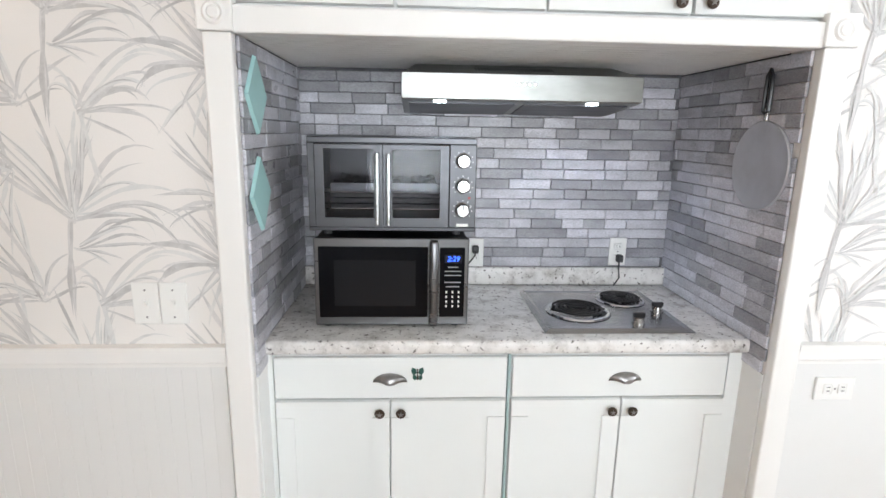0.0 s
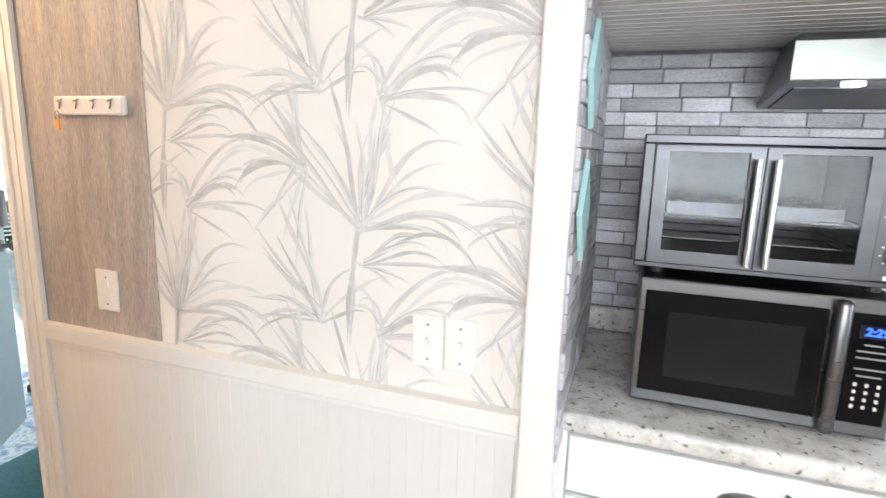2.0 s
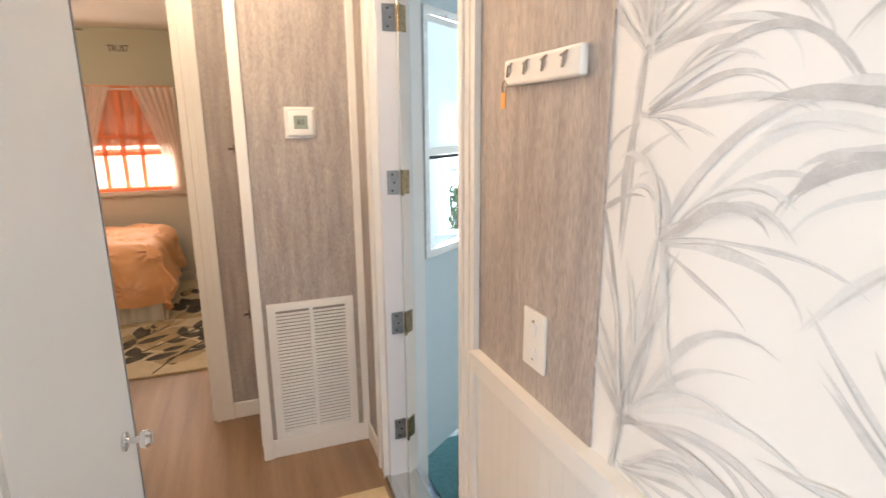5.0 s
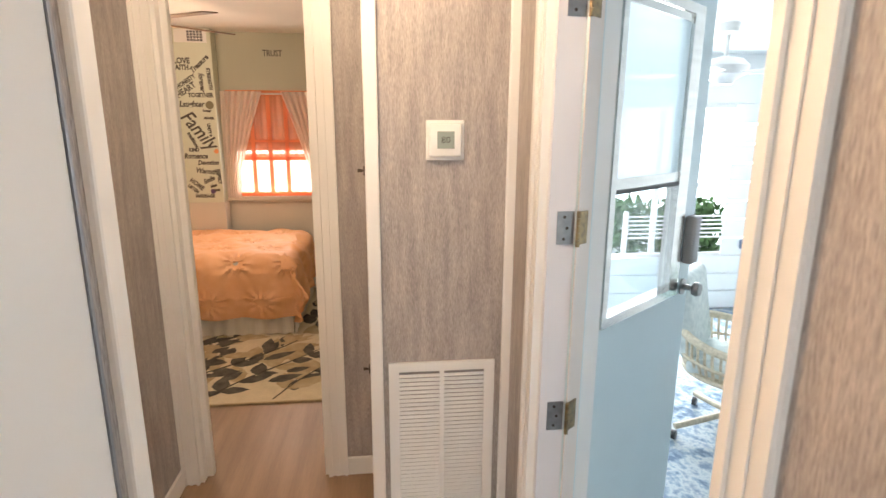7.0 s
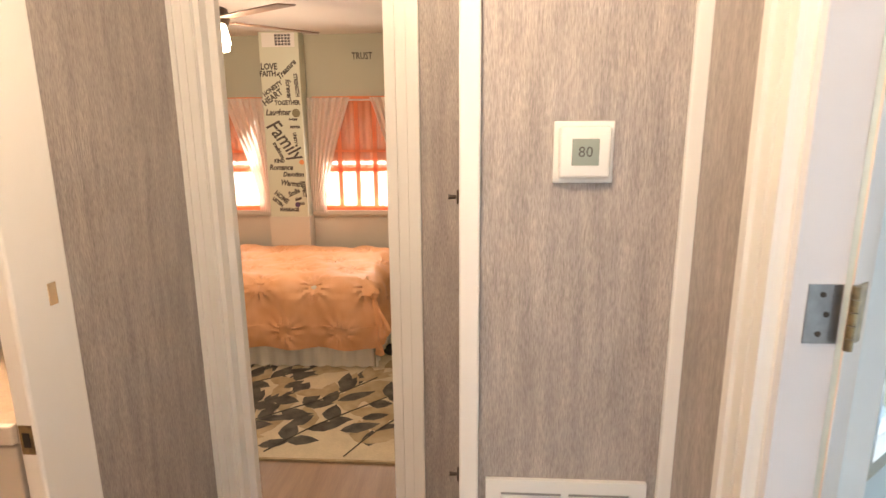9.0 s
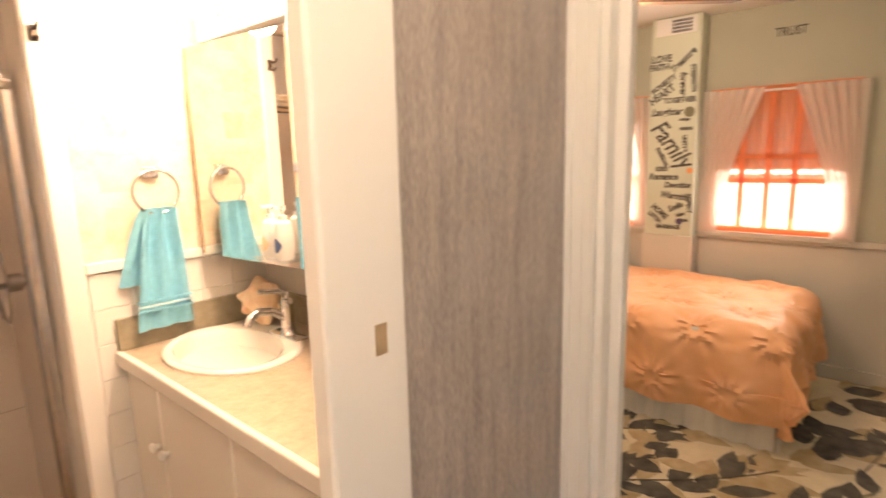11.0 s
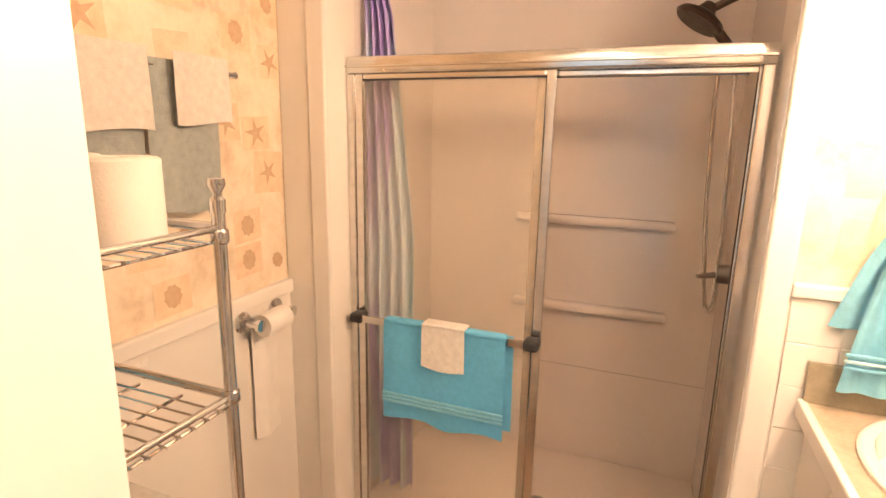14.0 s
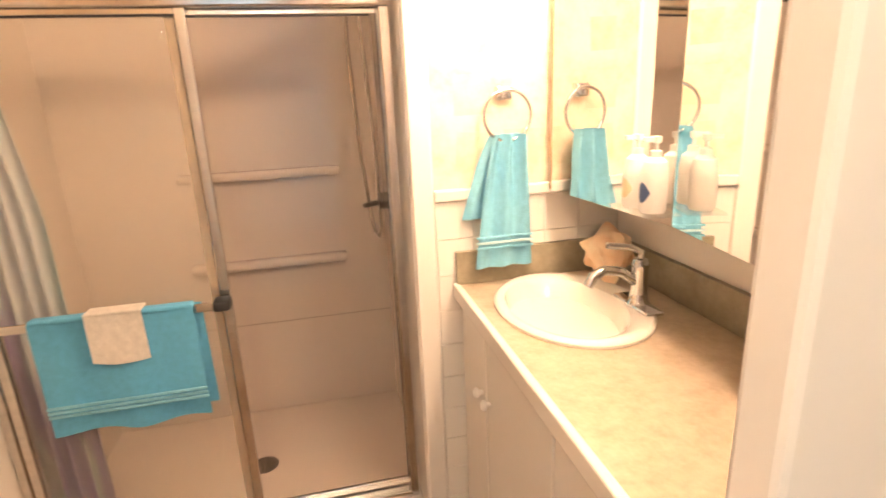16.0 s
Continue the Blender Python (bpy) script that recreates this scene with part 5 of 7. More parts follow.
# mirror cabinet, light bar, bottles
MX = -3.225
x = thing("mirror_cabinet", "wide mirror-fronted wall cabinet over the vanity", "mirror")
part("body", boxes((-3.469, MX - 0.056, -1.075, -0.09, 1.172, 1.795)), BATHWHITE, x)
for px, py, turn, w in ((MX, -1.078, 4.5, 0.478), (MX - 0.0378, -0.599, -8.5, 0.512)):
    bm = bmesh.new()
    box(bm, -0.004, 0.0, 0.0, w, 1.166, 1.80, pose(px, py, 0, 0, 0, turn))
    part("mirror", bm, MIRROR, x, "clear silvered mirror door, slightly out of line")
part("wood_edge", boxes((-3.30, MX - 0.0005, -1.090, -1.0785, 1.166, 1.80)), mat("pine_edge", (0.55, 0.35, 0.18), 0.5, var=0.3, scale=10, stretch=(1, 1, 0.3)), x, "worn wooden side edge")
x = thing("vanity_light", "white strip light with glowing bulbs above the mirror", "wall lamp")
part("back_plate", rbox(-3.29, MX - 0.005, -1.0, -0.16, 1.802, 1.92, 0.005), WHITE, x)
for by in (-0.83, -0.58, -0.33):
    bm = bmesh.new()
    lathe(bm, ((0.022, 0), (0.022, 0.02), (0.016, 0.025)), 16, pose(MX - 0.005, by, 1.865, 0, 90))
    k = part("socket", bm, CHROME, x)
    bm = bmesh.new()
    lathe(bm, ((0.014, 0.02), (0.030, 0.045), (0.038, 0.075), (0.030, 0.102), (0.012, 0.112), (0, 0.113)), 20, pose(MX - 0.005, by, 1.865, 0, 90))
    b = part("bulb", bm, BULBGLOW, k, "lit round bulb", True)
    b.visible_shadow = False
x = thing("shelf_ledge", "small clear ledge below the mirror holding bottles", "shelf")
part("ledge", rbox(MX - 0.028, MX + 0.046, -0.70, -0.55, 1.197, 1.2005, 0.001), PANE, x)
for i, (by, cap) in enumerate(((-0.652, SHELLM), (-0.592, mat("navy_print", (0.06, 0.10, 0.22), 0.5)))):
    x = thing("soap_dispenser", "white pump bottle with a printed label by the mirror", "soap dispenser", "soap dispensers")
    x.location, x.scale = (MX + 0.012, by, 1.201), (0.80, 0.80, 0.98)
    bm = bmesh.new()
    lathe(bm, ((0.027, 0), (0.031, 0.006), (0.031, 0.075), (0.026, 0.098), (0.012, 0.108)), 24)
    part("bottle", bm, PLASTIC, x, smooth=True)
    bm = bmesh.new()
    lathe(bm, ((0.014, 0.104), (0.014, 0.118), (0.005, 0.12), (0.005, 0.132), (0.011, 0.134), (0.011, 0.145), (0, 0.146)), 16)
    box(bm, 0.0, 0.034, -0.006, 0.006, 0.136, 0.144)
    part("pump", bm, PLASTIC, x, smooth=True)
    bm = bmesh.new()
    for k in range(9):
        a0, a1 = math.radians(-40 + k * 9), math.radians(-31 + k * 9)
        h0, h1 = 0.018 * math.sin(math.pi * k / 9) + 0.002, 0.018 * math.sin(math.pi * (k + 1) / 9) + 0.002
        bm.faces.new([bm.verts.new((0.0316 * math.cos(a), 0.0316 * math.sin(a), 0.040 + hh)) for a, hh in ((a0, -h0), (a1, -h1), (a1, h1), (a0, h0))])
    part("label_print", bm, cap, x, "printed label")

# towel ring with hand towel
x = thing("towel_ring", "chrome towel ring on seashell wallpaper", "towel ring")
part("mount", rbox(-3.125, -3.080, -1.14, -1.112, 1.412, 1.450, 0.006, 3), CHROME, x, smooth=True)
bm = bmesh.new()
tube(bm, [(-3.104 + 0.066 * math.cos(a), -1.098, 1.372 + 0.066 * math.sin(a)) for a in [i * 2 * math.pi / 36 for i in range(36)]], 0.005, 10, True)
part("ring", bm, CHROME, x, smooth=True)
x = thing("hand_towel", "aqua terry hand towel draped through a ring", "towel")
bm = bmesh.new()


def drape(bm, xa, xb, xta, xtb, y, z0, z1, seed, depth):
    nx, nz = 26, 26
    rows = []
    for j in range(nz + 1):
        v = j / nz
        row = []
        g = v ** 0.75
        for i in range(nx + 1):
            u = i / nx
            xx = (xta + (xtb - xta) * u) * (1 - g) + (xa + (xb - xa) * u) * g
            yy = y + depth * (0.3 + 0.7 * (1 - v)) * math.sin(u * 15 + seed) + 0.006 * noise.noise(Vector((u * 4, v * 4, seed)))
            row.append(bm.verts.new((xx, yy, z1 + (z0 - z1) * v)))
        rows.append(row)
    for A, B in zip(rows, rows[1:]):
        for i in range(nx):
            bm.faces.new((A[i], A[i + 1], B[i + 1], B[i]))


drape(bm, -3.168, -3.000, -3.152, -3.060, -1.082, 0.957, 1.325, 0.0, 0.021)
bmesh.ops.solidify(bm, geom=bm.faces[:], thickness=0.009)
part("front_fall", bm, AQUA, x, smooth=True)
bm = bmesh.new()
drape(bm, -3.09, -2.972, -3.14, -3.062, -1.104, 1.095, 1.325, 2.0, 0.012)
bmesh.ops.solidify(bm, geom=bm.faces[:], thickness=0.008)
part("back_fall", bm, AQUA, x, smooth=True)
for zz in (1.015, 1.03, 1.045):
    part("woven_band", rbox(-3.166, -3.003, -1.072, -1.064, zz, zz + 0.006, 0.001), BANDAQUA if zz == 1.03 else AQUA, x, "pale woven band")
# robe hook high beside the shower
x = thing("robe_hook", "dark bronze double hook high by the shower", "hook")
bm = rbox(-2.872, -2.852, -1.122, -1.116, 1.778, 1.818, 0.002)
tube(bm, [(-2.862, -1.118, 1.808), (-2.862, -1.09, 1.806), (-2.862, -1.08, 1.818)], 0.004, 8)
tube(bm, [(-2.862, -1.118, 1.788), (-2.862, -1.10, 1.778), (-2.862, -1.09, 1.788)], 0.004, 8)
part("hook", bm, BRONZE, x, smooth=True)

# shower
SHY = -1.27
x = thing("shower_pan", "bisque shower pan with a raised threshold and drain", "shower pan")
part("floor_pan", rbox(-2.86, -1.62, -2.05, -1.25, 0.0, 0.045, 0.006), SURROUND, x)
part("curb", rbox(-2.838, -1.662, SHY - 0.05, SHY + 0.06, 0.0, 0.095, 0.015, 3), SURROUND, x, smooth=True)
bm = bmesh.new()
lathe(bm, ((0.0, 0.048), (0.045, 0.048), (0.053, 0.046), (0.053, 0.043)), 28, pose(-2.268, -1.638, 0))
d = part("drain", bm, NICKEL, x, "round metal drain cover", True)
for i in range(3):
    for k in range(6 + 4 * i):
        a = 2 * math.pi * k / (6 + 4 * i)
        bm = bmesh.new()
        cyl(bm, (-2.268 + (0.012 + 0.012 * i) * math.cos(a), -1.638 + (0.012 + 0.012 * i) * math.sin(a), 0.048), (-2.268 + (0.012 + 0.012 * i) * math.cos(a), -1.638 + (0.012 + 0.012 * i) * math.sin(a), 0.0486), 0.003, seg=6)
        part("hole", bm, BLACK, d)
x = thing("shower_shelf", "moulded bisque ledge on the shower wall", "shelf", "shower ledges")
part("ledge", rbox(-2.68, -2.04, -2.05, -1.985, 1.130, 1.166, 0.015, 4), SURROUND, x, smooth=True)
copy_thing(x, pose(0, 0, -0.38))
x = thing("shower_seam", "thin seam line across the shower wall", "seam")
part("seam", boxes((-2.859, -1.63, -2.051, -2.048, 0.478, 0.481)), mat("seam_line", (0.40, 0.36, 0.32), 0.6), x)
x = thing("shower_enclosure", "polished aluminium frame of a sliding shower door", "shower frame")
part("header", rbox(-2.826, -1.667, SHY - 0.03, SHY + 0.03, 1.668, 1.718, 0.006, 3), ALU, x, smooth=True)
part("header_lip", rbox(-2.826, -1.667, SHY + 0.03, SHY + 0.036, 1.685, 1.693, 0.002), ALU, x)
for a in ((-2.826, -2.797), (-1.694, -1.667)):
    part("side_channel", rbox(a[0], a[1], SHY - 0.025, SHY + 0.025, 0.096, 1.668, 0.004), ALU, x)
part("track", rbox(-2.797, -1.694, SHY - 0.03, SHY + 0.03, 0.096, 0.125, 0.004), ALU, x)


def shower_panel(name, label, x0, x1, y, pane_mat, stile=0.026):
    p = thing(name, label, "shower door")
    for a in ((x0, x0 + stile), (x1 - 0.026, x1)):
        part("stile", rbox(a[0], a[1], y - 0.008, y + 0.008, 0.13, 1.668, 0.002), ALU, p)
    part("rail", rbox(x0 + stile, x1 - 0.026, y - 0.007, y + 0.007, 0.13, 0.155, 0.003), ALU, p)
    part("rail", rbox(x0 + stile, x1 - 0.026, y - 0.007, y + 0.007, 1.652, 1.668, 0.003), ALU, p)
    g = part("pane", boxes((x0 + stile, x1 - 0.026, y - 0.0025, y + 0.0025, 0.155, 1.652)), pane_mat, p)
    g.visible_shadow = False
    part("gasket", boxes((x0 + stile - 0.002, x0 + stile + 0.002, y - 0.005, y + 0.005, 0.155, 1.652), (x0 + 0.026, x1 - 0.026, y - 0.005, y + 0.005, 1.648, 1.652)), RUBBER, p)
    return p


p = shower_panel("sliding_shower_door", "sliding shower door with obscured glass and towel bar", -2.315, -1.694, SHY + 0.012, PEBBLE)
BY = SHY + 0.062
bm = rbox(-2.30, -1.70, BY - 0.004, BY + 0.004, 0.880, 0.904, 0.002)
part("towel_bar", bm, ALU, p, "flat aluminium towel bar")
for a in (-2.318, -1.735):
    part("bar_bracket", rbox(a, a + 0.045, SHY + 0.02, BY + 0.012, 0.876, 0.908, 0.008, 3), RUBBER, p, "black plastic bracket", True)
shower_panel("fixed_shower_panel", "clear glass panel of the shower door", -2.800, -2.258, SHY - 0.014, SHOWERGLASS, 0.006)
x = thing("bath_towel", "turquoise terry towel folded over the shower bar", "towel")
cloth(x, "front_fall", -2.225, -1.822, 0.572, 0.905, BY + 0.016, TURQ, 0.013, 2.2, 0.008, 0.015, seed=1)
cloth(x, "back_fall", -2.240, -1.835, 0.585, 0.905, BY - 0.020, TURQ, 0.010, 1.9, 0.005, 0.02, seed=2)
part("fold", rbox(-2.225, -1.822, BY - 0.016, BY + 0.020, 0.898, 0.914, 0.007, 3), TURQ, x, smooth=True)
for zz in (0.632, 0.645, 0.658):
    part("woven_band", rbox(-2.227, -1.820, BY + 0.022, BY + 0.0290, zz, zz + 0.007, 0.001), AQUA, x, "paler woven band")
x = thing("wash_cloth", "cream wash cloth over a turquoise towel", "wash cloth")
cloth(x, "front_fall", -2.100, -1.960, 0.776, 0.916, BY + 0.030, CREAMT, 0.009, 1.0, 0.002, 0.02, seed=3)
part("fold", rbox(-2.100, -1.960, BY - 0.020, BY + 0.034, 0.913, 0.922, 0.004, 3), CREAMT, x, smooth=True)

# shower curtain gathered at the side
x = thing("shower_curtain", "blue and lilac watercolour shower curtain pulled aside", "shower curtain")
bm = bmesh.new()
nx, nz = 60, 30
rows = []
for j in range(nz + 1):
    v = j / nz
    row = []
    for i in range(nx + 1):
        u = i / nx
        w = 0.085 + 0.10 * min(1, v * 2.2)
        row.append(bm.verts.new((-1.64 - w * u * (1.0 if v > 0.05 else 0.9), -1.42 + 0.028 * math.sin(u * 26) * (0.6 + 0.4 * v), 1.99 + (0.14 - 1.99) * v)))
    rows.append(row)
for A, B in zip(rows, rows[1:]):
    for i in range(nx):
        bm.faces.new((A[i], A[i + 1], B[i + 1], B[i]))
cm = bpy.data.materials.new("watercolour_curtain")
cm.use_nodes = True
cn, cl = cm.node_tree.nodes, cm.node_tree.links
tc = cn.new("ShaderNodeTexCoord")
mp = cn.new("ShaderNodeMapping")
mp.inputs["Scale"].default_value = (6, 2, 0.5)
tn = cn.new("ShaderNodeTexNoise")
tn.inputs["Scale"].default_value, tn.inputs["Detail"].default_value = 1.6, 4
cl.new(tc.outputs["Object"], mp.inputs["Vector"])
cl.new(mp.outputs[0], tn.inputs["Vector"])
rr = rgb_ramp(cm.node_tree, ((0.30, (0.16, 0.52, 0.66)), (0.40, (0.46, 0.62, 0.74)), (0.47, (0.55, 0.66, 0.82)), (0.53, (0.30, 0.22, 0.58)), (0.60, (0.44, 0.40, 0.72)), (0.66, (0.56, 0.68, 0.78)), (0.76, (0.16, 0.46, 0.66))))
cl.new(tn.outputs["Fac"], rr.inputs[0])
cl.new(rr.outputs[0], cn["Principled BSDF"].inputs["Base Color"])
cn["Principled BSDF"].inputs["Roughness"].default_value = 0.6
part("curtain", bm, cm, x, smooth=True)
bm = bmesh.new()
cyl(bm, (-2.86, -1.42, 2.0), (-1.62, -1.42, 2.0), 0.012)
x = thing("curtain_rod", "slim metal shower curtain rod", "curtain rod")
part("rod", bm, CHROME, x, smooth=True)
for i in range(6):
    bm = bmesh.new()
    tube(bm, [(-1.65 - i * 0.013, -1.42 + 0.018 * math.cos(a), 1.995 + 0.02 * math.sin(a)) for a in [k * math.pi / 6 for k in range(12)]], 0.0018, 6, True)
    part("ring", bm, CHROME, x, smooth=True)

# hand shower
x = thing("hand_shower", "dark metal shower head with a steel hose", "shower head")
bm = bmesh.new()
m = look((-2.66, -1.60, 1.83), (-2.58, -1.58, 1.70))
lathe(bm, ((0.0, -0.004), (0.070, -0.004), (0.077, 0.004), (0.070, 0.016), (0.030, 0.034), (0.018, 0.06), (0.0, 0.062)), 28, m)
part("head", bm, BRONZE, x, smooth=True)
bm = bmesh.new()
tube(bm, [(-2.675, -1.605, 1.86), (-2.71, -1.61, 1.81), (-2.76, -1.62, 1.75), (-2.78, -1.62, 1.73)], 0.015, 10)
part("handle", bm, BRONZE, x, smooth=True)
bm = bmesh.new()
tube(bm, [(-2.86, -1.62, 1.93), (-2.83, -1.62, 1.93), (-2.74, -1.61, 1.89), (-2.69, -1.605, 1.865)], 0.012, 10)
part("arm", bm, BRONZE, x, smooth=True)
pts = [(-2.735, -1.62, 1.74), (-2.730, -1.60, 1.60), (-2.742, -1.585, 1.28), (-2.760, -1.58, 1.06), (-2.772, -1.58, 0.97), (-2.786, -1.60, 0.945), (-2.800, -1.62, 0.98), (-2.800, -1.63, 1.2), (-2.785, -1.63, 1.55), (-2.775, -1.62, 1.74)]
bm = bmesh.new()
tube(bm, pts, 0.007, 8)
part("hose", bm, STEEL, x, smooth=True)
x = thing("shower_valve", "brushed metal shower valve on the wall", "faucet")
bm = bmesh.new()
lathe(bm, ((0.0, 0.0), (0.04, 0.0), (0.038, 0.006), (0.016, 0.012), (0.014, 0.03), (0.030, 0.034), (0.030, 0.070), (0.0, 0.075)), 22, pose(-2.86, -1.555, 1.085, 0, 90))
part("body", bm, NICKEL, x, smooth=True)
bm = bmesh.new()
cyl(bm, (-2.815, -1.555, 1.085), (-2.735, -1.525, 1.078), 0.011, 0.008, 10)
part("lever", bm, NICKEL, x, smooth=True)

# toilet under the rack
x = thing("toilet", "white porcelain toilet against the bathroom wall", "toilet")
part("tank", rbox(-1.96, -1.54, -0.27, -0.085, 0.38, 0.76, 0.02, 4), CERAMIC, x, smooth=True)
part("tank_lid", rbox(-1.975, -1.525, -0.285, -0.078, 0.762, 0.795, 0.012, 3), CERAMIC, x, smooth=True)
bm = bmesh.new()
rings = []
for r, z, oy in ((0.10, 0.0, -0.44), (0.115, 0.06, -0.45), (0.10, 0.18, -0.46), (0.155, 0.32, -0.50), (0.185, 0.385, -0.51), (0.185, 0.40, -0.51)):
    rings.append([bm.verts.new((-1.75 + r * math.cos(2 * math.pi * i / 32), oy + r * 1.28 * math.sin(2 * math.pi * i / 32), z)) for i in range(32)])
for A, B in zip(rings, rings[1:]):
    for i in range(32):
        bm.faces.new((A[i], A[(i + 1) % 32], B[(i + 1) % 32], B[i]))
bm.faces.new(rings[0][::-1])
bm.faces.new(rings[-1])
part("bowl", bm, CERAMIC, x, smooth=True)
bm = bmesh.new()
rings = []
for r, z in ((0.19, 0.402), (0.195, 0.415), (0.19, 0.43), (0.17, 0.436)):
    rings.append([bm.verts.new((-1.75 + r * math.cos(2 * math.pi * i / 32), -0.51 + r * 1.28 * math.sin(2 * math.pi * i / 32), z)) for i in range(32)])
for A, B in zip(rings, rings[1:]):
    for i in range(32):
        bm.faces.new((A[i], A[(i + 1) % 32], B[(i + 1) % 32], B[i]))
bm.faces.new(rings[0][::-1])
bm.faces.new(rings[-1])
part("lid", bm, CERAMIC, x, "closed white seat lid", True)

# rack over the toilet
x = thing("toilet_rack", "chrome wire rack standing over the toilet", "rack")
RX0, RX1, RY0, RY1 = -1.967, -1.54, -0.38, -0.12
for lx in (RX0, RX1):
    for ly in (RY0, RY1):
        bm = bmesh.new()
        cyl(bm, (lx, ly, 0.0), (lx, ly, 1.392), 0.0105, seg=14)
        l = part("leg", bm, CHROME, x, smooth=True)
        bm = bmesh.new()
        lathe(bm, ((0.0125, 1.372), (0.0125, 1.392), (0.007, 1.397), (0.007, 1.402), (0.014, 1.414), (0.013, 1.424), (0, 1.426)), 14, pose(lx, ly, 0))
        part("finial", bm, CHROME, l, smooth=True)
        for cz in (1.065, 1.335, 0.80):
            bm = bmesh.new()
            lathe(bm, ((0.012, cz - 0.012), (0.0145, cz - 0.008), (0.0145, cz + 0.008), (0.012, cz + 0.012)), 14, pose(lx, ly, 0))
            part("collar", bm, CHROME, l, smooth=True)
for sz in (0.80, 1.065, 1.348):
    bm = bmesh.new()
    for ly in (RY0, RY1):
        cyl(bm, (RX0, ly, sz), (RX1, ly, sz), 0.008, seg=10)
    for lx in (RX0, RX1):
        cyl(bm, (lx, RY0, sz), (lx, RY1, sz), 0.006, seg=10)
    sh = part("shelf", bm, CHROME, x, smooth=True)
    for i in range(9):
        bm = bmesh.new()
        yy = RY0 + 0.02 + i * 0.0275
        cyl(bm, (RX0, yy, sz - 0.02), (RX1, yy, sz - 0.02), 0.0022, seg=6)
        part("wire", bm, CHROME, sh, smooth=True)
    for i in range(5):
        bm = bmesh.new()
        xx = RX0 + 0.01 + i * 0.102
        cyl(bm, (xx, RY0, sz - 0.023), (xx, RY1, sz - 0.023), 0.003, seg=6)
        part("cross_wire", bm, CHROME, sh, smooth=True)


CARDBOARD = mat("brown_cardboard", (0.34, 0.24, 0.15), 0.85, var=0.1, scale=30)


def paper_roll(px, py, pz, r=0.058, h=0.105):
    t = thing("toilet_roll", "white toilet paper roll on a chrome rack", "toilet paper", "toilet rolls")
    bm = bmesh.new()
    lathe(bm, ((0.02, 0.0), (r - 0.004, 0.0), (r, 0.004), (r, h - 0.004), (r - 0.004, h), (0.02, h), (0.02, 0.0)), 28, pose(px, py, pz))
    part("roll", bm, PAPERROLL, t, smooth=True)
    bm = bmesh.new()
    lathe(bm, ((0.0175, 0.002), (0.0195, 0.002), (0.0195, h - 0.002), (0.0175, h - 0.002), (0.0175, 0.002)), 20, pose(px, py, pz))
    part("core", bm, CARDBOARD, t, "brown cardboard core", True)


for px in (-1.86, -1.735, -1.61):
    paper_roll(px, -0.30, 1.331, 0.06, 0.125)
paper_roll(-1.79, -0.19, 1.331, 0.06, 0.125)
x = thing("folded_cloth", "small folded aqua cloth on the rack", "cloth")
part("cloth", rbox(-1.72, -1.58, -0.33, -0.2, 1.048, 1.105, 0.02, 3), AQUA, x, smooth=True)
x = thing("folded_towel", "folded white towel on the lowest rack shelf", "towel")
part("cloth", rbox(-1.88, -1.58, -0.36, -0.14, 0.797, 0.86, 0.02, 3), CREAMT, x, smooth=True)
# towel bar and towels on the east wall
EX = -1.50
x = thing("towel_rail", "chrome towel rail on seashell wallpaper", "towel rail")
bm = bmesh.new()
cyl(bm, (EX - 0.05, -0.895, 1.63), (EX - 0.05, -0.12, 1.63), 0.008)
part("bar", bm, CHROME, x, smooth=True)
for yy in (-0.890, -0.125):
    bm = bmesh.new()
    lathe(bm, ((0.022, 0), (0.022, 0.006), (0.009, 0.01), (0.009, 0.055), (0, 0.056)), 16, pose(EX, yy, 1.63, 0, -90))
    part("post", bm, CHROME, x, smooth=True)
TM = pose(EX - 0.060, 0, 0, 0, 0, -90)
for i, (ya, yb) in enumerate(((-0.815, -0.612), (-0.603, -0.36))):
    x = thing("hanging_towel", "grey-green towel hanging on the rail", "towel", "towels on the rail")
    cloth(x, "fall", -yb, -ya, 1.300, 1.645, 0.0, GREYT, 0.012, 2, 0.006, 0.0, m=TM, seed=i)
for i, (ya, yb, zb) in enumerate(((-0.834, -0.672, 1.507), (-0.606, -0.42, 1.488))):
    x = thing("wash_cloth", "cream wash cloth over a hanging towel", "wash cloth")
    cloth(x, "fall", -yb, -ya, zb, 1.662, -0.022, CREAMT, 0.010, 1, 0.004, 0.04, m=TM, seed=4 + i)
# toilet paper holder
x = thing("paper_holder", "chrome toilet paper holder with a hanging sheet", "paper holder")
for yy, zz in ((-0.905, 0.945), (-1.052, 0.945)):
    bm = bmesh.new()
    lathe(bm, ((0.032, 0), (0.032, 0.005), (0.024, 0.009), (0.010, 0.012), (0.010, 0.055), (0.017, 0.060), (0.017, 0.072), (0, 0.074)), 20, pose(EX - 0.008, yy, zz, 0, -90))
    part("post", bm, CHROME, x, smooth=True)
bm = bmesh.new()
lathe(bm, ((0.018, -0.052), (0.034, -0.052), (0.036, -0.048), (0.036, 0.048), (0.034, 0.052), (0.018, 0.052), (0.018, -0.052)), 28, pose(EX - 0.062, -0.979, 0.935, 90))
part("roll", bm, PAPERROLL, x, smooth=True)
cloth(x, "sheet", 0.925, 1.035, 0.555, 0.935, 0.0, PAPERROLL, 0.001, 1, 0.008, 0.04, m=pose(EX - 0.026, 0, 0, 0, 0, -90), seed=2)


# printed patches on the bathroom wallpaper
def flat(name, pts, m, material, parent):
    bm = bmesh.new()
    bm.faces.new([bm.verts.new(m @ Vector((a, 0, b))) for a, b in pts])
    return part(name, bm, material, parent)


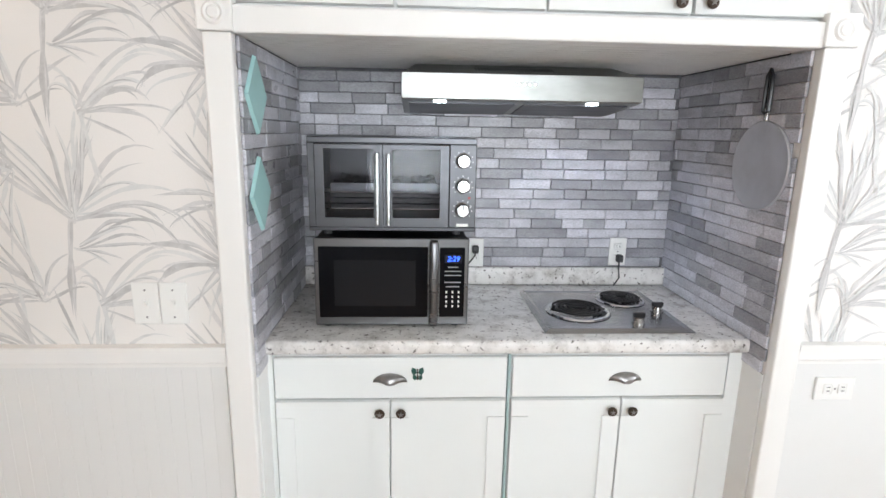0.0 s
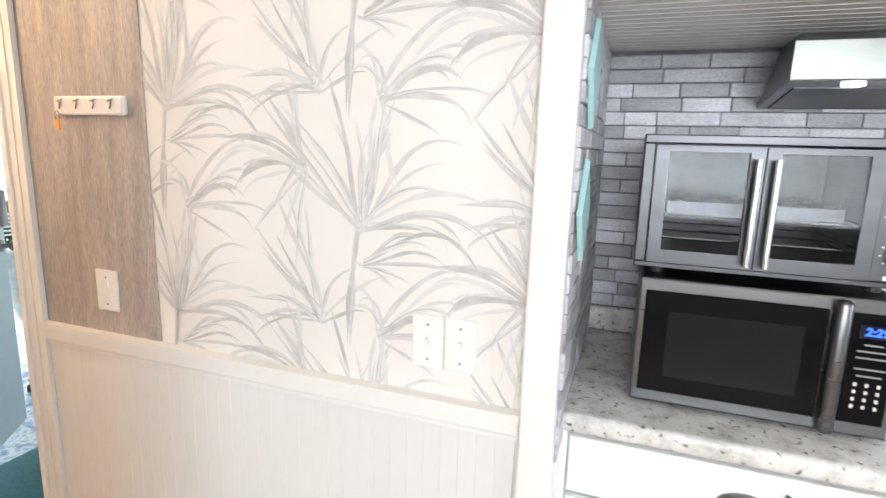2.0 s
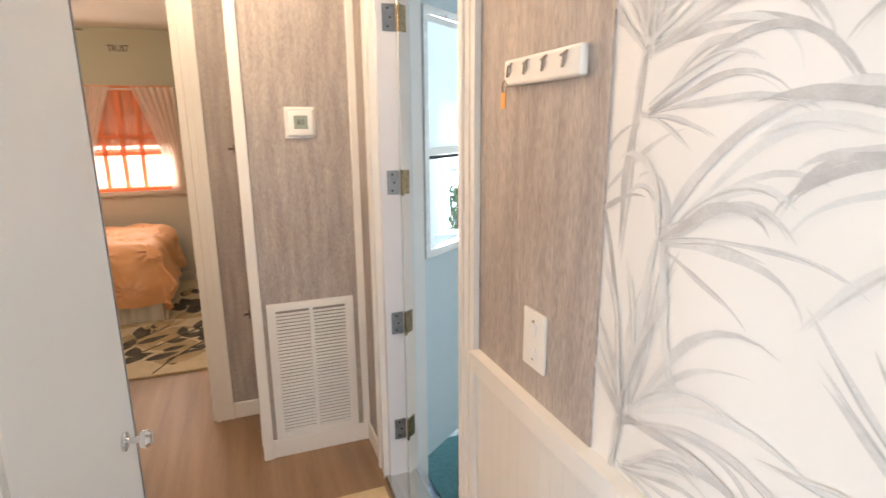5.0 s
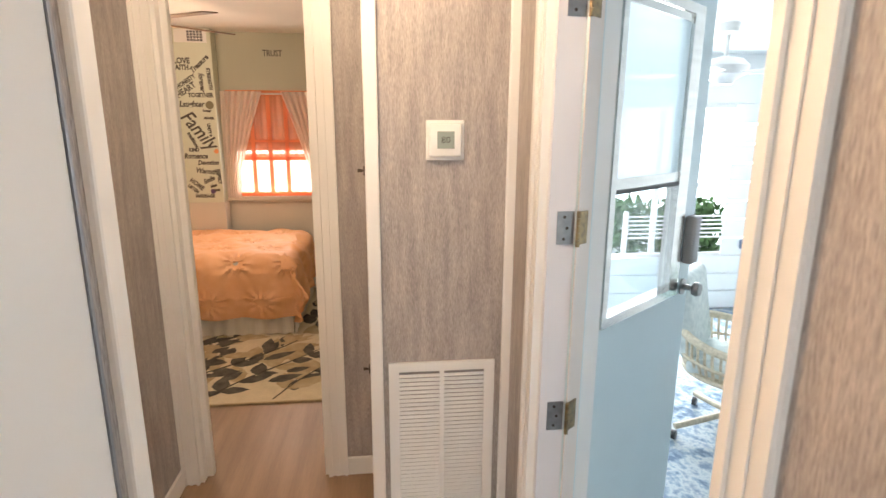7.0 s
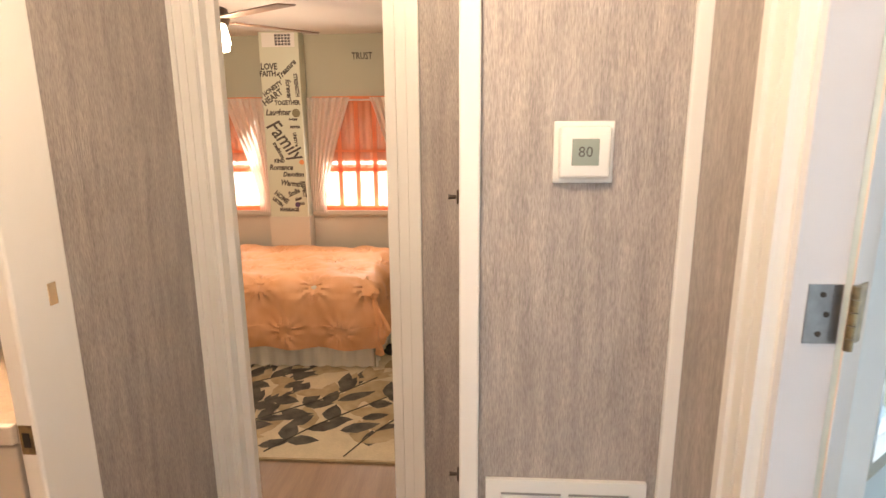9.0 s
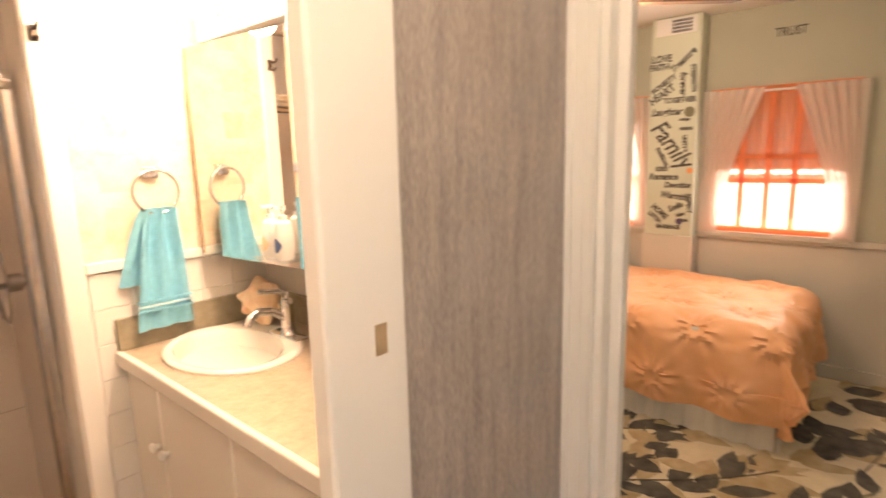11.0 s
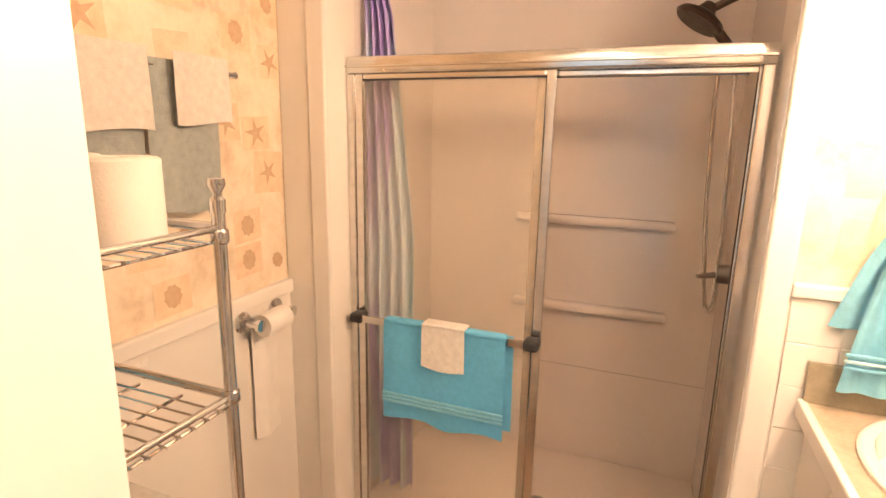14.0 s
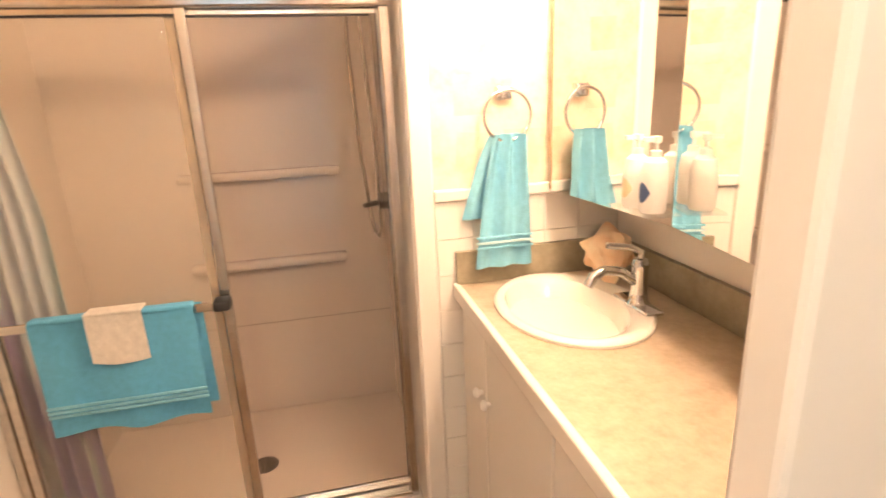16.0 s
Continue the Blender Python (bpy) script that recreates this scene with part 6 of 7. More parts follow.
def star_pts(r, n=5, inner=0.32, turn=0.3):
    return [((r if i % 2 == 0 else r * inner) * math.cos(turn + i * math.pi / n), (r if i % 2 == 0 else r * inner) * math.sin(turn + i * math.pi / n)) for i in range(2 * n)]


rnd = random.Random(5)
east = tagged(new("wallpaper_print_east"), "peach patchwork print with starfish and shells", "wallpaper print", kind="structure")
south = tagged(new("wallpaper_print_south"), "pale patchwork print on the bathroom wall", "wallpaper print", kind="structure")
seen_prints = ((-1.015, 1.485, "star"), (-0.957, 1.750, "shell"), (-0.960, 1.223, "shell"), (-0.958, 1.122, "shell"), (-0.685, 1.087, "shell"), (-0.527, 1.717, "star"))
for gy in range(7):
    for gz in range(9):
        yy, zz = -0.14 - gy * 0.155 + rnd.uniform(-0.02, 0.02), 1.09 + gz * 0.147 + rnd.uniform(-0.02, 0.02)
        w = rnd.uniform(0.045, 0.068)
        pick, tilt, turn, k = rnd.random(), rnd.uniform(-4, 4), rnd.uniform(0, 360), rnd.random()
        if any(abs(yy - py) < 0.11 and abs(zz - pz) < 0.11 for py, pz, _ in seen_prints):
            continue
        if pick < 0.85:
            flat("patch", [(-w, -w), (w, -w), (w, w), (-w, w)], pose(EX - 0.0012 - 0.0004 * ((gy + gz) % 2), yy, zz, 0, tilt, 90), (PATCH1, PATCH2)[pick < 0.5], east)
        if k < 0.25:
            flat("starfish_print", star_pts(0.042), pose(EX - 0.0022, yy, zz, 0, turn, 90), SHELLP, east)
        elif k < 0.55:
            flat("shell_print", [(0.022 * math.cos(a) * (1 + 0.1 * math.cos(9 * a)), 0.026 * math.sin(a) * (1 + 0.1 * math.cos(9 * a))) for a in [i * math.pi / 12 for i in range(24)]], pose(EX - 0.0022, yy, zz, 0, turn, 90), SHELLP, east)
for n, (yy, zz, what) in enumerate(seen_prints):
    flat("patch", [(-0.055, -0.048), (0.056, -0.046), (0.054, 0.047), (-0.057, 0.045)], pose(EX - 0.0018 - 0.0001 * n, yy, zz, 0, 3, 90), PATCH1, east)
    pts = star_pts(0.046) if what == "star" else [(0.026 * math.cos(a) * (1 + 0.1 * math.cos(9 * a)), 0.030 * math.sin(a) * (1 + 0.1 * math.cos(9 * a))) for a in [i * math.pi / 12 for i in range(24)]]
    flat("starfish_print" if what == "star" else "shell_print", pts, pose(EX - 0.0028, yy, zz, 0, 12, 90), SHELLP, east)
for gx in range(4):
    for gz in range(7):
        if rnd.random() < 0.6:
            xx, zz, w = -3.02 - gx * 0.14, 1.28 + gz * 0.15, rnd.uniform(0.035, 0.055)
            flat("patch", [(-w, -w), (w, -w), (w, w), (-w, w)], pose(xx, -1.1385, zz, 0, rnd.uniform(-4, 4), 0), (PATCH2, PATCH2, PATCH1)[gz % 3], south)

# ---- bedroom ----
BXF, BYR, BZT = -5.24, 0.27, 0.60
x = thing("bed", "single bed with a pleated white bed skirt", "bed")
part("mattress", rbox(-6.30, BXF - 0.02, -1.9, BYR - 0.02, 0.30, 0.565, 0.05, 4), SKIRT, x, smooth=True)
part("box_base", boxes((-6.30, BXF - 0.04, -1.9, BYR - 0.04, 0.10, 0.30)), SKIRT, x)


def pleated(parent, a, b, z0, z1, nwave, amp):
    """A pleated skirt from a to b (points on plan)."""
    bm = bmesh.new()
    a, b = Vector((*a, 0)), Vector((*b, 0))
    d = b - a
    nrm = Vector((d.y, -d.x, 0)).normalized()
    n = nwave * 8
    rows = []
    for z, k in ((z1, 0.35), ((z0 + z1) / 2, 0.8), (z0, 1.0)):
        rows.append([bm.verts.new(a + d * (i / n) + nrm * amp * k * (math.sin(2 * math.pi * nwave * i / n) + 0.5 * noise.noise(Vector((i * 0.13, z, 3)))) + Vector((0, 0, z))) for i in range(n + 1)])
    for A, B in zip(rows, rows[1:]):
        for i in range(n):
            bm.faces.new((A[i], A[i + 1], B[i + 1], B[i]))
    bmesh.ops.solidify(bm, geom=bm.faces[:], thickness=0.003)
    part("skirt", bm, SKIRT, parent, "pleated white skirt", True)


pleated(x, (BXF + 0.01, -1.9), (BXF + 0.01, BYR - 0.01), 0.012, 0.33, 22, 0.012)
pleated(x, (BXF + 0.01, BYR), (-6.30, BYR), 0.012, 0.33, 11, 0.012)

x = thing("comforter", "peach pinch-pleated comforter draped over the bed", "comforter")
bm = bmesh.new()
pins = [(-1.75 + 0.36 * i + (0.18 if j % 2 else 0), -6.15 + 0.30 * j) for i in range(8) for j in range(5)]
na, nb = 150, 96
a0, a1, b0, b1 = -1.9, BYR + 0.36, -6.32, BXF + 0.42
rows = []
for ib in range(nb + 1):
    row = []
    for ia in range(na + 1):
        a, b = a0 + (a1 - a0) * ia / na, b0 + (b1 - b0) * ib / nb
        r = 0.11

        def bend(d):
            if d <= 0:
                return 0.0, 0.0
            q = min(d / r, math.pi / 2)
            return r * math.sin(q), r * (1 - math.cos(q)) + max(0.0, d - r * math.pi / 2)
        oa, da = bend(a - (BYR - r))
        ob_, db = bend(b - (BXF - r))
        drop = (da ** 3 + db ** 3) ** (1 / 3)
        yy, xx = min(a, BYR - r) + oa, min(b, BXF - r) + ob_
        h = 0.022 * noise.noise(Vector((a * 5, b * 5, 1))) + 0.006 * noise.noise(Vector((a * 13, b * 13, 2)))
        for pa, pb in pins:
            d2 = (a - pa) ** 2 + (b - pb) ** 2
            if d2 < 0.06:
                d = math.sqrt(d2)
                th = math.atan2(b - pb, a - pa)
                h += -0.020 * math.exp(-(d / 0.035) ** 2) + 0.009 * math.cos(11 * th + pa * 7) * math.exp(-((d - 0.07) / 0.06) ** 2) + 0.006 * math.exp(-((d - 0.16) / 0.06) ** 2)
        up = 1.0 if drop < 0.03 else 0.25
        flare = 0.05 * min(1, drop / 0.3) * (1 + 0.6 * math.sin(a * 17) * (db > 0.1) + 0.6 * math.sin(b * 17) * (da > 0.1))
        xx += (h * (1 - up) * (1 if db > da else 0) * 1.4 + (flare if db > 0.02 else 0))
        yy += (h * (1 - up) * (1 if da >= db else 0) * 1.4 + (flare if da > 0.02 else 0))
        row.append(bm.verts.new((xx, yy, max(0.10, BZT + h * up - drop * (1.0 if drop < 0.3 else 0.96)))))
    rows.append(row)
for A, B in zip(rows, rows[1:]):
    for i in range(na):
        bm.faces.new((A[i], A[i + 1], B[i + 1], B[i]))
bmesh.ops.solidify(bm, geom=bm.faces[:], thickness=0.012)
part("quilt", bm, PEACH, x, smooth=True)
for pa, pb in pins:
    if pa < BYR - 0.14 and pb < BXF - 0.14:
        bm = bmesh.new()
        lathe(bm, ((0.0, 0.009), (0.006, 0.008), (0.010, 0.003), (0.012, -0.006)), 10, pose(pb, pa, BZT - 0.016))
        part("pinch_knot", bm, PEACH, x, smooth=True)

# rug
x = thing("area_rug", "cream rug with charcoal and tan watercolour leaves", "rug")
part("base", rbox(-6.40, -4.20, -1.9, 1.25, 0.001, 0.010, 0.003), RUGBASE, x)
part("binding", boxes((-4.20, -4.188, -1.9, 1.25, 0.001, 0.011)), RUGTAN, x, "tan bound edge")
rr_ = random.Random(11)


def rug_leaf(cx, cy, ang, ln, wd, z, material, name="leaf"):
    bm = bmesh.new()
    pts = []
    for s in (1, -1):
        for i in range(9):
            t = i / 8 if s == 1 else 1 - i / 8
            w = wd * math.sin(math.pi * t ** 0.8) * s * (1 + 0.08 * math.sin(t * 20))
            pts.append((t * ln, w))
    c, s_ = math.cos(ang), math.sin(ang)
    bm.faces.new([bm.verts.new((cx + c * p - s_ * q, cy + s_ * p + c * q, z)) for i, (p, q) in enumerate(pts) if i not in (9, 17)])
    bmesh.ops.triangulate(bm, faces=bm.faces[:])
    part(name, bm, material, x)


k = 0
for sx, sy, ang, n in ((-4.24, -0.10, 2.45, 9), (-4.22, 0.30, 2.6, 9), (-4.24, 0.66, 2.5, 9), (-4.26, -0.52, 2.35, 9), (-4.24, 1.0, 2.75, 8), (-4.6, -0.85, 2.3, 8), (-4.25, -1.0, 2.2, 8), (-5.3, 0.6, 2.8, 8), (-5.2, 0.95, 2.9, 7)):
    px, py = sx, sy
    pts = [(px, py, 0.0135)]
    for i in range(n):
        a = ang + 0.12 * math.sin(i * 0.7 + sx)
        px, py = px + 0.13 * math.cos(a), py + 0.13 * math.sin(a)
        pts.append((px, py, 0.0135))
        for s in (-1, 1):
            k += 1
            if rr_.random() < 0.86:
                dark = rr_.random() < 0.62
                rug_leaf(px, py, a + s * rr_.uniform(0.5, 1.0), rr_.uniform(0.13, 0.22) if dark else rr_.uniform(0.2, 0.3), rr_.uniform(0.032, 0.055) if dark else rr_.uniform(0.05, 0.072), 0.0108 + 0.00012 * (k % 20) + (0.0008 if dark else 0), RUGDARK if dark else RUGTAN)
    bm = bmesh.new()
    tube(bm, pts, 0.0035, 5)
    part("stem", bm, RUGDARK, x)

for i in range(70):
    dark = i % 5 < 3
    rug_leaf(rr_.uniform(-5.3, -4.28), rr_.uniform(-0.9, 1.1), rr_.uniform(1.6, 3.6), rr_.uniform(0.14, 0.24) if dark else rr_.uniform(0.18, 0.28), rr_.uniform(0.03, 0.05), 0.0106 + 0.00003 * i + (0.001 if dark else 0), RUGDARK if dark else RUGTAN)

for i in range(58):
    dark = i % 5 < 3
    rug_leaf(rr_.uniform(-6.25, -5.2), rr_.uniform(0.3, 1.15), rr_.uniform(1.6, 3.6), rr_.uniform(0.18, 0.30) if dark else rr_.uniform(0.22, 0.34), rr_.uniform(0.045, 0.075), 0.0106 + 0.00005 * i + (0.0012 if dark else 0), RUGDARK if dark else RUGTAN)

# duct cover with lettering
WX = -6.30
x = thing("word_column", "pale boxed column covered with family word stickers", "column")
part("column", rbox(-6.44, WX, -0.79, -0.47, 0.0, 2.32, 0.006), WORDBOARD, x)
part("lower_box", rbox(-6.44, WX + 0.012, -0.80, -0.46, 0.0, 0.86, 0.004), BEDWHITE, x, "off-white lower casing")
v = part("vent", boxes((WX, WX + 0.008, -0.76, -0.50, 2.205, 2.31)), WHITE, x, "white air vent")
part("vent_grid", boxes(*[(WX + 0.0085, WX + 0.0095, -0.655 + i * 0.026, -0.635 + i * 0.026, 2.215 + j * 0.022, 2.232 + j * 0.022) for i in range(5) for j in range(4)]), mat("vent_dark", (0.08, 0.08, 0.10), 0.5), v)
for w, px, py, ang, size in (("LOVE", 228, 270, 0, 0.066), ("FAITH", 224, 298, 0, 0.058), ("Treasure", 294, 282, 42, 0.062), ("HONESTY", 242, 358, 33, 0.048), ("HEART", 242, 394, 33, 0.070), ("forever", 303, 360, -88, 0.060),
                             ("STRENGTH", 332, 345, -86, 0.042), ("TOGETHER", 298, 416, 0, 0.048), ("Laughter", 262, 455, 0, 0.068), ("be happy", 320, 483, 0, 0.022), ("HONOR", 328, 516, 0, 0.026), ("UNITY", 328, 562, -86, 0.036),
                             ("Family", 288, 570, -52, 0.170), ("traditions", 264, 612, -62, 0.044), ("KIND", 268, 658, 0, 0.042), ("Romance", 274, 686, 0, 0.062), ("Devotion", 322, 716, 0, 0.054), ("Warmth", 314, 755, -6, 0.062),
                             ("Smile", 324, 795, 24, 0.056), ("HOME", 276, 815, -40, 0.056), ("LISTEN", 262, 836, -40, 0.040), ("bless", 342, 822, 20, 0.034), ("HUG", 356, 843, 0, 0.026), ("RESPECT", 364, 780, -86, 0.040), ("MARRIAGE", 308, 870, 0, 0.040)):
    u = (px - (190 + (py - 195) * 0.062)) * 0.00214
    writing(w, size, pose(WX + 0.001, -0.79 + u, 2.2 - (py - 195) * 0.0019, 90, 0, 90) @ pose(0, 0, 0, 0, 0, ang), INK, x, "lettering", 0.25 if w[1:].islower() else 0.0, 0.0024, 0.84)
for u, z, r, m in ((0.268, 1.70, 0.034, mat("olive_dot", (0.20, 0.19, 0.12), 0.6)), (0.235, 0.96, 0.022, mat("purple_dot", (0.10, 0.07, 0.16), 0.6)), (0.29, 1.31, 0.02, mat("orange_dot", (0.8, 0.35, 0.15), 0.6))):
    bm = bmesh.new()
    cyl(bm, (WX, -0.79 + u, z), (WX + 0.001, -0.79 + u, z), r, seg=24)
    part("dot", bm, m, x)
x = tagged(new("wall_lettering"), "dark TRUST lettering stuck on the sage wall", "wall lettering")
writing("TRUST", 0.075, pose(-6.449, 0.0, 2.148, 90, 0, 90), INK, x, "letters", 0, 0.0012, 0.75)


# windows
def bedroom_window(yc, w, tag):
    y0, y1 = yc - w / 2, yc + w / 2
    g = tagged(new("window_" + tag), "white-framed bedroom window with a half-drawn blind", "window", kind="structure")
    part("window_frame", boxes((-6.53, -6.46, y0, y0 + 0.03, 0.9, 1.8), (-6.53, -6.46, y1 - 0.03, y1, 0.9, 1.8), (-6.53, -6.46, y0 + 0.03, y1 - 0.03, 0.9, 0.93), (-6.53, -6.46, y0 + 0.03, y1 - 0.03, 1.77, 1.8),
                               (-6.52, -6.47, y0 + 0.03, y1 - 0.03, 1.24, 1.28)), WHITE, g)
    p = part("pane", boxes((-6.505, -6.50, y0 + 0.03, y1 - 0.03, 0.93, 1.77)), PANE, g)
    p.visible_shadow = False
    part("window_sill", rbox(-6.55, -6.40, y0 - 0.05, y1 + 0.05, 0.862, 0.90, 0.005), BEDWHITE, g)
    for i in range(11):
        part("blind_slat", boxes((-6.492, -6.468, y0 + 0.032, y1 - 0.032, 1.31 + i * 0.042, 1.3505 + i * 0.042)), mat("mauve_blind", (0.70, 0.62, 0.66), 0.6) if i == 0 else bpy.data.materials["mauve_blind"], g)
    c = thing("curtain_set", "white tie-back curtains over orange sheer at a window", "curtains", "bedroom curtains")
    bm = bmesh.new()
    cyl(bm, (-6.41, y0 - 0.07, 1.805), (-6.41, y1 + 0.07, 1.805), 0.008)
    part("rod", bm, WHITE, c)
    # orange sheer
    bm = bmesh.new()
    n = 60
    rows = [[bm.verts.new((-6.425 + 0.006 * math.sin(i * 1.3), y0 - 0.03 + (w + 0.06) * i / n, z)) for i in range(n + 1)] for z in (1.82, 1.4, 0.905)]
    for A, B in zip(rows, rows[1:]):
        for i in range(n):
            bm.faces.new((A[i], A[i + 1], B[i + 1], B[i]))
    part("orange_sheer", bm, ORANGESHEER, c, "orange sheer panel", True)
    # top band and hem; the inner bands stand in for muntins showing through
    bands = [(y0 - 0.03, y1 + 0.03, 1.79, 1.835), (y0 - 0.03, y1 + 0.03, 0.90, 0.935), (y0 - 0.03, y1 + 0.03, 1.225, 1.255), (y0 - 0.03, y1 + 0.03, 1.385, 1.405)]
    bands += [(y0 + w * f, y0 + w * f + 0.035, 0.935, 1.79) for f in (0.22, 0.42, 0.62)]
    for i, b in enumerate(bands):
        part("orange_band", boxes((-6.418 - 0.001 * (i % 2), -6.4165 - 0.001 * (i % 2), *b)), ORANGEBAND, c, "deep orange band over the sheer")
    # white side panels, swept outwards and tied
    for s in (-1, 1):
        bm = bmesh.new()
        rows = []
        nz, n = 26, 44
        for j in range(nz + 1):
            v = j / nz
            e = y0 - 0.07 if s < 0 else y1 + 0.07
            wt = 0.27 * (1 - v) ** 1.25 + 0.09 if v < 0.85 else 0.27 * 0.15 ** 1.25 + 0.09 + 0.06 * (v - 0.85)
            wt *= min(1.0, w / 0.74)
            rows.append([bm.verts.new((-6.395 + 0.011 * math.sin(i * 0.9 + 2 * v), e - s * wt * i / n, 1.825 + (0.885 - 1.825) * v)) for i in range(n + 1)])
        for A, B in zip(rows, rows[1:]):
            for i in range(n):
                bm.faces.new((A[i], A[i + 1], B[i + 1], B[i]))
        part("side_panel", bm, WHITESHEER, c, "sheer white side curtain", True)


bedroom_window(-0.02, 0.74, "1")
bedroom_window(-1.31, 0.88, "2")

# ceiling fan with lights
x = thing("bedroom_ceiling_fan", "brown ceiling fan with two lit glass shades", "ceiling fan")
x.location = (-4.95, -0.52, 0)
bm = bmesh.new()
lathe(bm, ((0.0, 2.32), (0.07, 2.32), (0.075, 2.28), (0.03, 2.26), (0.03, 2.20), (0.10, 2.19), (0.11, 2.14), (0.09, 2.10), (0.04, 2.09), (0.0, 2.09)), 28)
part("motor", bm, BRONZE, x, smooth=True)
for i in range(5):
    a = 2 * math.pi * i / 5 + 1.05
    bm = rbox(0.12, 0.62, -0.06, 0.06, 2.128, 2.136, 0.003)
    bmesh.ops.transform(bm, matrix=pose(0, 0, 0, 0, 0, math.degrees(a)) @ pose(0, 0, 2.13, 8) @ pose(0, 0, -2.13), verts=bm.verts[:])
    part("blade", bm, mat("walnut_blade", (0.20, 0.12, 0.07), 0.4, var=0.3, scale=8) if i == 0 else bpy.data.materials["walnut_blade"], x)
for i, (sx, sy) in enumerate(((0.06, 0.08), (0.03, -0.09), (-0.10, 0.0))):
    bm = bmesh.new()
    lathe(bm, ((0.018, 0.0), (0.03, -0.02), (0.048, -0.07), (0.055, -0.10)), 20, pose(sx * 1.3, sy * 1.3, 2.10) @ pose(0, 0, 0, sy * -160, sx * 160))
    part("shade", bm, BULBGLOW, x, "lit frosted glass shade", True).visible_shadow = False

# ---- sunroom ----
x = thing("sunroom_chair", "cream wicker swivel chair with blue-grey cushions on casters", "chair")
x.matrix_world = pose(-3.86, 2.84, SZ, 0, 0, 46)
for i in range(4):
    a = math.radians(45 + 90 * i)
    bm = bmesh.new()
    tube(bm, [(0.03 * math.cos(a), 0.03 * math.sin(a), 0.13), (0.16 * math.cos(a), 0.16 * math.sin(a), 0.105), (0.33 * math.cos(a), 0.33 * math.sin(a), 0.075)], 0.018, 10)
    l = part("leg", bm, WICKER, x, smooth=True)
    bm = bmesh.new()
    cyl(bm, (0.33 * math.cos(a) - 0.012, 0.33 * math.sin(a), 0.026), (0.33 * math.cos(a) + 0.012, 0.33 * math.sin(a), 0.026), 0.026, seg=14)
    part("caster", bm, RUBBER, l)
bm = bmesh.new()
cyl(bm, (0, 0, 0.10), (0, 0, 0.36), 0.022)
part("column", bm, mat("navy_post", (0.02, 0.025, 0.05), 0.35), x, "dark swivel post")
bm = bmesh.new()
lathe(bm, ((0.0, 0.345), (0.20, 0.35), (0.25, 0.37), (0.265, 0.40)), 32)
part("seat_pan", bm, WICKER, x, smooth=True)
for k in range(34):
    a = math.radians(50 + 260 * k / 33)
    top = 0.57 + 0.06 * max(0, -math.cos(a)) ** 1.5
    bm = bmesh.new()
    tube(bm, [(0.26 * math.cos(a), 0.26 * math.sin(a), 0.39), (0.30 * math.cos(a), 0.30 * math.sin(a), 0.5), (0.31 * math.cos(a), 0.31 * math.sin(a), top)], 0.0075, 6)
    part("spindle", bm, WICKER, x)
for f, r in ((0.0, 0.016), (0.45, 0.009), (1.0, 0.022)):
    bm = bmesh.new()
    tube(bm, [((0.265 + 0.05 * min(1, f * 2)) * math.cos(a), (0.265 + 0.05 * min(1, f * 2)) * math.sin(a), 0.39 + f * (0.18 + 0.06 * max(0, -math.cos(a)) ** 1.5)) for a in [math.radians(50 + 260 * k / 40) for k in range(41)]], r, 8)
    part("rim", bm, WICKER, x, smooth=True)
part("seat_cushion", rbox(-0.22, 0.24, -0.22, 0.22, 0.385, 0.47, 0.035, 4), CUSHION, x, "blue-grey seat cushion", True)
bm = rbox(-0.05, 0.04, -0.21, 0.21, 0.0, 0.46, 0.04, 4)
bmesh.ops.transform(bm, matrix=pose(-0.21, 0, 0.46, 0, -10), verts=bm.verts[:])
part("back_cushion", bm, CUSHION, x, "blue-grey back cushion", True)
x = thing("glass_table", "round glass-topped wicker table in the sunroom", "table")
x.location = (-3.72, 3.38, SZ)
bm = bmesh.new()
lathe(bm, ((0.0, 0.735), (0.50, 0.735), (0.508, 0.741), (0.50, 0.747), (0.0, 0.747)), 48)
part("glass_top", bm, TABLEGLASS, x, smooth=True)
bm = bmesh.new()
lathe(bm, ((0.28, 0.0), (0.27, 0.03), (0.15, 0.2), (0.11, 0.36), (0.15, 0.55), (0.26, 0.72), (0.26, 0.734), (0, 0.734)), 32)
part("pedestal", bm, WICKER, x, smooth=True)
x = thing("sunroom_ceiling_fan", "white ceiling fan on a short rod", "ceiling fan")
x.location = (-4.65, 3.08, 0)
bm = bmesh.new()
lathe(bm, ((0.0, 2.15), (0.07, 2.15), (0.06, 2.10), (0.015, 2.08), (0.015, 1.96), (0.10, 1.94), (0.14, 1.90), (0.13, 1.85), (0.07, 1.82), (0.05, 1.79), (0, 1.785)), 28)
part("motor", bm, WHITE, x, smooth=True)
for i in range(5):
    bm = rbox(0.15, 0.60, -0.06, 0.06, 1.855, 1.862, 0.002)
    bmesh.ops.transform(bm, matrix=pose(0, 0, 0, 0, 0, 72 * i + 20) @ pose(0, 0, 1.858, 7) @ pose(0, 0, -1.858), verts=bm.verts[:])
    part("blade", bm, WHITE, x)
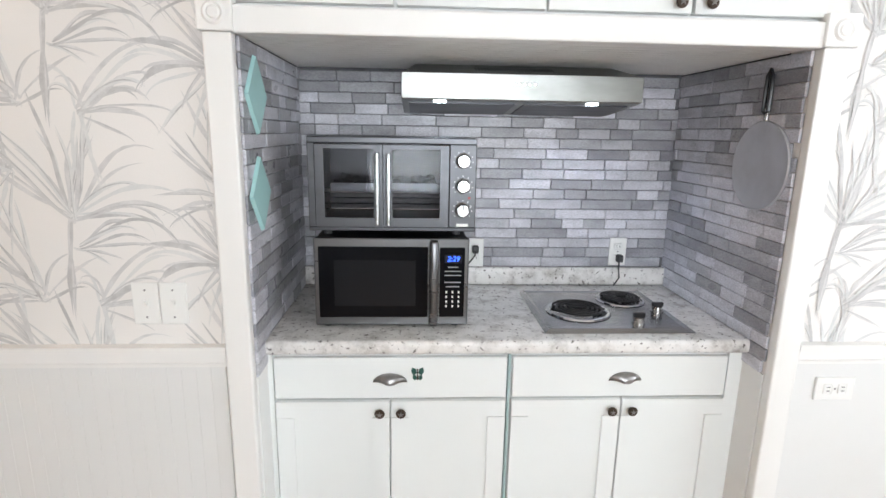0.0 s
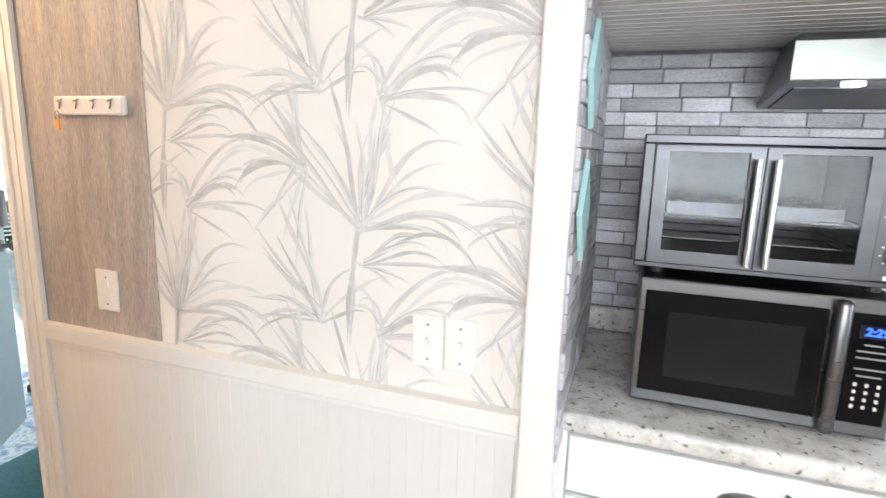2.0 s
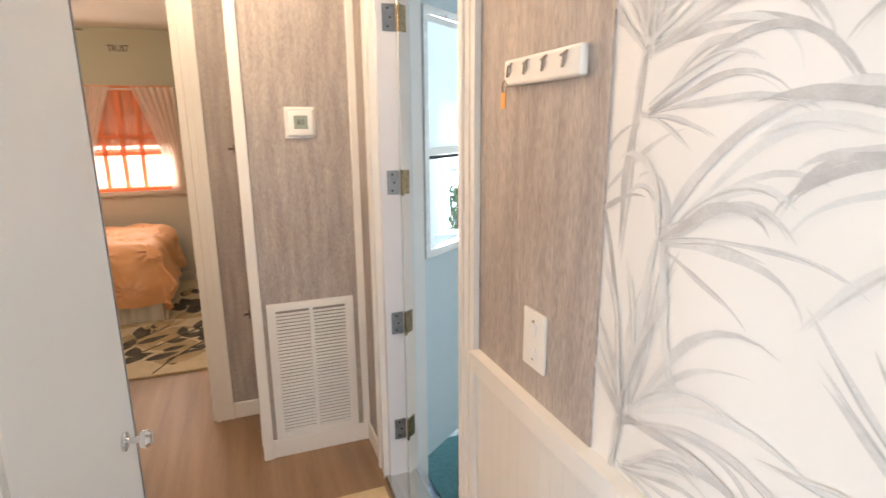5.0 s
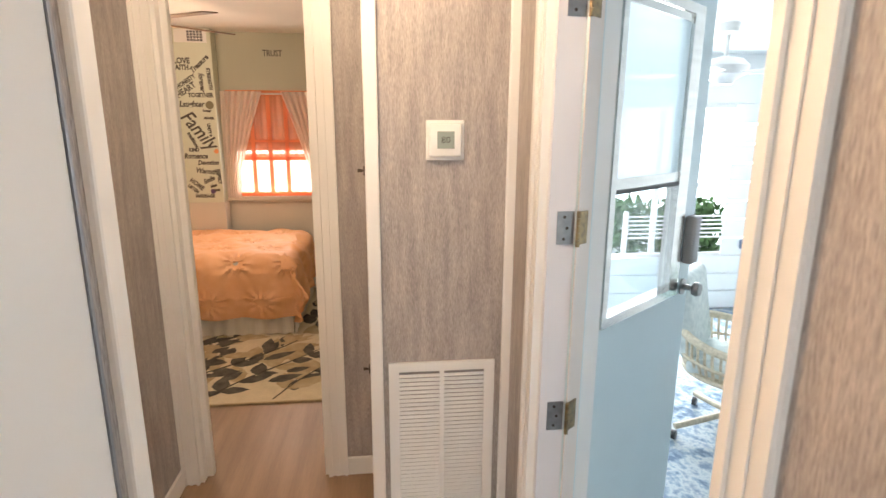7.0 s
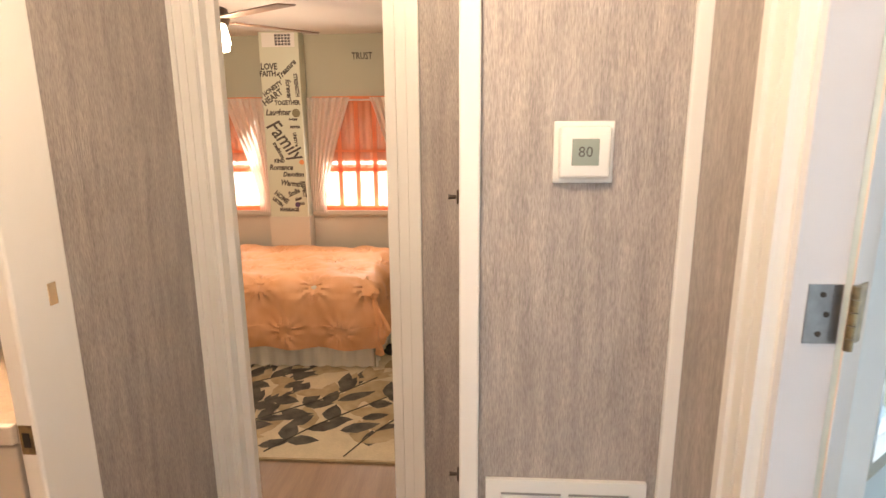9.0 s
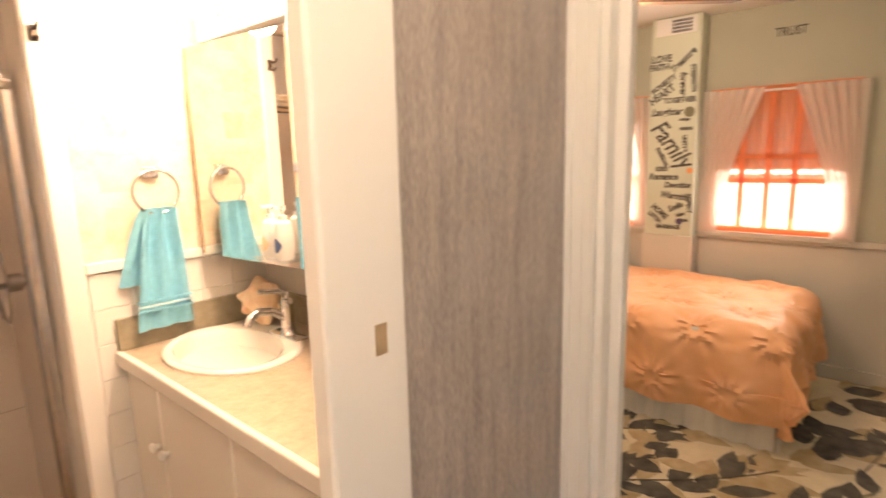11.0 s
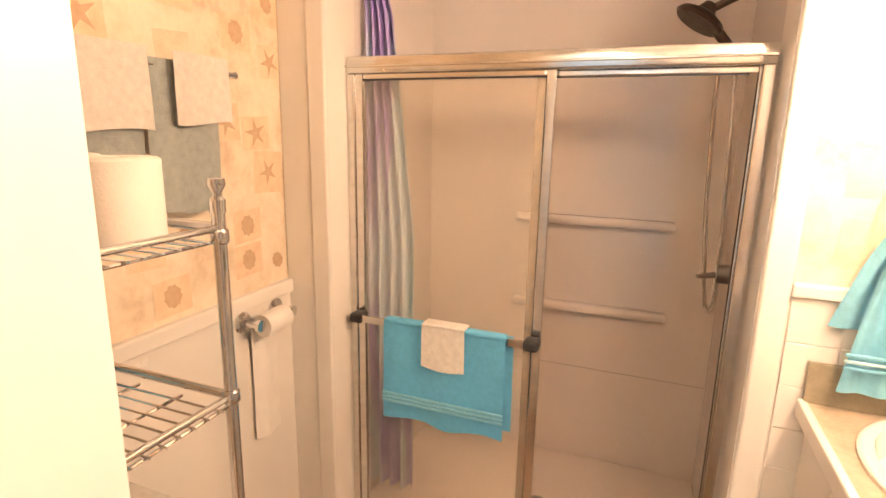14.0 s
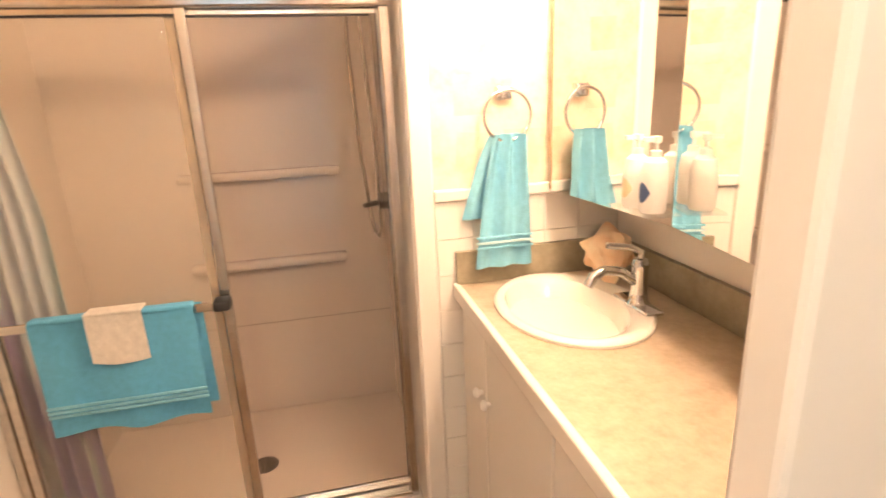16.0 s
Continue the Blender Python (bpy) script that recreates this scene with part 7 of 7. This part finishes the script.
# sunroom window frames
for nm, w in (("window_3", ((-5.98, -5.92, 2.75, 2.80, 0.34, 1.75), (-5.98, -5.92, 4.45, 4.5, 0.34, 1.75), (-5.98, -5.92, 2.80, 4.45, 0.34, 0.39), (-5.98, -5.92, 2.80, 4.45, 1.70, 1.75), (-5.98, -5.93, 2.80, 4.45, 1.0, 1.04), (-5.97, -5.93, 3.38, 3.42, 0.39, 1.70))),):
    g = tagged(new(nm), "white-framed sunroom window with daylight behind", "window", kind="structure")
    part("window_frame", boxes(*w), WHITE, g)
x = thing("blind_cord", "beaded blind cord hanging by the sunroom window", "blind cord")
bm = bmesh.new()
for i in range(60):
    bmesh.ops.create_icosphere(bm, subdivisions=1, radius=0.006, matrix=Matrix.Translation((-5.86, 4.24 + 0.004 * math.sin(i), 1.72 - i * 0.02)))
part("beads", bm, mat("grey_bead", (0.4, 0.42, 0.45), 0.4), x)
part("weight", rbox(-5.875, -5.845, 4.22, 4.26, 0.44, 0.52, 0.004), mat("blue_weight", (0.12, 0.18, 0.28), 0.4), x)
x = tagged(new("hedge"), "green hedge outside behind the sunroom window", "hedge", kind="stuff")
bm = bmesh.new()
hr = random.Random(3)
for i in range(2600):
    c = Vector((-7.0 + hr.uniform(-0.2, 0.2), hr.uniform(3.4, 4.7), hr.uniform(0.25, 0.78) - 0.2 * abs(hr.gauss(0, 0.5))))
    q = Euler((hr.uniform(0, 6), hr.uniform(0, 6), hr.uniform(0, 6))).to_matrix()
    bm.faces.new([bm.verts.new(c + q @ Vector(p)) for p in ((-0.05, 0, 0), (0, -0.025, 0), (0.05, 0, 0), (0, 0.025, 0))])
part("leaves", bm, HEDGE, x)
x = thing("porch_railing", "white horizontal railing bars outside the sunroom window", "railing")
for i in range(6):
    part("bar", rbox(-6.24, -6.22, 3.25, 4.7, 0.47 + i * 0.042, 0.485 + i * 0.042, 0.003), WHITE, x)
for yy in (3.27, 4.66):
    part("post", rbox(-6.25, -6.21, yy - 0.02, yy + 0.02, 0.1, 0.74, 0.003), WHITE, x)
structure("ground", boxes((-7.55, -6.0, 1.52, 6.5, 0.0, 0.1)), mat("grey_paving", (0.26, 0.26, 0.27), 0.9, var=0.2, scale=6, bump=0.3, bscale=80), "grey paving outside the sunroom", "ground")

# ---- printed palm wallpaper ----
def blade(bm, hx, hz, ang, ln, droop, wd, y, seed):
    """One long tapering leaf of the print; it runs straight at first and bends towards its tip."""
    n = 12
    px, pz, a = hx, hz, ang
    L, R = [], []
    for i in range(n + 1):
        t = i / n
        w = wd * (0.30 + 0.70 * math.sin(math.pi * min(0.5, t * 0.9 + 0.04))) * (1 if t < 0.6 else max(0.04, 1 - ((t - 0.6) / 0.4) ** 1.6))
        w *= 1 + 0.22 * math.sin(seed * 17 + t * 9) + 0.10 * math.sin(seed * 41 + t * 23)
        nx, nz = -math.sin(a), math.cos(a)
        L.append(bm.verts.new((px + nx * w, y, pz + nz * w)))
        R.append(bm.verts.new((px - nx * w, y, pz - nz * w)))
        px, pz = px + math.cos(a) * ln / n, pz + math.sin(a) * ln / n
        a += droop / n * 2.4 * t ** 1.4 + 0.05 * math.sin(seed * 29 + t * 8)
    for i in range(n):
        bm.faces.new((L[i], R[i], R[i + 1], L[i + 1]))


# each motif: hub offset in the repeat, then groups of (first angle, last angle, count, length, bend, width)
MOTIFS = (
    ((0.0, 0.0), ((68, 118, 9, 0.30, 0.0, 0.0066), (126, 148, 4, 0.32, -0.15, 0.0046), (36, 60, 4, 0.31, -1.6, 0.0060), (2, 26, 5, 0.28, -1.7, 0.0048), (258, 268, 2, 0.27, 0.1, 0.0075))),
    ((0.004, -0.078), ((12, 40, 5, 0.22, -1.4, 0.0048), (-22, 2, 2, 0.13, -0.5, 0.0046))),
    ((0.051, 0.269), ((10, 60, 8, 0.25, -1.7, 0.0058), (84, 116, 3, 0.14, 2.9, 0.0044), (252, 284, 4, 0.20, 0.3, 0.0060), (-18, 4, 2, 0.19, -0.8, 0.0050))),
    ((-0.136, 0.130), ((144, 186, 7, 0.24, 1.7, 0.0058), (88, 126, 5, 0.21, 0.3, 0.0050), (228, 258, 4, 0.20, 0.2, 0.0056))),
    ((-0.092, -0.213), ((96, 138, 7, 0.28, 0.1, 0.0062), (148, 186, 7, 0.22, 1.0, 0.0046), (34, 66, 3, 0.18, -1.2, 0.0044))),
)
layers = {"g": bmesh.new(), "d": bmesh.new(), "b": bmesh.new()}
count = 0
spans = ((-1.43, -0.485), (1.118, 2.0))
for ix in range(-6, 8):
    for iz in range(-6, 7):
        ox, oz = -0.853 + 0.512 * ix, 1.299 + 0.50 * iz + 0.25 * (ix % 2)
        for (mx, mz), groups in MOTIFS:
            hx, hz = ox + mx, oz + mz
            if not (0.65 < hz < 2.65):
                continue
            if not any(a - 0.35 < hx < b + 0.35 for a, b in spans):
                continue
            rs = random.Random(int(mx * 1000) * 31 + 7)
            for a0, a1, n, ln, dr, wd in groups:
                for i in range(n):
                    ang = math.radians(a0 + (a1 - a0) * (i + 0.7 * rs.random() - 0.2) / max(1, n - 1))
                    key = "ggbbgd"[rs.randrange(6)]
                    bend = dr * rs.uniform(0.6, 1.35) if dr else 0.9 * rs.random() * (1 if math.cos(ang) < 0 else -1)
                    bx, bz = hx + rs.uniform(-0.012, 0.012), hz + rs.uniform(-0.014, 0.014)
                    length, width, seed = ln * rs.uniform(0.68, 1.15), wd * rs.uniform(0.6, 1.2), rs.random()
                    count += 1
                    depth = YN - 0.0004 - 0.000014 * (count * 37 % 211)
                    blade(layers[key], bx, bz, ang, length, bend, width, depth, seed)
                    if rs.random() < 0.6:
                        side = rs.choice((-0.55, 0.55)) * width
                        blade(layers["d"], bx - math.sin(ang) * side, bz + math.cos(ang) * side, ang, length * 0.96, bend, width * 0.28, depth - 0.000007, seed)
for key, mt, nm in (("g", LEAF_G, "mid grey"), ("d", LEAF_D, "darker grey"), ("b", LEAF_B, "pale blue-grey")):
    src = layers[key]
    for x0, x1 in spans:
        bm = src.copy()
        for co, no in (((x0, 0, 0), (-1, 0, 0)), ((x1, 0, 0), (1, 0, 0)), ((0, 0, 0.955), (0, 0, -1)), ((0, 0, H), (0, 0, 1))):
            bmesh.ops.bisect_plane(bm, geom=bm.verts[:] + bm.edges[:] + bm.faces[:], plane_co=co, plane_no=no, clear_outer=True)
        structure("wallpaper_print", bm, mt, nm + " palm leaves printed on cream wallpaper", "wallpaper print")
    src.free()

# ---- beadboard wainscot ----
PLANK = mat("white_beadboard", (0.75, 0.75, 0.74), 0.36, var=0.04, scale=3, bump=0.03, bscale=40)


def shared(name, bm, material):
    bmesh.ops.recalc_face_normals(bm, faces=bm.faces[:])
    me = bpy.data.meshes.new(name)
    bm.to_mesh(me)
    bm.free()
    me.materials.append(material)
    return me


wains = tagged(new("wainscot"), "white beadboard wainscot below a chair rail", "wainscot", kind="structure")
me = shared("plank", rbox(0.0001, 0.0397, -0.008, 0, 0.0, 0.893, 0.0009, 1), PLANK)
structure("wainscot_panel", boxes((1.118, 2.9, YN - 0.008, YN, 0, 0.893)), PLANK, "smooth white wainscot panel beside the niche", "wainscot")
for x0, n in ((-1.848, 34),):
    for i in range(n):
        ob = new("plank", me)
        ob.parent, ob.location = wains, (x0 + i * 0.0398, YN, 0)

# ---- stone-look tiles of the niche ----
ROW = 0.0392
lengths = (0.088, 0.125, 0.165, 0.205)
tile_mesh = {}
for L in lengths:
    for v in range(2):
        tile_mesh[L, v] = shared("tile", rbox(0.0008, L - 0.0008, -0.009 - 0.002 * v, -0.001, 0.0008, ROW - 0.0008, 0.0022, 1), STONE)


def tiled(name, width, z0, z1, m, seed, label):
    """Staggered thin stone strips over a wall of that width; m sets the wall's plane."""
    g = tagged(new(name), label, "tiled wall", kind="structure")
    r = random.Random(seed)
    row = 0
    while z0 + (row + 1) * ROW <= z1 + 0.004:
        u = -r.uniform(0, 0.10)
        while u < width - 0.03:
            L = r.choice(lengths)
            if u < 0:
                a = max(u, 0)
            else:
                a = u
            L2 = min(u + L, width) - a
            if L2 > 0.025:
                ob = new("tile", tile_mesh[L, r.randrange(2)])
                ob.parent = g
                ob.matrix_local = m @ pose(a, 0, z0 + row * ROW) @ Matrix.Diagonal((L2 / L, 1, 1, 1))
            u += L
        row += 1


tiled("wall_tiles_back", NX1 - NX0, 1.003, NZ + 0.006, pose(NX0, YB, 0), 1, "grey stone-look strip tiles behind the cooktop")
tiled("wall_tiles_left", YB - YN - 0.006, 0.93 - 2 * ROW, NZ + 0.006, pose(NX0, YN + 0.006, 0, 0, 0, 90), 2, "grey stone-look strip tiles on the niche side")
tiled("wall_tiles_right", YB - YN - 0.006, 0.93 - 2 * ROW, NZ + 0.006, pose(NX1, YB, 0, 0, 0, -90), 3, "grey stone-look strip tiles on the niche side")

# ---- square tiles on the lower bathroom wall ----
TS = 0.1085
square = shared("tile", rbox(0.0007, TS - 0.0007, 0.0004, 0.0048, 0.0007, TS - 0.0007, 0.0012, 1), BATHWHITE)
for i in range(5):
    for k in range(10):
        ob = new("tile", square)
        ob.parent, ob.location = tileboard, (-2.903 - (i + 1) * TS, -1.136, 1.146 - (k + 1) * TS)
